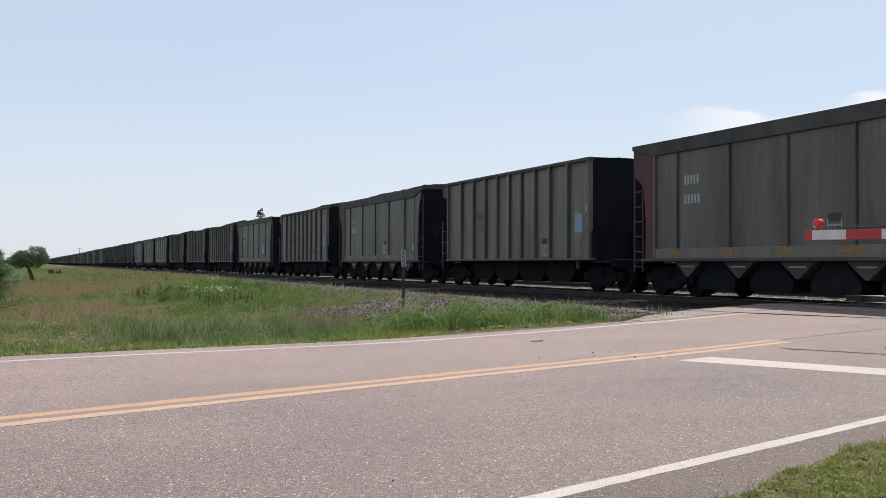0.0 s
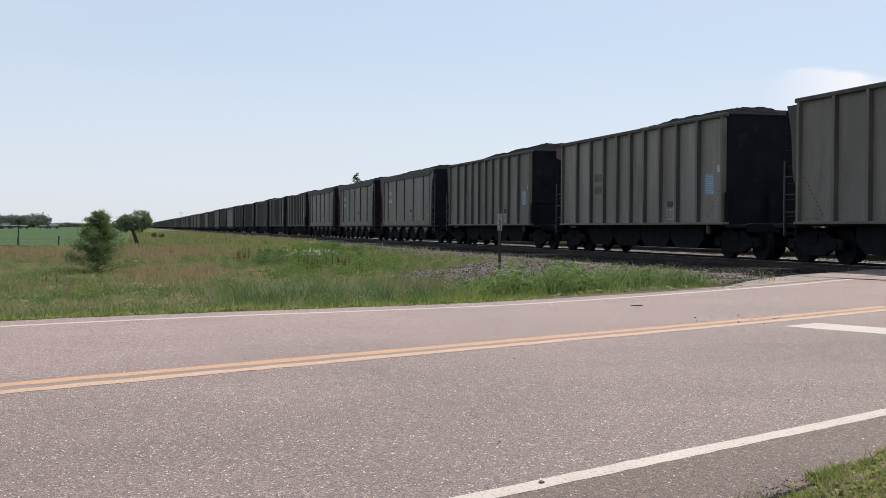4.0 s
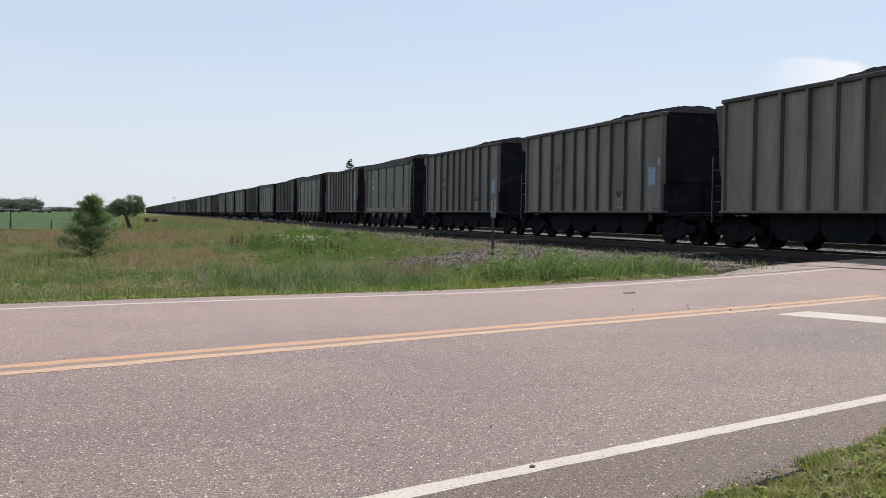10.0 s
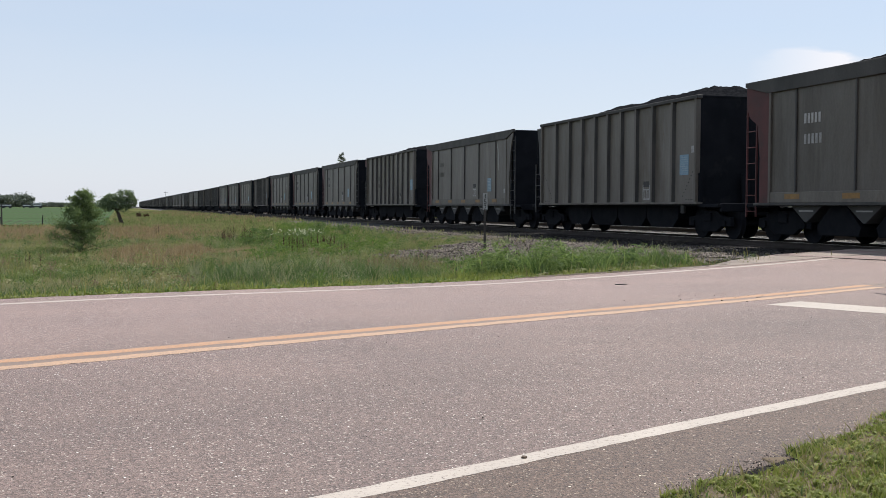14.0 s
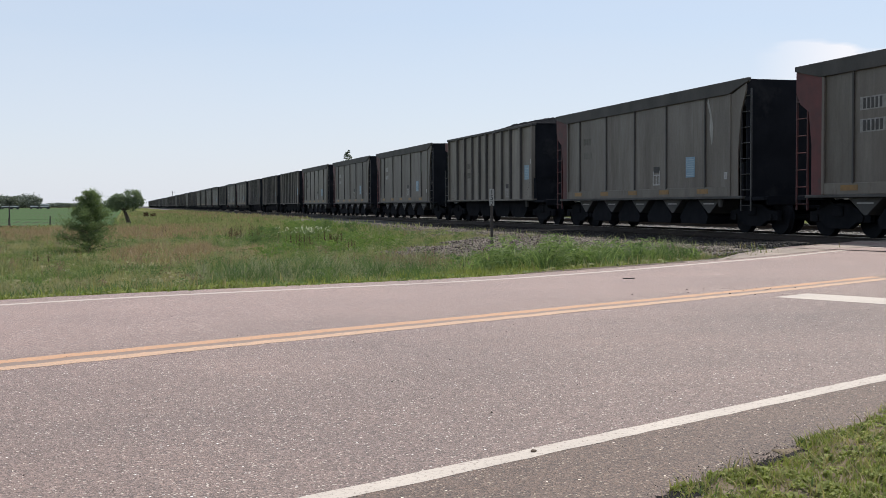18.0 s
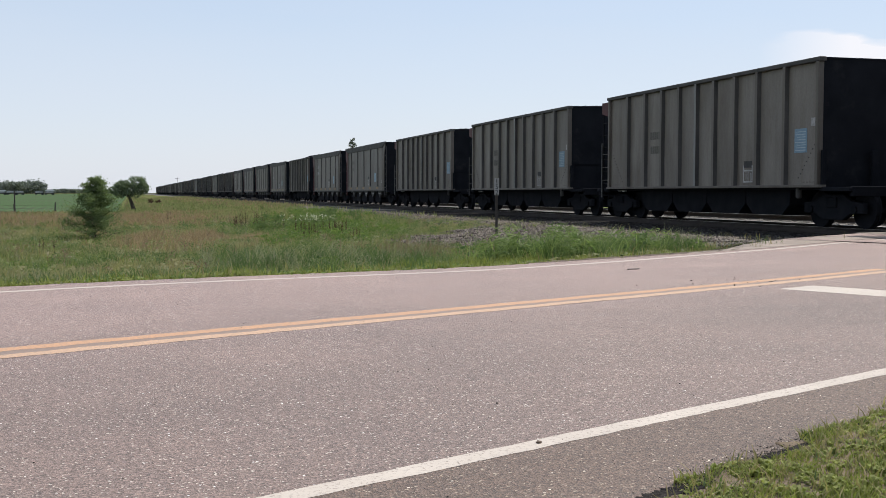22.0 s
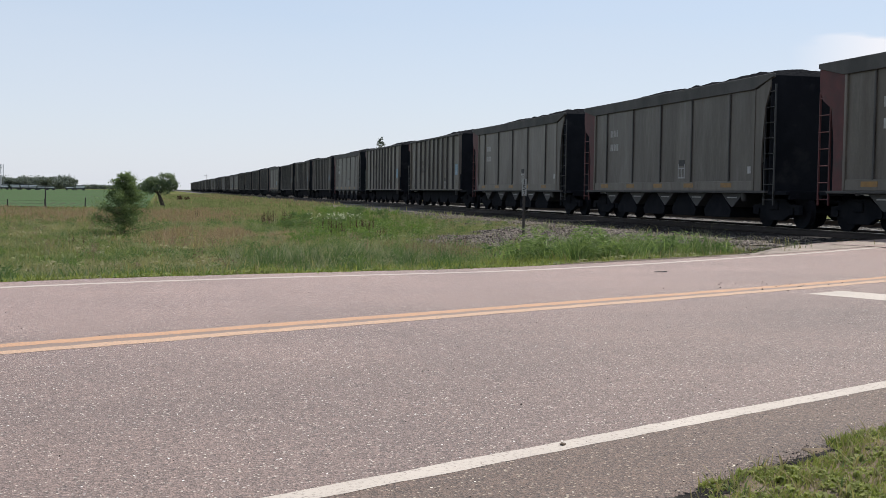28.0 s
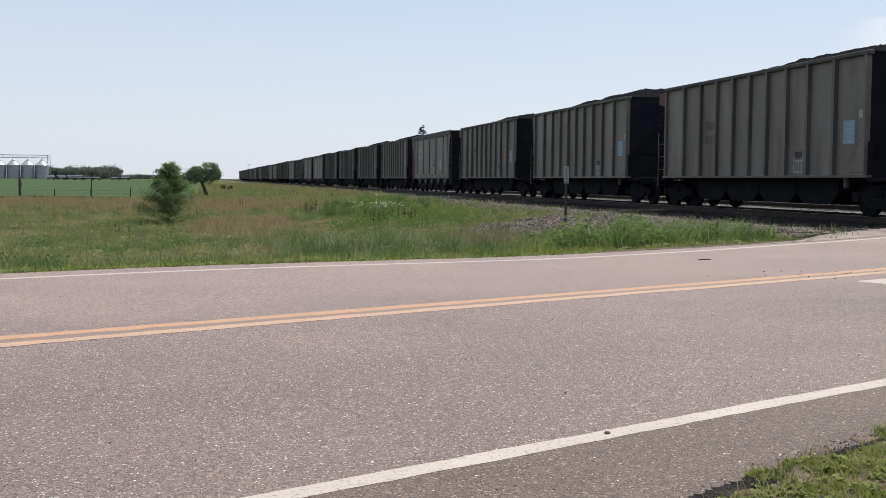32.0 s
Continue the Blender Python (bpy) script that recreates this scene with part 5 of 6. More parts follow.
x, y = scatter(5200, -12, 12, 12, 60, lambda x, y: in_view(x, y) * ~stony(x, y) * np.clip(0.9 * wave_noise(x, y, 48, 5.5) - 0.15 + 0.6 * np.exp(-((x - 6.0) / 2.2) ** 2 - ((y - 35) / 7.0) ** 2), 0, 1) * np.clip(1 - 1.5 * russet(x, y), 0, 1) * 0.6, 64)
clumps("bright_tufts", x, y, 45, 0.24, 0.18, 0.009, SUNNY, "yellow-green tufts in the meadow", 1.1, 65)
x, y = scatter(2600, -10, 10, 12, 45, lambda x, y: in_view(x, y) * ~stony(x, y) * np.clip(0.5 * wave_noise(x, y, 49, 3.0) + 0.3 + 0.3 * verge_band(x, y), 0, 1) * 0.6, 66)
clumps("seeding_tufts", x, y, 18, 0.15, 0.3, 0.007, SEED, "thin tufts with pale seed heads", 0.8, 67)


def lush_here(x, y):
    l, d = along(x, y), across(x, y)
    low = np.exp(-((l - 11.2) / 2.3) ** 4) * np.exp(-((d - 12.6) / 1.15) ** 4)
    tail = 0.55 * np.exp(-((l - 15.0) / 2.0) ** 4) * np.exp(-((d - 13.2) / 0.9) ** 4)
    return np.clip(low + tail, 0, 1) * (d > ROAD_FAR + 0.35 + 0.75 * step(11.6, 13, l)) * (l < 17.6)


def mounds(x, y):
    """Two bushy stands of tall grass with a low gap between them."""
    l, d = along(x, y), across(x, y)
    one = np.exp(-((l - 13.25) / 1.25) ** 4 - ((d - 12.95) / 0.75) ** 4) * np.clip(0.7 + 0.9 * wave_noise(x, y, 78, 0.9), 0.05, 1)
    two = np.exp(-((l - 16.35) / 0.95) ** 4 - ((d - 13.1) / 0.6) ** 4) * np.clip(0.7 + 0.9 * wave_noise(x, y, 79, 0.8), 0.05, 1)
    return np.clip(one + two, 0, 1) * (d > 12.1 + 0.25 * step(14.5, 17.5, l)) * (l < 17.8)


x, y = scatter(120000, 2, 13, 13, 24, lambda x, y: lush_here(x, y) * np.clip(0.65 + 0.5 * wave_noise(x, y, 70, 0.7), 0.1, 1), 12)
l, d = along(x, y), across(x, y)
hh = np.clip(0.1 + 0.06 * wave_noise(x, y, 71, 0.8) + 0.05 * step(11.5, 13.0, l), 0.03, 0.3)
blades("low_verge_grass", x, y, hh * np.random.default_rng(13).uniform(0.5, 1.3, len(x)), np.random.default_rng(14).uniform(0.008, 0.016, len(x)), SUNNY, "bright low grass beside the crossing corner", 1.1, 5)
x, y = scatter(1500, 4, 13, 14, 23, lambda x, y: mounds(x, y) * (along(x, y) < 15.2), 72)
clumps("tall_verge_grass", x, y, 36, 0.12, 0.72, 0.014, FRESH, "tall arching green grass clumps at the crossing corner", 1.4, 73, 0.58)
x, y = scatter(1100, 4, 13, 14, 23, lambda x, y: mounds(x, y) * (along(x, y) < 15.2), 74)
clumps("dark_verge_grass", x, y, 55, 0.14, 0.52, 0.015, DEEP, "darker green grass among the tall clumps", 1.1, 75, 0.5)
x, y = scatter(700, 7, 13, 15, 23, lambda x, y: mounds(x, y) * (along(x, y) > 15.0), 76)
clumps("rank_grass", x, y, 34, 0.12, 0.68, 0.014, FRESH, "rank tall grass close to the crossing apron", 1.4, 77, 0.56)
x, y = scatter(600, 7, 13, 15, 23, lambda x, y: mounds(x, y) * (along(x, y) > 15.0), 176)
clumps("dull_rank_grass", x, y, 45, 0.16, 0.5, 0.015, DEEP, "dull green grass in the stand by the apron", 1.1, 177, 0.5)
x, y = scatter(520, 5, 13.4, 14.5, 23, lambda x, y: mounds(x, y) * (0.12 + step(15.0, 15.8, along(x, y))), 15)
clumps("seeding_grass", x, y, 24, 0.13, 0.78, 0.009, SEED, "greyish seeding grass stems above the green", 1.1, 16, 0.8)
x, y = scatter(5000, 7, 13.4, 14.5, 23, lambda x, y: np.exp(-((along(x, y) - 15.6) / 2.6) ** 4 - ((across(x, y) - 12.75) / 0.6) ** 4) * 0.5, 178)
blades("brown_verge_stems", x, y, np.random.default_rng(179).uniform(0.06, 0.25, len(x)), np.random.default_rng(180).uniform(0.006, 0.013, len(x)), RUSSET, "brownish dry stems at the foot of the tall grass", 1.3, 6)

# a taller greyish stand where the low verge grass begins, and reddish stalks behind it
def tall_stand(x, y):
    return np.exp(-((x - 3.4) / 2.0) ** 4 - ((y - 20.9) / 1.5) ** 4) * np.clip(0.6 + 0.6 * wave_noise(x, y, 181, 1.0), 0.05, 1) * (across(x, y) > 15.0)


x, y = scatter(650, 0, 7, 18, 24, tall_stand, 182)
clumps("tall_meadow_grass", x, y, 50, 0.15, 0.52, 0.012, DEEP, "tall dull green grass at the meadow's front", 1.0, 183)
x, y = scatter(500, 0, 7, 18, 24, tall_stand, 184)
clumps("grey_meadow_grass", x, y, 34, 0.17, 0.56, 0.009, SEED, "greyish seeding grass at the meadow's front", 0.9, 185)
x, y = scatter(260, 4, 8.5, 20, 28, lambda x, y: np.exp(-((x - 5.9) / 1.2) ** 2 - ((y - 23.8) / 2.2) ** 2), 186)
clumps("reddish_stalks", x, y, 26, 0.16, 0.5, 0.009, PURPLE, "reddish dry stalks beside the stony patch", 0.8, 187)
# soft bands of bright and dull growth through the meadow
x, y = scatter(1700, -14, 9, 24, 60, lambda x, y: in_view(x, y) * ~stony(x, y) * np.clip(1.3 * np.sin(0.33 * y + 0.16 * x + 1.1 * wave_noise(x, y, 188, 9.0)) - 0.2, 0, 1) * np.clip(1 - 1.4 * russet(x, y), 0, 1), 189)
clumps("sunlit_meadow_tufts", x, y, 50, 0.34, 0.2, 0.013, GREEN, "lush green tufts in bands across the meadow", 1.2, 190)
x, y = scatter(260, 4, 12, 36, 75, lambda x, y: in_view(x, y) * ~stony(x, y) * np.exp(-((x - 0.2 * y + 1.5) / 2.2) ** 2), 191)
clumps("track_side_weeds", x, y, 60, 0.3, 0.42, 0.022, LUSH, "bright leafy weeds along the foot of the bank", 1.2, 192)

# the low mat along the far road edge, and the near corner by the camera
x, y = scatter(70000, -8, 13, 9, 22, lambda x, y: ((across(x, y) > ROAD_FAR - 0.06) & (across(x, y) < ROAD_FAR + 0.75)) * np.clip(0.6 + 0.5 * wave_noise(x, y, 81, 0.7), 0, 1) * (along(x, y) < 15.5), 18)
blades("edge_weeds", x, y, np.random.default_rng(19).uniform(0.03, 0.11, len(x)), np.random.default_rng(20).uniform(0.01, 0.02, len(x)), SUNNY, "low creeping weeds at the road edge", 1.3, 7, 0.03)
x, y = scatter(14000, -8, 13, 9, 22, lambda x, y: ((across(x, y) > ROAD_FAR - 0.12) & (across(x, y) < ROAD_FAR + 0.4)) * (along(x, y) < 16.5), 21)
blades("edge_litter", x, y, np.random.default_rng(22).uniform(0.02, 0.06, len(x)), np.random.default_rng(23).uniform(0.01, 0.02, len(x)), STRAW, "dry litter at the road edge", 1.5, 8)


def near_corner(x, y):
    d, l = across(x, y), along(x, y)
    rim = ROAD_NEAR + near_edge(l) + 0.03 + 0.045 * wave_noise(x, y, 91, 0.45)
    bare = 0.4 * step(0.35, 0.75, wave_noise(x, y, 92, 0.6)) * (1 - 0.8 * step(3.4, 4.4, l))
    return (d < rim) * np.clip(1 - bare, 0.03, 1)


x, y = scatter(560000, 1.2, 7.2, 1.6, 6.2, lambda x, y: near_corner(x, y) * (0.6 + 0.4 * wave_noise(x, y, 93, 0.3)), 24)
blades("near_grass", x, y, np.random.default_rng(25).uniform(0.016, 0.05, len(x)) * np.clip(0.85 + 0.3 * wave_noise(x, y, 94, 0.35), 0.5, 1.3), np.random.default_rng(26).uniform(0.003, 0.0075, len(x)), SUNNY, "short green grass beside the near road edge", 1.1, 9, 0.025)
x, y = scatter(42000, 1.2, 7.2, 1.6, 6.2, lambda x, y: near_corner(x, y) * np.clip(0.2 + wave_noise(x, y, 420, 0.4), 0, 1), 421)
blades("near_dark_grass", x, y, np.random.default_rng(422).uniform(0.015, 0.05, len(x)), np.random.default_rng(423).uniform(0.004, 0.008, len(x)), DEEP, "darker tufts in the short near grass", 1.2, 19, 0.025)
x, y = scatter(30000, 0.6, 7.2, 1.4, 6.2, lambda x, y: near_corner(x, y), 27)
blades("near_dry_grass", x, y, np.random.default_rng(28).uniform(0.02, 0.08, len(x)), np.random.default_rng(29).uniform(0.003, 0.008, len(x)), STRAW, "dry stems among short grass", 1.4, 10, 0.025)


def wide_verge(x, y):
    """The rest of the verge round the camera."""
    d, l = across(x, y), along(x, y)
    return (d < ROAD_NEAR + near_edge(l)) * ((x < 1.25) | (y < 1.65) | (x > 7.1)) * 1.0


x, y = scatter(150000, -9, 13, -5, 9, wide_verge, 96)
blades("verge_lawn", x, y, np.random.default_rng(97).uniform(0.03, 0.08, len(x)), np.random.default_rng(98).uniform(0.008, 0.018, len(x)), SUNNY, "short verge grass around the near roadside", 1.1, 11, 0.02)


def weed_rosettes(name, px, py, size, m, label, seed, lobes=7):
    """Broad-leaved low weeds: a ring of folded leaves each."""
    r = np.random.default_rng(seed)
    n = len(px)
    z0 = ground_height(px, py)[:, None] + 0.015 + np.zeros((n, lobes))
    x0, y0 = px[:, None] + np.zeros((n, lobes)), py[:, None] + np.zeros((n, lobes))
    s = size * r.uniform(0.6, 1.3, (n, 1))
    a = r.uniform(0, 6.283, (n, lobes))
    c, sn = np.cos(a), np.sin(a)
    q, w, up = s * r.uniform(0.7, 1.2, (n, lobes)), s * 0.28, s * r.uniform(0.15, 0.9, (n, lobes))
    V = np.stack([np.stack([x0, y0, z0], 2),
                  np.stack([x0 + c * q * 0.55 - sn * w, y0 + sn * q * 0.55 + c * w, z0 + up], 2),
                  np.stack([x0 + c * q * 0.55 + sn * w, y0 + sn * q * 0.55 - c * w, z0 + up], 2),
                  np.stack([x0 + c * q, y0 + sn * q, z0 + up * 0.8], 2)], 2).reshape(-1, 3)
    k = np.arange(n * lobes)[:, None] * 4
    return tagged(new(name, fast_mesh(name, V, np.concatenate([k + [0, 2, 1], k + [1, 2, 3]]), m)), label, "weeds", kind="stuff")


x, y = scatter(34000, 1.2, 7.0, 1.5, 6.0, lambda x, y: near_corner(x, y) * np.clip(0.5 + 0.6 * wave_noise(x, y, 425, 0.3), 0, 1), 30)
weed_rosettes("near_weeds", x, y, 0.024, SUNNY, "small broad-leaved weeds by the road", 31)
def creeping(x, y):
    """Low mats that straggle over the road edge, thick here and gone there."""
    d, l = across(x, y), along(x, y)
    edge = ROAD_FAR - 0.1 + 0.1 * wave_noise(x, y, 84, 1.1) + 0.05 * wave_noise(x, y, 85, 0.35)
    gap = 1 - 0.85 * step(11.6, 12.6, l) * (1 - step(14.6, 15.4, l)) * (d < ROAD_FAR + 0.75)
    return (d > edge) * (d < ROAD_FAR + 0.85) * np.clip(0.75 + 0.5 * wave_noise(x, y, 86, 0.8), 0.1, 1) * gap * (l < 16.4)


x, y = scatter(52000, -8, 12, 10, 21, creeping, 32)
weed_rosettes("verge_weeds", x, y, 0.034, SUNNY, "yellow-green creeping weeds along the verge", 33, 5)
x, y = scatter(26000, -8, 12, 10, 21, lambda x, y: creeping(x, y) * np.clip(0.3 + wave_noise(x, y, 87, 1.7), 0, 1), 132)
weed_rosettes("dark_verge_weeds", x, y, 0.042, LUSH, "darker broad-leaved weeds along the verge", 133, 6)
x, y = scatter(9000, -8, 12, 10, 21, lambda x, y: creeping(x, y) * np.clip(0.2 + wave_noise(x, y, 88, 2.3), 0, 1), 134)
weed_rosettes("pale_verge_weeds", x, y, 0.03, SEED, "pale dry seed heads among the verge weeds", 135, 5)
x, y = scatter(4500, -8, 9, 16, 46, lambda x, y: in_view(x, y) * ~stony(x, y) * 0.9, 34)
weed_rosettes("meadow_weeds", x, y, 0.085, GREEN, "leafy weeds in the meadow", 35, 9)


def forbs(name, px, py, h, leaves, spread, size, m, label, seed, slim=0.42):
    """Bushy broad-leaved plants: small leaves at all heights round each foot."""
    r = np.random.default_rng(seed)
    n = len(px)
    hh = h * r.uniform(0.45, 1.25, (n, 1))
    up = r.uniform(0.05, 1.0, (n, leaves)) ** 0.8
    wide = spread * r.uniform(0.6, 1.3, (n, 1)) * (0.35 + np.sin(np.clip(up, 0, 1) * 2.6))
    a = r.uniform(0, 6.283, (n, leaves))
    rad = np.sqrt(r.uniform(0, 1, (n, leaves))) * wide
    C = np.stack([px[:, None] + np.cos(a) * rad, py[:, None] + np.sin(a) * rad, ground_height(px, py)[:, None] + up * hh], 2).reshape(-1, 3)
    k = len(C)
    A, B = r.normal(0, 1, (k, 3)), r.normal(0, 1, (k, 3))
    A[:, 2] *= 0.6
    A /= np.linalg.norm(A, axis=1, keepdims=True)
    B -= A * (A * B).sum(1, keepdims=True)
    B /= np.linalg.norm(B, axis=1, keepdims=True)
    s = size * r.uniform(0.6, 1.4, (k, 1))
    V = np.stack([C - A * s, C + B * s * slim, C + A * s, C - B * s * slim], 1).reshape(-1, 3)
    q = np.arange(k)[:, None] * 4
    return tagged(new(name, fast_mesh(name, V, np.concatenate([q + [0, 1, 2], q + [0, 2, 3]]), m)), label, "weeds", kind="stuff")


def open_meadow(x, y):
    return in_view(x, y) * ~stony(x, y) * (across(x, y) > 12.6) * np.clip(1 - 1.25 * russet(x, y), 0, 1)


x, y = scatter(2300, -10, 11, 13, 50, lambda x, y: open_meadow(x, y) * (0.3 + 0.7 * step(-1, 4, x)) * np.clip(0.35 + 0.8 * wave_noise(x, y, 401, 3.2), 0, 1), 402)
forbs("leafy_forbs", x, y, 0.26, 70, 0.14, 0.022, DEEP, "deep green leafy weeds through the meadow", 403)
x, y = scatter(2400, -10, 11, 13, 50, lambda x, y: open_meadow(x, y) * (0.45 + 0.55 * step(0, 4, x)) * np.clip(0.25 + 0.8 * wave_noise(x, y, 404, 2.6), 0, 1), 405)
forbs("bright_forbs", x, y, 0.22, 60, 0.15, 0.02, LUSH, "yellow-green leafy weeds through the meadow", 406)
x, y = scatter(1500, -10, 11, 13, 50, lambda x, y: open_meadow(x, y) * (0.2 + 0.8 * step(0, 4, x)) * np.clip(0.2 + 0.8 * wave_noise(x, y, 407, 2.2), 0, 1), 408)
forbs("grey_forbs", x, y, 0.3, 55, 0.12, 0.018, SEED, "greyish seeding weeds through the meadow", 409)
x, y = scatter(900, -6, 11, 15, 50, lambda x, y: open_meadow(x, y) * np.clip(0.1 + 0.9 * wave_noise(x, y, 410, 2.8), 0, 1), 411)
forbs("brown_forbs", x, y, 0.32, 55, 0.12, 0.018, PURPLE, "brownish seeding weeds through the meadow", 412)
x, y = scatter(800, 4, 13, 14, 23, lambda x, y: mounds(x, y), 413)
forbs("corner_forbs", x, y, 0.4, 90, 0.17, 0.034, DEEP, "broad-leaved weeds at the foot of the tall corner grass", 414)
x, y = scatter(520, 4, 13, 14, 23, lambda x, y: mounds(x, y), 430)
forbs("arching_corner_grass", x, y, 0.52, 150, 0.2, 0.075, FRESH, "tangled arching grass at the crossing corner", 431, 0.11)
x, y = scatter(900, 3, 13, 28, 70, lambda x, y: open_meadow(x, y) * np.exp(-((x - 0.17 * y + 0.4) / 1.9) ** 2) * np.clip(0.4 + 0.9 * wave_noise(x, y, 432, 4.0), 0, 1), 433)
forbs("bank_foot_weeds", x, y, 0.32, 90, 0.26, 0.045, LUSH, "bright green weeds along the foot of the bank", 434)
x, y = scatter(160, 3, 9, 30, 44, lambda x, y: open_meadow(x, y) * np.exp(-((x - 6.3) / 1.7) ** 2 - ((y - 36) / 5) ** 2), 415)
forbs("tall_forbs", x, y, 0.5, 130, 0.2, 0.03, LUSH, "tall bright leafy weeds in the meadow", 416)


def stones(name, px, py, pz, size, m, label, category, seed):
    """Broken stones: skewed eight-sided lumps."""
    r = np.random.default_rng(seed)
    n = len(px)
    octa = np.array([(1, 0, 0), (-1, 0, 0), (0, 1, 0), (0, -1, 0), (0, 0, 1), (0, 0, -1)], float)
    V = octa[None] * r.uniform(0.55, 1.25, (n, 6, 1)) + r.uniform(-0.28, 0.28, (n, 6, 3))
    V[:, :, 2] *= 0.7
    a = r.uniform(0, 6.28, n)
    c, s = np.cos(a)[:, None], np.sin(a)[:, None]
    X, Y = V[:, :, 0] * c - V[:, :, 1] * s, V[:, :, 0] * s + V[:, :, 1] * c
    V = np.stack([X, Y, V[:, :, 2]], 2) * size[:, None, None] * 0.5 + np.stack([px, py, pz], 1)[:, None]
    F = np.array([(0, 2, 4), (2, 1, 4), (1, 3, 4), (3, 0, 4), (2, 0, 5), (1, 2, 5), (3, 1, 5), (0, 3, 5)])
    tris = (np.arange(n)[:, None, None] * 6 + F[None]).reshape(-1, 3)
    return tagged(new(name, fast_mesh(name, V.reshape(-1, 3), tris, m)), label, category, kind="stuff")


x, y = scatter(88000, 5.5, 13.7, 17.5, 62, lambda x, y: (x < 13.2 + 0.3 * wave_noise(x, y, 195, 1.2)) * np.where(stony(x, y), 0.75 + 0.25 * wave_noise(x, y, 95, 1.5), 0.02) * (across(x, y) > 12.6) * np.clip(1.3 - y / 70, 0.2, 1), 36)
zb = np.maximum(height_of_bed(x, y), ground_height(x, y))
stones("ballast_stones", x, y, zb + 0.02, np.random.default_rng(37).uniform(0.04, 0.095, len(x)), STONE, "loose grey ballast stones beside the track", "ballast", 38)
# dusty stones, their colour darkened to carry the train's shade
x, y = scatter(17000, 13.1, 19.6, 18.5, 60, lambda x, y: (across(x, y) > 12.3) * 0.8 * np.where(np.abs(x - TRACK_X) < 1.35, 0.5, 1), 39)
stones("track_stones", x, y, height_of_bed(x, y) + 0.01, np.random.default_rng(40).uniform(0.05, 0.1, len(x)), STONE_DARK, "dusty ballast stones between the rails, darkened for train shade", "ballast", 41)
# sunlight seen below the cars is painted as a paler stone colour
x, y = scatter(16000, 19.6, 24.5, 10, 75, lambda x, y: (across(x, y) > 12.0) * 0.8 * np.where(np.abs(x - TRACK2_X) < 1.3, 0.35, 1), 139)
stones("far_track_stones", x, y, height_of_bed(x, y) + 0.015, np.random.default_rng(140).uniform(0.05, 0.1, len(x)), surface("sun_paled_ballast", (0.36, 0.34, 0.31), (0.22, 0.205, 0.19), 30, 0.85, bump=0.3, vary=0), "ballast stones along the second track, coloured pale for sunlight", "ballast", 141)
la = np.random.default_rng(440).uniform(15.4, 21.8, 900)
da = np.interp(la, (15.0, 16.6, 18.0, 19.7, 21.4, 22.3), (11.3, 11.75, 12.65, 13.1, 13.1, 12.4)) + np.random.default_rng(441).normal(0.02, 0.16, len(la))
px, py, _ = at_road(la, da)
stones("apron_rubble", px, py, np.maximum(height_of_bed(px, py), ground_height(px, py)) + 0.03, np.random.default_rng(442).uniform(0.02, 0.075, len(la)), STONE_DARK, "dark broken rubble along the edge of the apron", "rubble", 443)
x, y = scatter(30000, -2, 9, 1.5, 11, lambda x, y: np.where(across(x, y) < 2.8, 1.0, 0.035) * (across(x, y) > ROAD_NEAR) * (across(x, y) < ROAD_FAR), 42)
rg = np.random.default_rng(43)
stones("road_grit", x, y, np.full(len(x), 0.002), rg.uniform(0.003, 0.009, len(x)) * np.where(rg.uniform(0, 1, len(x)) < 0.06, 1.7, 1.0), GRIT, "loose grit on the road shoulder", "grit", 44)
lg = rg.uniform(1.0, 3.9, 1500)
px, py, _ = at_road(lg, ROAD_NEAR + near_edge(lg) + np.abs(rg.normal(0.0, 0.06, len(lg))))
stones("edge_gravel", px, py, np.full(len(lg), 0.005), rg.uniform(0.003, 0.009, len(lg)), GRIT, "black loose gravel in the gap at the road edge", "gravel", 46)
lb = np.r_[rg.normal(10.2, 0.5, 26), rg.normal(13.0, 0.9, 14)]
db = np.r_[rg.normal(6.8, 0.25, 26), rg.normal(5.2, 0.9, 14)]
px, py, _ = at_road(lb, db)
stones("road_debris", px, py, road_height(lb) + cross_fall(lb, db) + 0.006, rg.uniform(0.008, 0.026, len(lb)), GRIT, "dark bits of coal scattered on the road", "debris", 45)


def lone_stone(name, x, y, z, size, m, label, seed, flat=0.6):
    bm = bmesh.new()
    bmesh.ops.create_icosphere(bm, subdivisions=2, radius=size)
    rr = random.Random(seed)
    for v in bm.verts:
        v.co *= rr.uniform(0.8, 1.15)
        v.co.z *= flat
    me = bpy.data.meshes.new(name)
    bm.to_mesh(me)
    bm.free()
    me.materials.append(m)
    ob = tagged(new(name, me), label, "stone")
    ob.location = (x, y, z)
    return ob


lone_stone("pebble", 1.43, 3.86, 0.007, 0.011, surface("brown_stone", (0.1, 0.07, 0.05), (0.15, 0.11, 0.08), 30, 0.85), "small brown stone lying on the white edge line", 3)
scrap = Shape().prism([(-0.1, -0.02), (0.02, -0.03), (0.11, -0.01), (0.09, 0.02), (-0.03, 0.03), (-0.11, 0.01)], "z", 0.004, 0.016).mesh("rubber_scrap", SIGN_BLACK, 0.003)
sc = tagged(new("rubber_scrap", scrap), "flat dark scrap of rubber on the road", "debris")
sc.matrix_basis = pose(6.16, 13.16, float(road_height(11.3) + cross_fall(along(6.16, 13.16), across(6.16, 13.16))), 0, 0, 10) @ Matrix.Diagonal((0.85, 0.5, 0.8, 1))


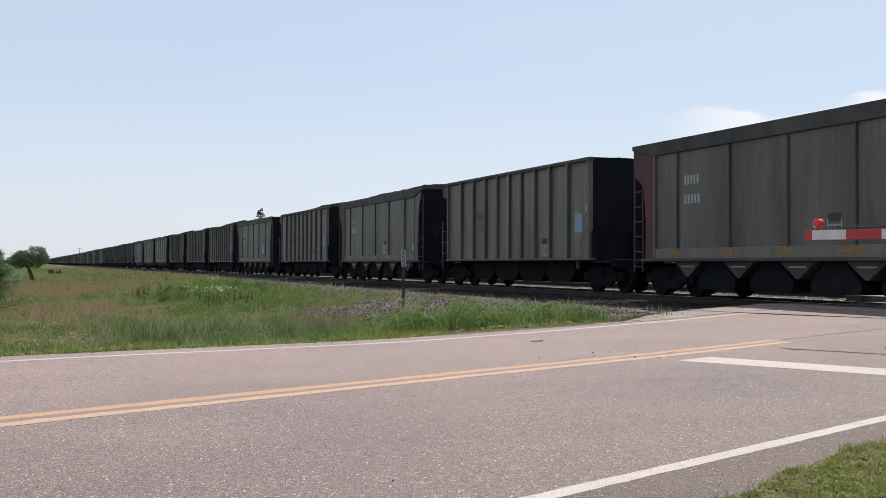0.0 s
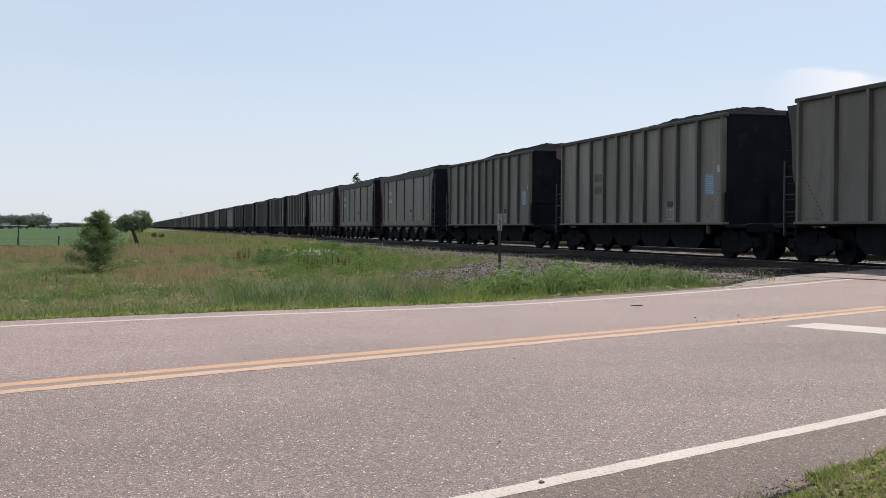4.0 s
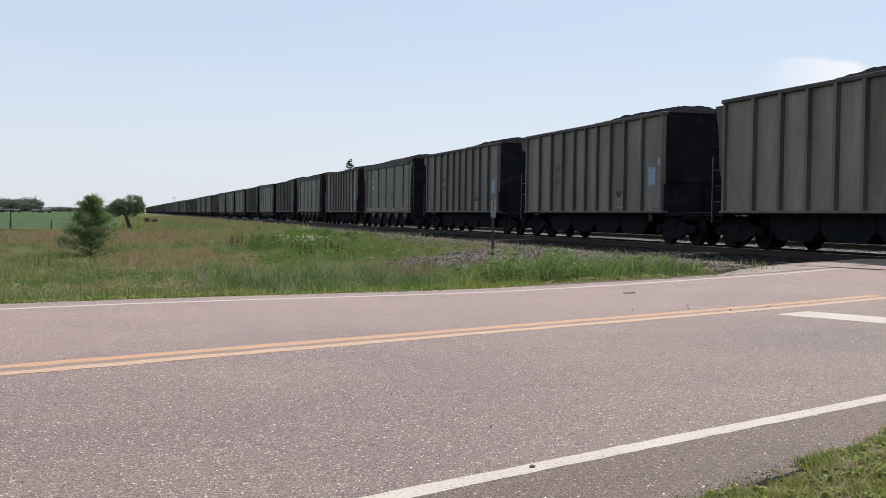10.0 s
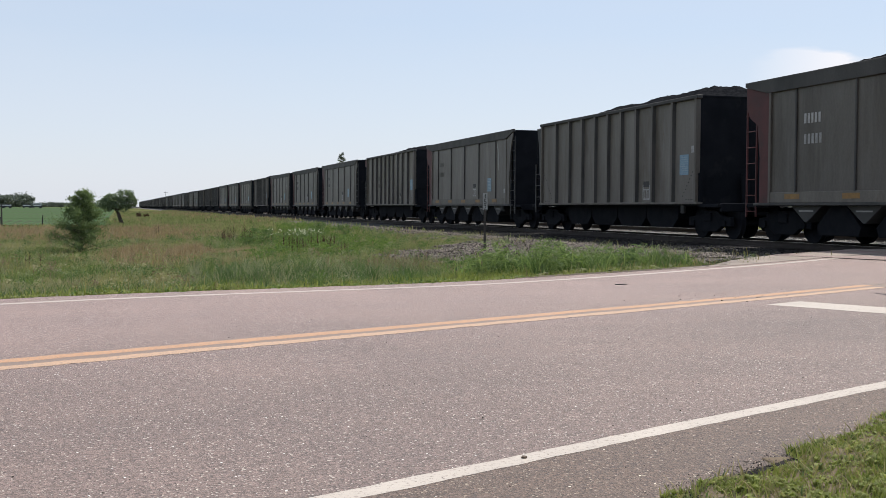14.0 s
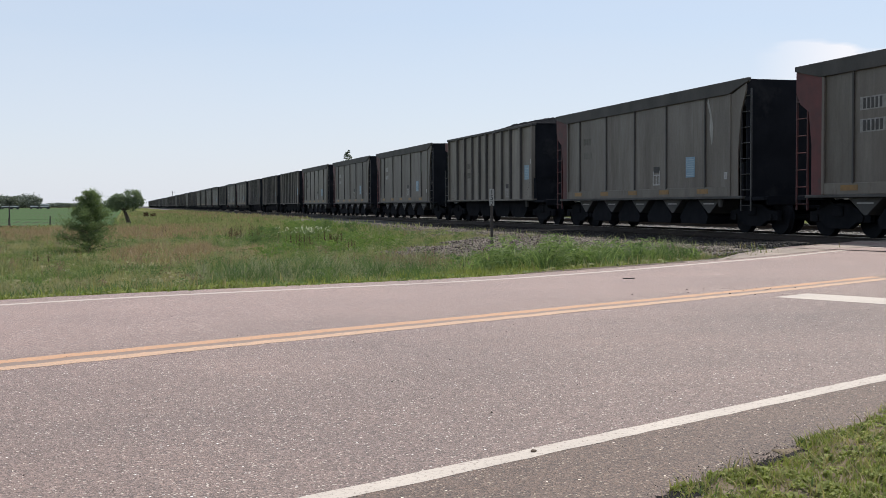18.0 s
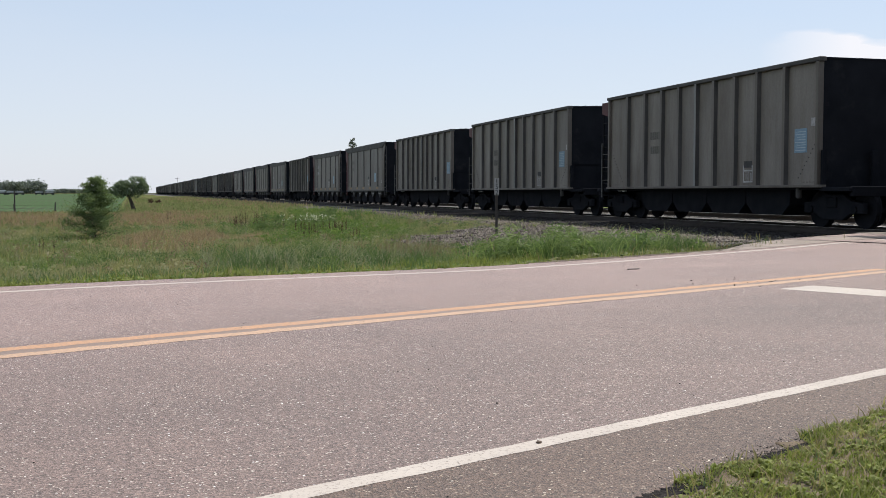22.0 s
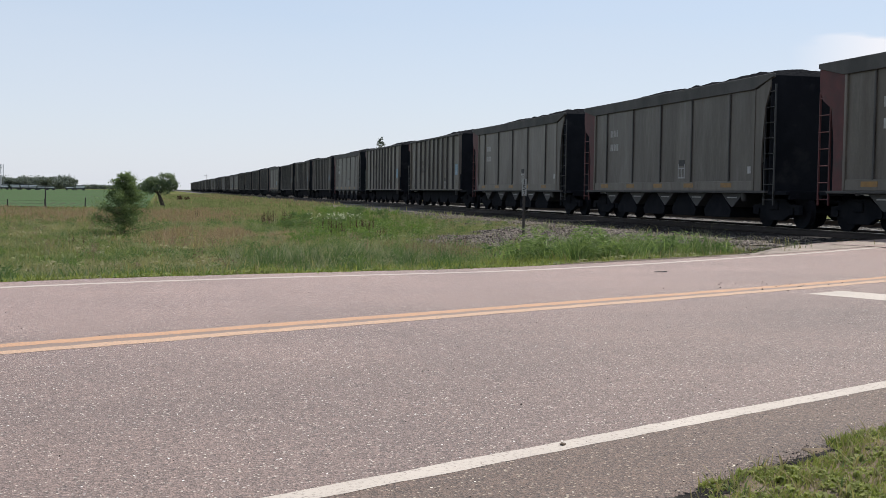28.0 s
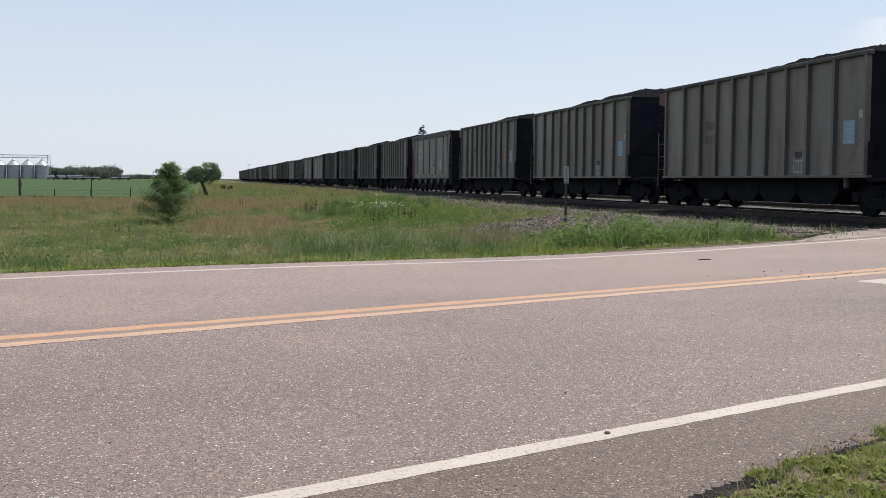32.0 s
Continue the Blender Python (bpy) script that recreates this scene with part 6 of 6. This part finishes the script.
# ---- trees, bushes and weeds that stand out ----
def limbs(sh, r, base, top, radius, count, reach, up, low=0.18):
    """A tapered stem with limbs; returns the limb ends."""
    base, top = Vector(base), Vector(top)
    pts = [base.lerp(top, t) + Vector((r.uniform(-1, 1), r.uniform(-1, 1), 0)) * 0.03 * (top - base).length * (0 < t < 1) for t in np.linspace(0, 1, 6)]
    for i in range(5):
        sh.tube(pts[i], pts[i + 1], radius * (1 - i * 0.18), radius * (1 - (i + 1) * 0.18), 7)
    ends = []
    for k in range(count):
        t = r.uniform(low, 0.97)
        p = base.lerp(top, t)
        a = k * 2.4 + r.uniform(-0.5, 0.5)
        ln = reach(t) * r.uniform(0.6, 1.05)
        q = p + Vector((math.cos(a) * ln, math.sin(a) * ln, up * ln * r.uniform(0.4, 1.3)))
        mid = p.lerp(q, 0.5) + Vector((0, 0, 0.06 * ln))
        sh.tube(p, mid, radius * 0.38 * (1 - t * 0.6), radius * 0.25 * (1 - t * 0.6), 5)
        sh.tube(mid, q, radius * 0.25 * (1 - t * 0.6), radius * 0.08, 5)
        ends += [p.lerp(q, 0.45), mid.lerp(q, 0.6), q]
    return ends


def foliage(r, ends, per, spread, size, squash=0.8):
    """Small folded leaves gathered round the limb ends."""
    V, T = [], []
    for e in ends:
        sp = spread * r.uniform(0.6, 1.3)
        for k in range(per):
            o = r.normal(0, 1, 3) * sp * 0.55
            c = np.array(e) + o * (1, 1, squash)
            a, b = r.normal(0, 1, 3), r.normal(0, 1, 3)
            a /= np.linalg.norm(a)
            b -= a * (a @ b)
            b /= np.linalg.norm(b)
            s = size * r.uniform(0.6, 1.4)
            n = len(V)
            V += [c - a * s, c + b * s * 0.45, c + a * s, c - b * s * 0.45]
            T += [(n, n + 1, n + 2), (n, n + 2, n + 3)]
    return np.array(V), np.array(T)


def woody(name, label, x, y, height, radius, count, reach, up, per, spread, size, leaf, seed, start=0.0, lean=(0, 0), category="tree", group="", squash=0.8):
    r = np.random.default_rng(seed)
    z = float(ground_height(np.array([x]), np.array([y]))[0])
    tree = tagged(new(name), label, category, group)
    tree.location = (x, y, z)
    sh = Shape()
    fork = Vector((lean[0], lean[1], height * start))
    if start:
        sh.tube((0, 0, -0.1), fork * 0.55 + Vector((0.03, 0, 0)), radius * 1.15, radius, 8).tube(fork * 0.55 + Vector((0.03, 0, 0)), fork, radius, radius * 0.85, 8)
    ends = limbs(sh, r, fork if start else (0, 0, -0.1), fork + Vector((lean[0] * 0.3, 0, height * (1 - start) * 0.96)), radius * (0.75 if start else 1), count, reach, up, 0.04 if start else 0.07)
    part("trunk", sh.mesh("trunk", BARK), tree, "brown branching trunk")
    V, T = foliage(r, ends, per, spread, size, squash)
    part("crown", fast_mesh("crown", V, T, leaf), tree, "loose leafy crown")
    return tree


def sapling(x, y, h, seed):
    """A young tree: one stem, ascending limbs of uneven length, leaves in tufts along them."""
    r = np.random.default_rng(seed)
    z = float(ground_height(np.array([x]), np.array([y]))[0])
    tree = tagged(new("sapling"), "young bushy green tree in the meadow", "tree")
    tree.location = (x, y, z)
    sh, V, T, count = Shape(), [], [], 0
    stem = [Vector((0.03 * math.sin(k * 1.3) + 0.012 * k, 0.02 * math.cos(k * 1.7), h * k / 10 - 0.08)) for k in range(11)]
    for k in range(10):
        sh.tube(stem[k], stem[k + 1], 0.034 * (1 - k / 11), 0.034 * (1 - (k + 1) / 11), 7)
    for k in range(60):
        f = 0.05 + 0.91 * ((k + r.uniform(0, 1)) / 60)
        p = stem[int(f * 10)].lerp(stem[min(10, int(f * 10) + 1)], f * 10 % 1)
        a = k * 2.4 + r.uniform(-0.5, 0.5)
        ln = (0.1 + 0.92 * (1 - f) ** 0.85) * r.choice((0.45, 0.7, 0.9, 1.0, 1.1))
        q = p + Vector((math.cos(a) * ln, math.sin(a) * ln, ln * r.uniform(0.2, 0.85)))
        sh.tube(p, q, 0.011, 0.003, 5)
        spots = [p.lerp(q, g) for g in (0.35, 0.55, 0.72, 0.86, 1.0)]
        v, t = foliage(r, spots, 62, 0.07 + 0.14 * ln, 0.025, 0.8)
        V.append(v)
        T.append(t + count)
        count += len(v)
    v, t = foliage(r, [stem[10], stem[9], stem[9].lerp(stem[10], 0.5)], 40, 0.07, 0.025, 1.2)
    part("trunk", sh.mesh("trunk", BARK), tree, "brown branching trunk")
    part("crown", fast_mesh("crown", np.concatenate(V + [v]), np.concatenate(T + [t + count]), LEAF), tree, "tufted leafy crown")


sapling(-1.02, 34.6, 1.9, 4)


def lobed_tree(x, y, seed):
    """A field tree: a trunk that leans over, and a crown of several dense lobes."""
    r = np.random.default_rng(seed)
    z = float(ground_height(np.array([x]), np.array([y]))[0])
    tree = tagged(new("round_tree"), "small broad-crowned tree on a leaning dark trunk", "tree")
    tree.location = (x, y, z)
    sh = Shape().tube((0.42, 0, -0.15), (0.2, 0, 0.5), 0.17, 0.14, 8).tube((0.2, 0, 0.5), (0.0, 0, 1.1), 0.14, 0.11, 8)
    V, T, count = [], [], 0
    for cx, cz, rx, rz in ((-0.85, 1.55, 0.6, 0.5), (-0.3, 1.65, 0.8, 0.6), (0.45, 1.65, 0.85, 0.62), (0.6, 2.15, 0.65, 0.52), (-0.4, 2.0, 0.6, 0.4), (0.95, 1.75, 0.48, 0.5)):
        sh.tube((0.0, 0, 1.05), (cx, 0, cz), 0.07, 0.02, 6)
        u = r.normal(0, 1, (46, 3))
        u *= (r.uniform(0.25, 1, (46, 1)) ** 0.4) / np.linalg.norm(u, axis=1, keepdims=True)
        v, t = foliage(r, [Vector((cx + a * rx, b * rx, cz + c * rz)) for a, b, c in u], 34, 0.2, 0.062, 0.8)
        V.append(v)
        T.append(t + count)
        count += len(v)
    part("trunk", sh.mesh("trunk", BARK), tree, "dark leaning trunk")
    part("crown", fast_mesh("crown", np.concatenate(V), np.concatenate(T), LEAF_HAZED), tree, "dense uneven crown")


lobed_tree(0.02, 91, 9)
for k, (wx, wy, hh) in enumerate(((2.5, 140, 0.42), (3.5, 146, 0.36))):
    woody("scrub_bush", "low dark scrub beside the track", wx, wy, hh, 0.03, 10, lambda t: 0.32, 0.4, 30, 0.16, 0.05, DOCK, 60 + k, category="bush", group="scrub by the track")


def conifer(x, y, h, seed):
    r = np.random.default_rng(seed)
    z = float(ground_height(np.array([x]), np.array([y]))[0])
    t = tagged(new("conifer"), "tall ragged conifer rising behind the train", "tree")
    t.location = (x, y, z)
    sh = Shape()
    sh.tube((0, 0, -0.2), (0, 0, h * 0.96), 0.25, 0.04, 8)
    V, T = [], []
    for k in range(130):
        f = r.uniform(0.08, 0.97)
        zz, ln, a = h * f, (1 - f) * h * 0.3 + 0.22, k * 2.4 + r.uniform(-0.4, 0.4)
        e = Vector((math.cos(a) * ln, math.sin(a) * ln, zz + ln * 0.35))
        sh.tube((0, 0, zz), e, 0.04, 0.01, 4)
        v, tt = foliage(r, [Vector((0, 0, zz)).lerp(e, q) for q in (0.35, 0.6, 0.8, 1.0)], 8, 0.24, 0.17, 0.7)
        T.append(tt + sum(len(q) for q in V))
        V.append(v)
    part("trunk", sh.mesh("trunk", BARK), t, "straight trunk")
    part("crown", fast_mesh("crown", np.concatenate(V), np.concatenate(T), NEEDLE), t, "sparse dark needles")


conifer(60.0, 310.0, 16.9, 12)


def dock(x, y, h, seed, count):
    """A clump of dark seeding dock stalks."""
    r = np.random.default_rng(seed)
    z = float(ground_height(np.array([x]), np.array([y]))[0])
    V, T = [], []
    for k in range(count):
        bx, by = r.normal(0, 0.16), r.normal(0, 0.1)
        hh = h * r.uniform(0.6, 1.1)
        for s in range(44):
            f = s / 44
            c = np.array([bx + f * r.normal(0, 0.012), by + f * r.normal(0, 0.012), hh * f])
            w = 0.006 if f < 0.4 else 0.028 * (1.3 - f)
            a = r.uniform(0, 6.28)
            d = np.array([math.cos(a) * w, math.sin(a) * w, 0])
            n = len(V)
            V += [c - d, c + d, c + np.array([d[1], -d[0], hh / 30])]
            T += [(n, n + 1, n + 2)]
    ob = tagged(new("dock_plant", fast_mesh("dock_plant", np.array(V), np.array(T), DOCK)), "dark brown seeding dock stalks in the grass", "weed", "dock plants", "stuff")
    ob.location = (x, y, z)


rd = np.random.default_rng(77)
for k in range(9):
    dock(5.75 + rd.uniform(-0.9, 0.7), 35.0 + rd.uniform(-0.7, 0.9), rd.uniform(0.45, 0.7), 200 + k, 7)
for k in range(7):
    dock(4.3 + rd.uniform(-0.6, 0.5), 42.5 + rd.uniform(-1, 1), rd.uniform(0.5, 0.75), 220 + k, 6)
for k in range(9):
    dock(rd.uniform(-3, 8), rd.uniform(26, 55), rd.uniform(0.3, 0.55), 240 + k, 3)


def flower_clump(x, y, w, seed):
    r = np.random.default_rng(seed)
    z = float(ground_height(np.array([x]), np.array([y]))[0])
    V, T = foliage(r, [Vector((r.normal(0, w), r.normal(0, w * 0.6), r.uniform(0.15, 0.5))) for k in range(46)], 26, 0.09, 0.035)
    plant = tagged(new("flowering_weed"), "bushy weed with small white flowers", "weed", "flowering weeds")
    plant.location = (x, y, z)
    part("leaves", fast_mesh("leaves", V, T, LEAF), plant, "grey-green leaves")
    V, T = foliage(r, [Vector((r.normal(0, w), r.normal(0, w * 0.6), r.uniform(0.42, 0.62))) for k in range(34)], 7, 0.05, 0.022)
    part("blossoms", fast_mesh("blossoms", V, T, BLOSSOM), plant, "small white flower heads")


flower_clump(5.9, 39.6, 0.42, 301)
flower_clump(6.6, 41.2, 0.3, 302)
for k, (bx, by) in enumerate(((4.4, 39.5), (5.1, 41.0), (8.1, 47.5), (9.1, 52.0), (8.8, 45.0))):
    woody("leafy_weed", "leafy green weed standing in the meadow", bx, by, 0.5, 0.012, 12, lambda t: 0.3, 0.5, 18, 0.14, 0.035, DEEP, 320 + k, category="weed", group="leafy weeds")


# ---- fence at the meadow's end ----
def fence_post(x, y, h, w, seed, label, top=None):
    r = random.Random(seed)
    z = float(ground_height(np.array([x]), np.array([y]))[0])
    p = tagged(new("fence_post"), label, "fence post", "field fence posts")
    p.matrix_basis = pose(x, y, z, r.uniform(-2, 2), r.uniform(-2, 2), r.uniform(0, 90))
    part("stake", Shape().tube((0, 0, -0.3), (0, 0, h), w, w * 0.85, 7).mesh("stake", POST, 0.008), p)
    if top:
        part("insulator", Shape().box((0.02, -0.06, h * 0.6), (0.2, 0.06, h * 0.85)).mesh("insulator", POST, 0.02), p, "dark bracket on the post")
    return p


fence_post(-11.74, 78.8, 1.32, 0.1, 1, "thick dark corner post of the field fence", True)
fence_post(-7.5, 82.0, 1.5, 0.055, 3, "tall thin dark fence post")
for k, (fx, fy, fh) in enumerate(((-13.0, 78.2, 0.62), (-9.55, 78.7, 0.62), (-7.35, 80.0, 0.66), (-4.85, 81.0, 0.78), (-15.6, 78.0, 0.6), (-18.4, 77.6, 0.6))):
    fence_post(fx, fy, fh, 0.05, 20 + k, "short dark fence post at the field edge")
wires = Shape()
for h in (0.35, 0.55):
    pts = [(-24, 77, h - 0.5), (-11.7, 78.8, h - 0.5), (-4.8, 81, h - 0.5), (-0.5, 82, h - 0.5)]
    for p, q in zip(pts, pts[1:]):
        wires.tube(p, q, 0.005, n=4)
tagged(new("fence_wire", wires.mesh("fence_wire", POST)), "thin wire strung along the field fence", "wire")

# ---- the far farm: grain bins, trailers, trees and poles ----
BIN_R, BIN_H = 5.95, 12.4


def grain_bin(x, y):
    b = tagged(new("grain_bin"), "corrugated galvanised grain bin with conical roof", "grain bin", "row of grain bins")
    b.location = (x, y, -0.5)
    sh = Shape()
    rows = 14
    n = 28
    ring = [[(BIN_R * (1 + 0.006 * (k % 2)) * math.cos(6.2832 * i / n), BIN_R * (1 + 0.006 * (k % 2)) * math.sin(6.2832 * i / n), BIN_H * k / rows) for i in range(n)] for k in range(rows + 1)]
    for a, c in zip(ring, ring[1:]):
        sh.put(a + c, [(i, (i + 1) % n, n + (i + 1) % n, n + i) for i in range(n)])
    part("wall", sh.mesh("wall", GALV), b, "corrugated steel wall")
    part("roof", Shape().tube((0, 0, BIN_H), (0, 0, BIN_H + 5.0), BIN_R * 1.03, 0.7, 28).mesh("roof", ROOF), b, "bright conical roof")
    part("roof_cap", Shape().tube((0, 0, BIN_H + 5.0), (0, 0, BIN_H + 5.6), 0.7, 0.6, 10).mesh("roof_cap", GALV), b)


FARM = 1100.0
for k in range(6):
    a = radians(-7.47 - 0.632 * k)
    grain_bin(FARM * math.sin(a), FARM * math.cos(a))
cat = tagged(new("grain_conveyor"), "overhead steel conveyor bridge above the grain bins", "conveyor")
a0, a1 = radians(-7.15), radians(-11.4)
p0, p1 = Vector((FARM * math.sin(a0), FARM * math.cos(a0), 0)), Vector((FARM * math.sin(a1), FARM * math.cos(a1), 0))
for zz in (18.6, 21.0):
    part("chord", Shape().tube(p0 + Vector((0, 0, zz)), p1 + Vector((0, 0, zz)), 0.3, n=5).mesh("chord", GALV), cat)
for i in range(20):
    q0, q1 = p0.lerp(p1, i / 20), p0.lerp(p1, (i + 1) / 20)
    part("brace", Shape().tube(q0 + Vector((0, 0, 18.6 if i % 2 else 21.0)), q1 + Vector((0, 0, 21.0 if i % 2 else 18.6)), 0.16, n=4).mesh("brace", GALV), cat)
leg = Shape()
for dx in (-1.2, 1.2):
    leg.tube(p0 + Vector((dx, 0, -0.5)), p0 + Vector((dx, 0, 21.6)), 0.22, n=5)
for i in range(8):
    leg.tube(p0 + Vector((-1.2 if i % 2 else 1.2, 0, i * 2.6)), p0 + Vector((1.2 if i % 2 else -1.2, 0, i * 2.6 + 2.6)), 0.12, n=4)
part("tower", leg.mesh("tower", GALV), cat, "lattice tower")


def trailer(az, dist, length, seed):
    """A flat trailer stacked with pale sheets."""
    r = random.Random(seed)
    t = tagged(new("flatbed_trailer"), "dark flatbed trailer stacked with pale sheets far off", "trailer", "parked trailers")
    a = radians(az)
    t.matrix_basis = pose(dist * math.sin(a), dist * math.cos(a), -0.5, 0, 0, -az)
    part("bed", Shape().box((-length / 2, -1.2, 0.8), (length / 2, 1.2, 1.39)).mesh("bed", TRAILER_DARK, 0.03), t)
    z = 1.4
    for k in range(r.choice((2, 3, 4, 4))):
        h = 0.5 if k % 2 == 0 else 0.28
        part("sheet_load", Shape().box((-length / 2 * r.uniform(0.6, 0.99), -1.1, z), (length / 2 * r.uniform(0.6, 0.99), 1.1, z + h)).mesh("sheet_load", TRAILER_PALE if k % 2 == 0 else TRAILER_DARK, 0.02), t, "pale stacked sheets" if k % 2 == 0 else "dark cover")
        z += h + 0.004
    for sx in (-0.35, 0.3, 0.4):
        part("wheel", Shape().tube((sx * length, -1.2, 0.5), (sx * length, 1.2, 0.5), 0.5, n=12).mesh("wheel", TRAILER_DARK), t)


rt = random.Random(9)
for k in range(9):
    if k == 6:
        continue
    trailer(-7.05 + k * 0.42 + rt.uniform(-0.05, 0.05), 640 + rt.uniform(-25, 25), rt.uniform(3.8, 5.6), 400 + k)


def far_tree(az, dist, h, w, seed):
    r = np.random.default_rng(seed)
    a = radians(az)
    t = tagged(new("distant_tree"), "hazy green tree of the far windbreak", "tree", "distant windbreak")
    t.location = (dist * math.sin(a), dist * math.cos(a), -0.5)
    sh = Shape()
    ends = limbs(sh, r, (0, 0, -0.3), (0, 0, h * 0.8), 0.35, 12, lambda q: w * 0.5, 0.35)
    part("trunk", sh.mesh("trunk", BARK), t)
    V, T = foliage(r, ends + [Vector((r.normal(0, w * 0.28), r.normal(0, w * 0.28), h * r.uniform(0.12, 0.9))) for _ in range(40)], 34, w * 0.2, 0.85)
    part("crown", fast_mesh("crown", V, T, LEAF_FAR), t)


for k in range(15):
    far_tree(-7.0 + k * 0.205 + rt.uniform(-0.06, 0.06), 1180 + rt.uniform(-40, 40), rt.uniform(8.5, 12.5) * (1.0 if k < 13 else 1.1), rt.uniform(9, 13), 500 + k)
for k in range(9):
    far_tree(-3.4 + k * 0.4 + rt.uniform(-0.1, 0.1), 1700 + rt.uniform(-60, 60), rt.uniform(4, 6), rt.uniform(8, 13), 540 + k)


def pole(az, dist, h, seed):
    a = radians(az)
    p = tagged(new("utility_pole"), "thin wooden utility pole with crossarm far off", "utility pole", "utility poles")
    p.matrix_basis = pose(dist * math.sin(a), dist * math.cos(a), -0.5, 0, 0, -az)
    part("mast", Shape().tube((0, 0, -0.5), (0, 0, h), 0.16, 0.11, 7).mesh("mast", POST), p)
    part("crossarm", Shape().box((-1.2, -0.06, h - 0.75), (1.2, 0.06, h - 0.6)).mesh("crossarm", POST), p)
    for xx in (-1.05, -0.4, 0.4, 1.05):
        part("insulator", Shape().tube((xx, 0, h - 0.6), (xx, 0, h - 0.4), 0.06, n=6).mesh("insulator", GALV), p)


pole(2.31, 700, 10.5, 1)
pole(-4.12, 900, 9.5, 2)

# ---- a cloud bank low in the sky, far behind everything ----
cl = bpy.data.meshes.new("backdrop_cloud")
nseg, cv, cf = 24, [], []
for i in range(nseg + 1):
    a = radians(31.0 + 26.0 * i / nseg)
    for e in (1.5, 8.6):
        cv.append((4300 * math.sin(a), 4300 * math.cos(a), 4300 * math.tan(radians(e))))
for i in range(nseg):
    cf.append((2 * i, 2 * i + 2, 2 * i + 3, 2 * i + 1))
cl.from_pydata(cv, [], cf)
uv = cl.uv_layers.new(name="map")
for poly in cl.polygons:
    for li in poly.loop_indices:
        vi = cl.loops[li].vertex_index
        uv.data[li].uv = ((vi // 2) / nseg, vi % 2)
cl.materials.append(CLOUD)
tagged(new("backdrop_cloud", cl), "low white summer cloud bank", "cloud", kind="structure")


# ---- what moves: the whole train rolls by at an even speed, its wheels turning ----
def motions():
    # an even roll, with the camera's four late pictures, each a thirtieth of a second behind
    times = [(0.0, 0.0)]
    for t in (4.0, 11.0, 18.0, 30.0):
        times += [(t + k / 10, SPEED / FPS if k == 0 else 0.0) for k in range(-8, 9)]
    times.append((32.0, 0.0))
    for car, j in CARS:
        y = START + PITCH * (j - 23) - A_SIDE
        walk(car, [(t, pose(TRACK_X, y - SPEED * t + back, RAIL_TOP)) for t, back in times])
    spinning = [ob for ob in scene.objects if ob.name.split(".")[0] == "wheelset"]
    turn = math.degrees(SPEED / 0.457) / FPS
    walk(spinning[0], [(k / FPS, pose(0, 0, 0, (turn * k) % 360)) for k in range(32 * FPS + 1)])
    keys = spinning[0].animation_data
    for ob in spinning[1:]:
        ob.rotation_mode = "QUATERNION"
        own = ob.animation_data_create()
        own.action = keys.action
        own.action_slot = keys.action_slot


motions()
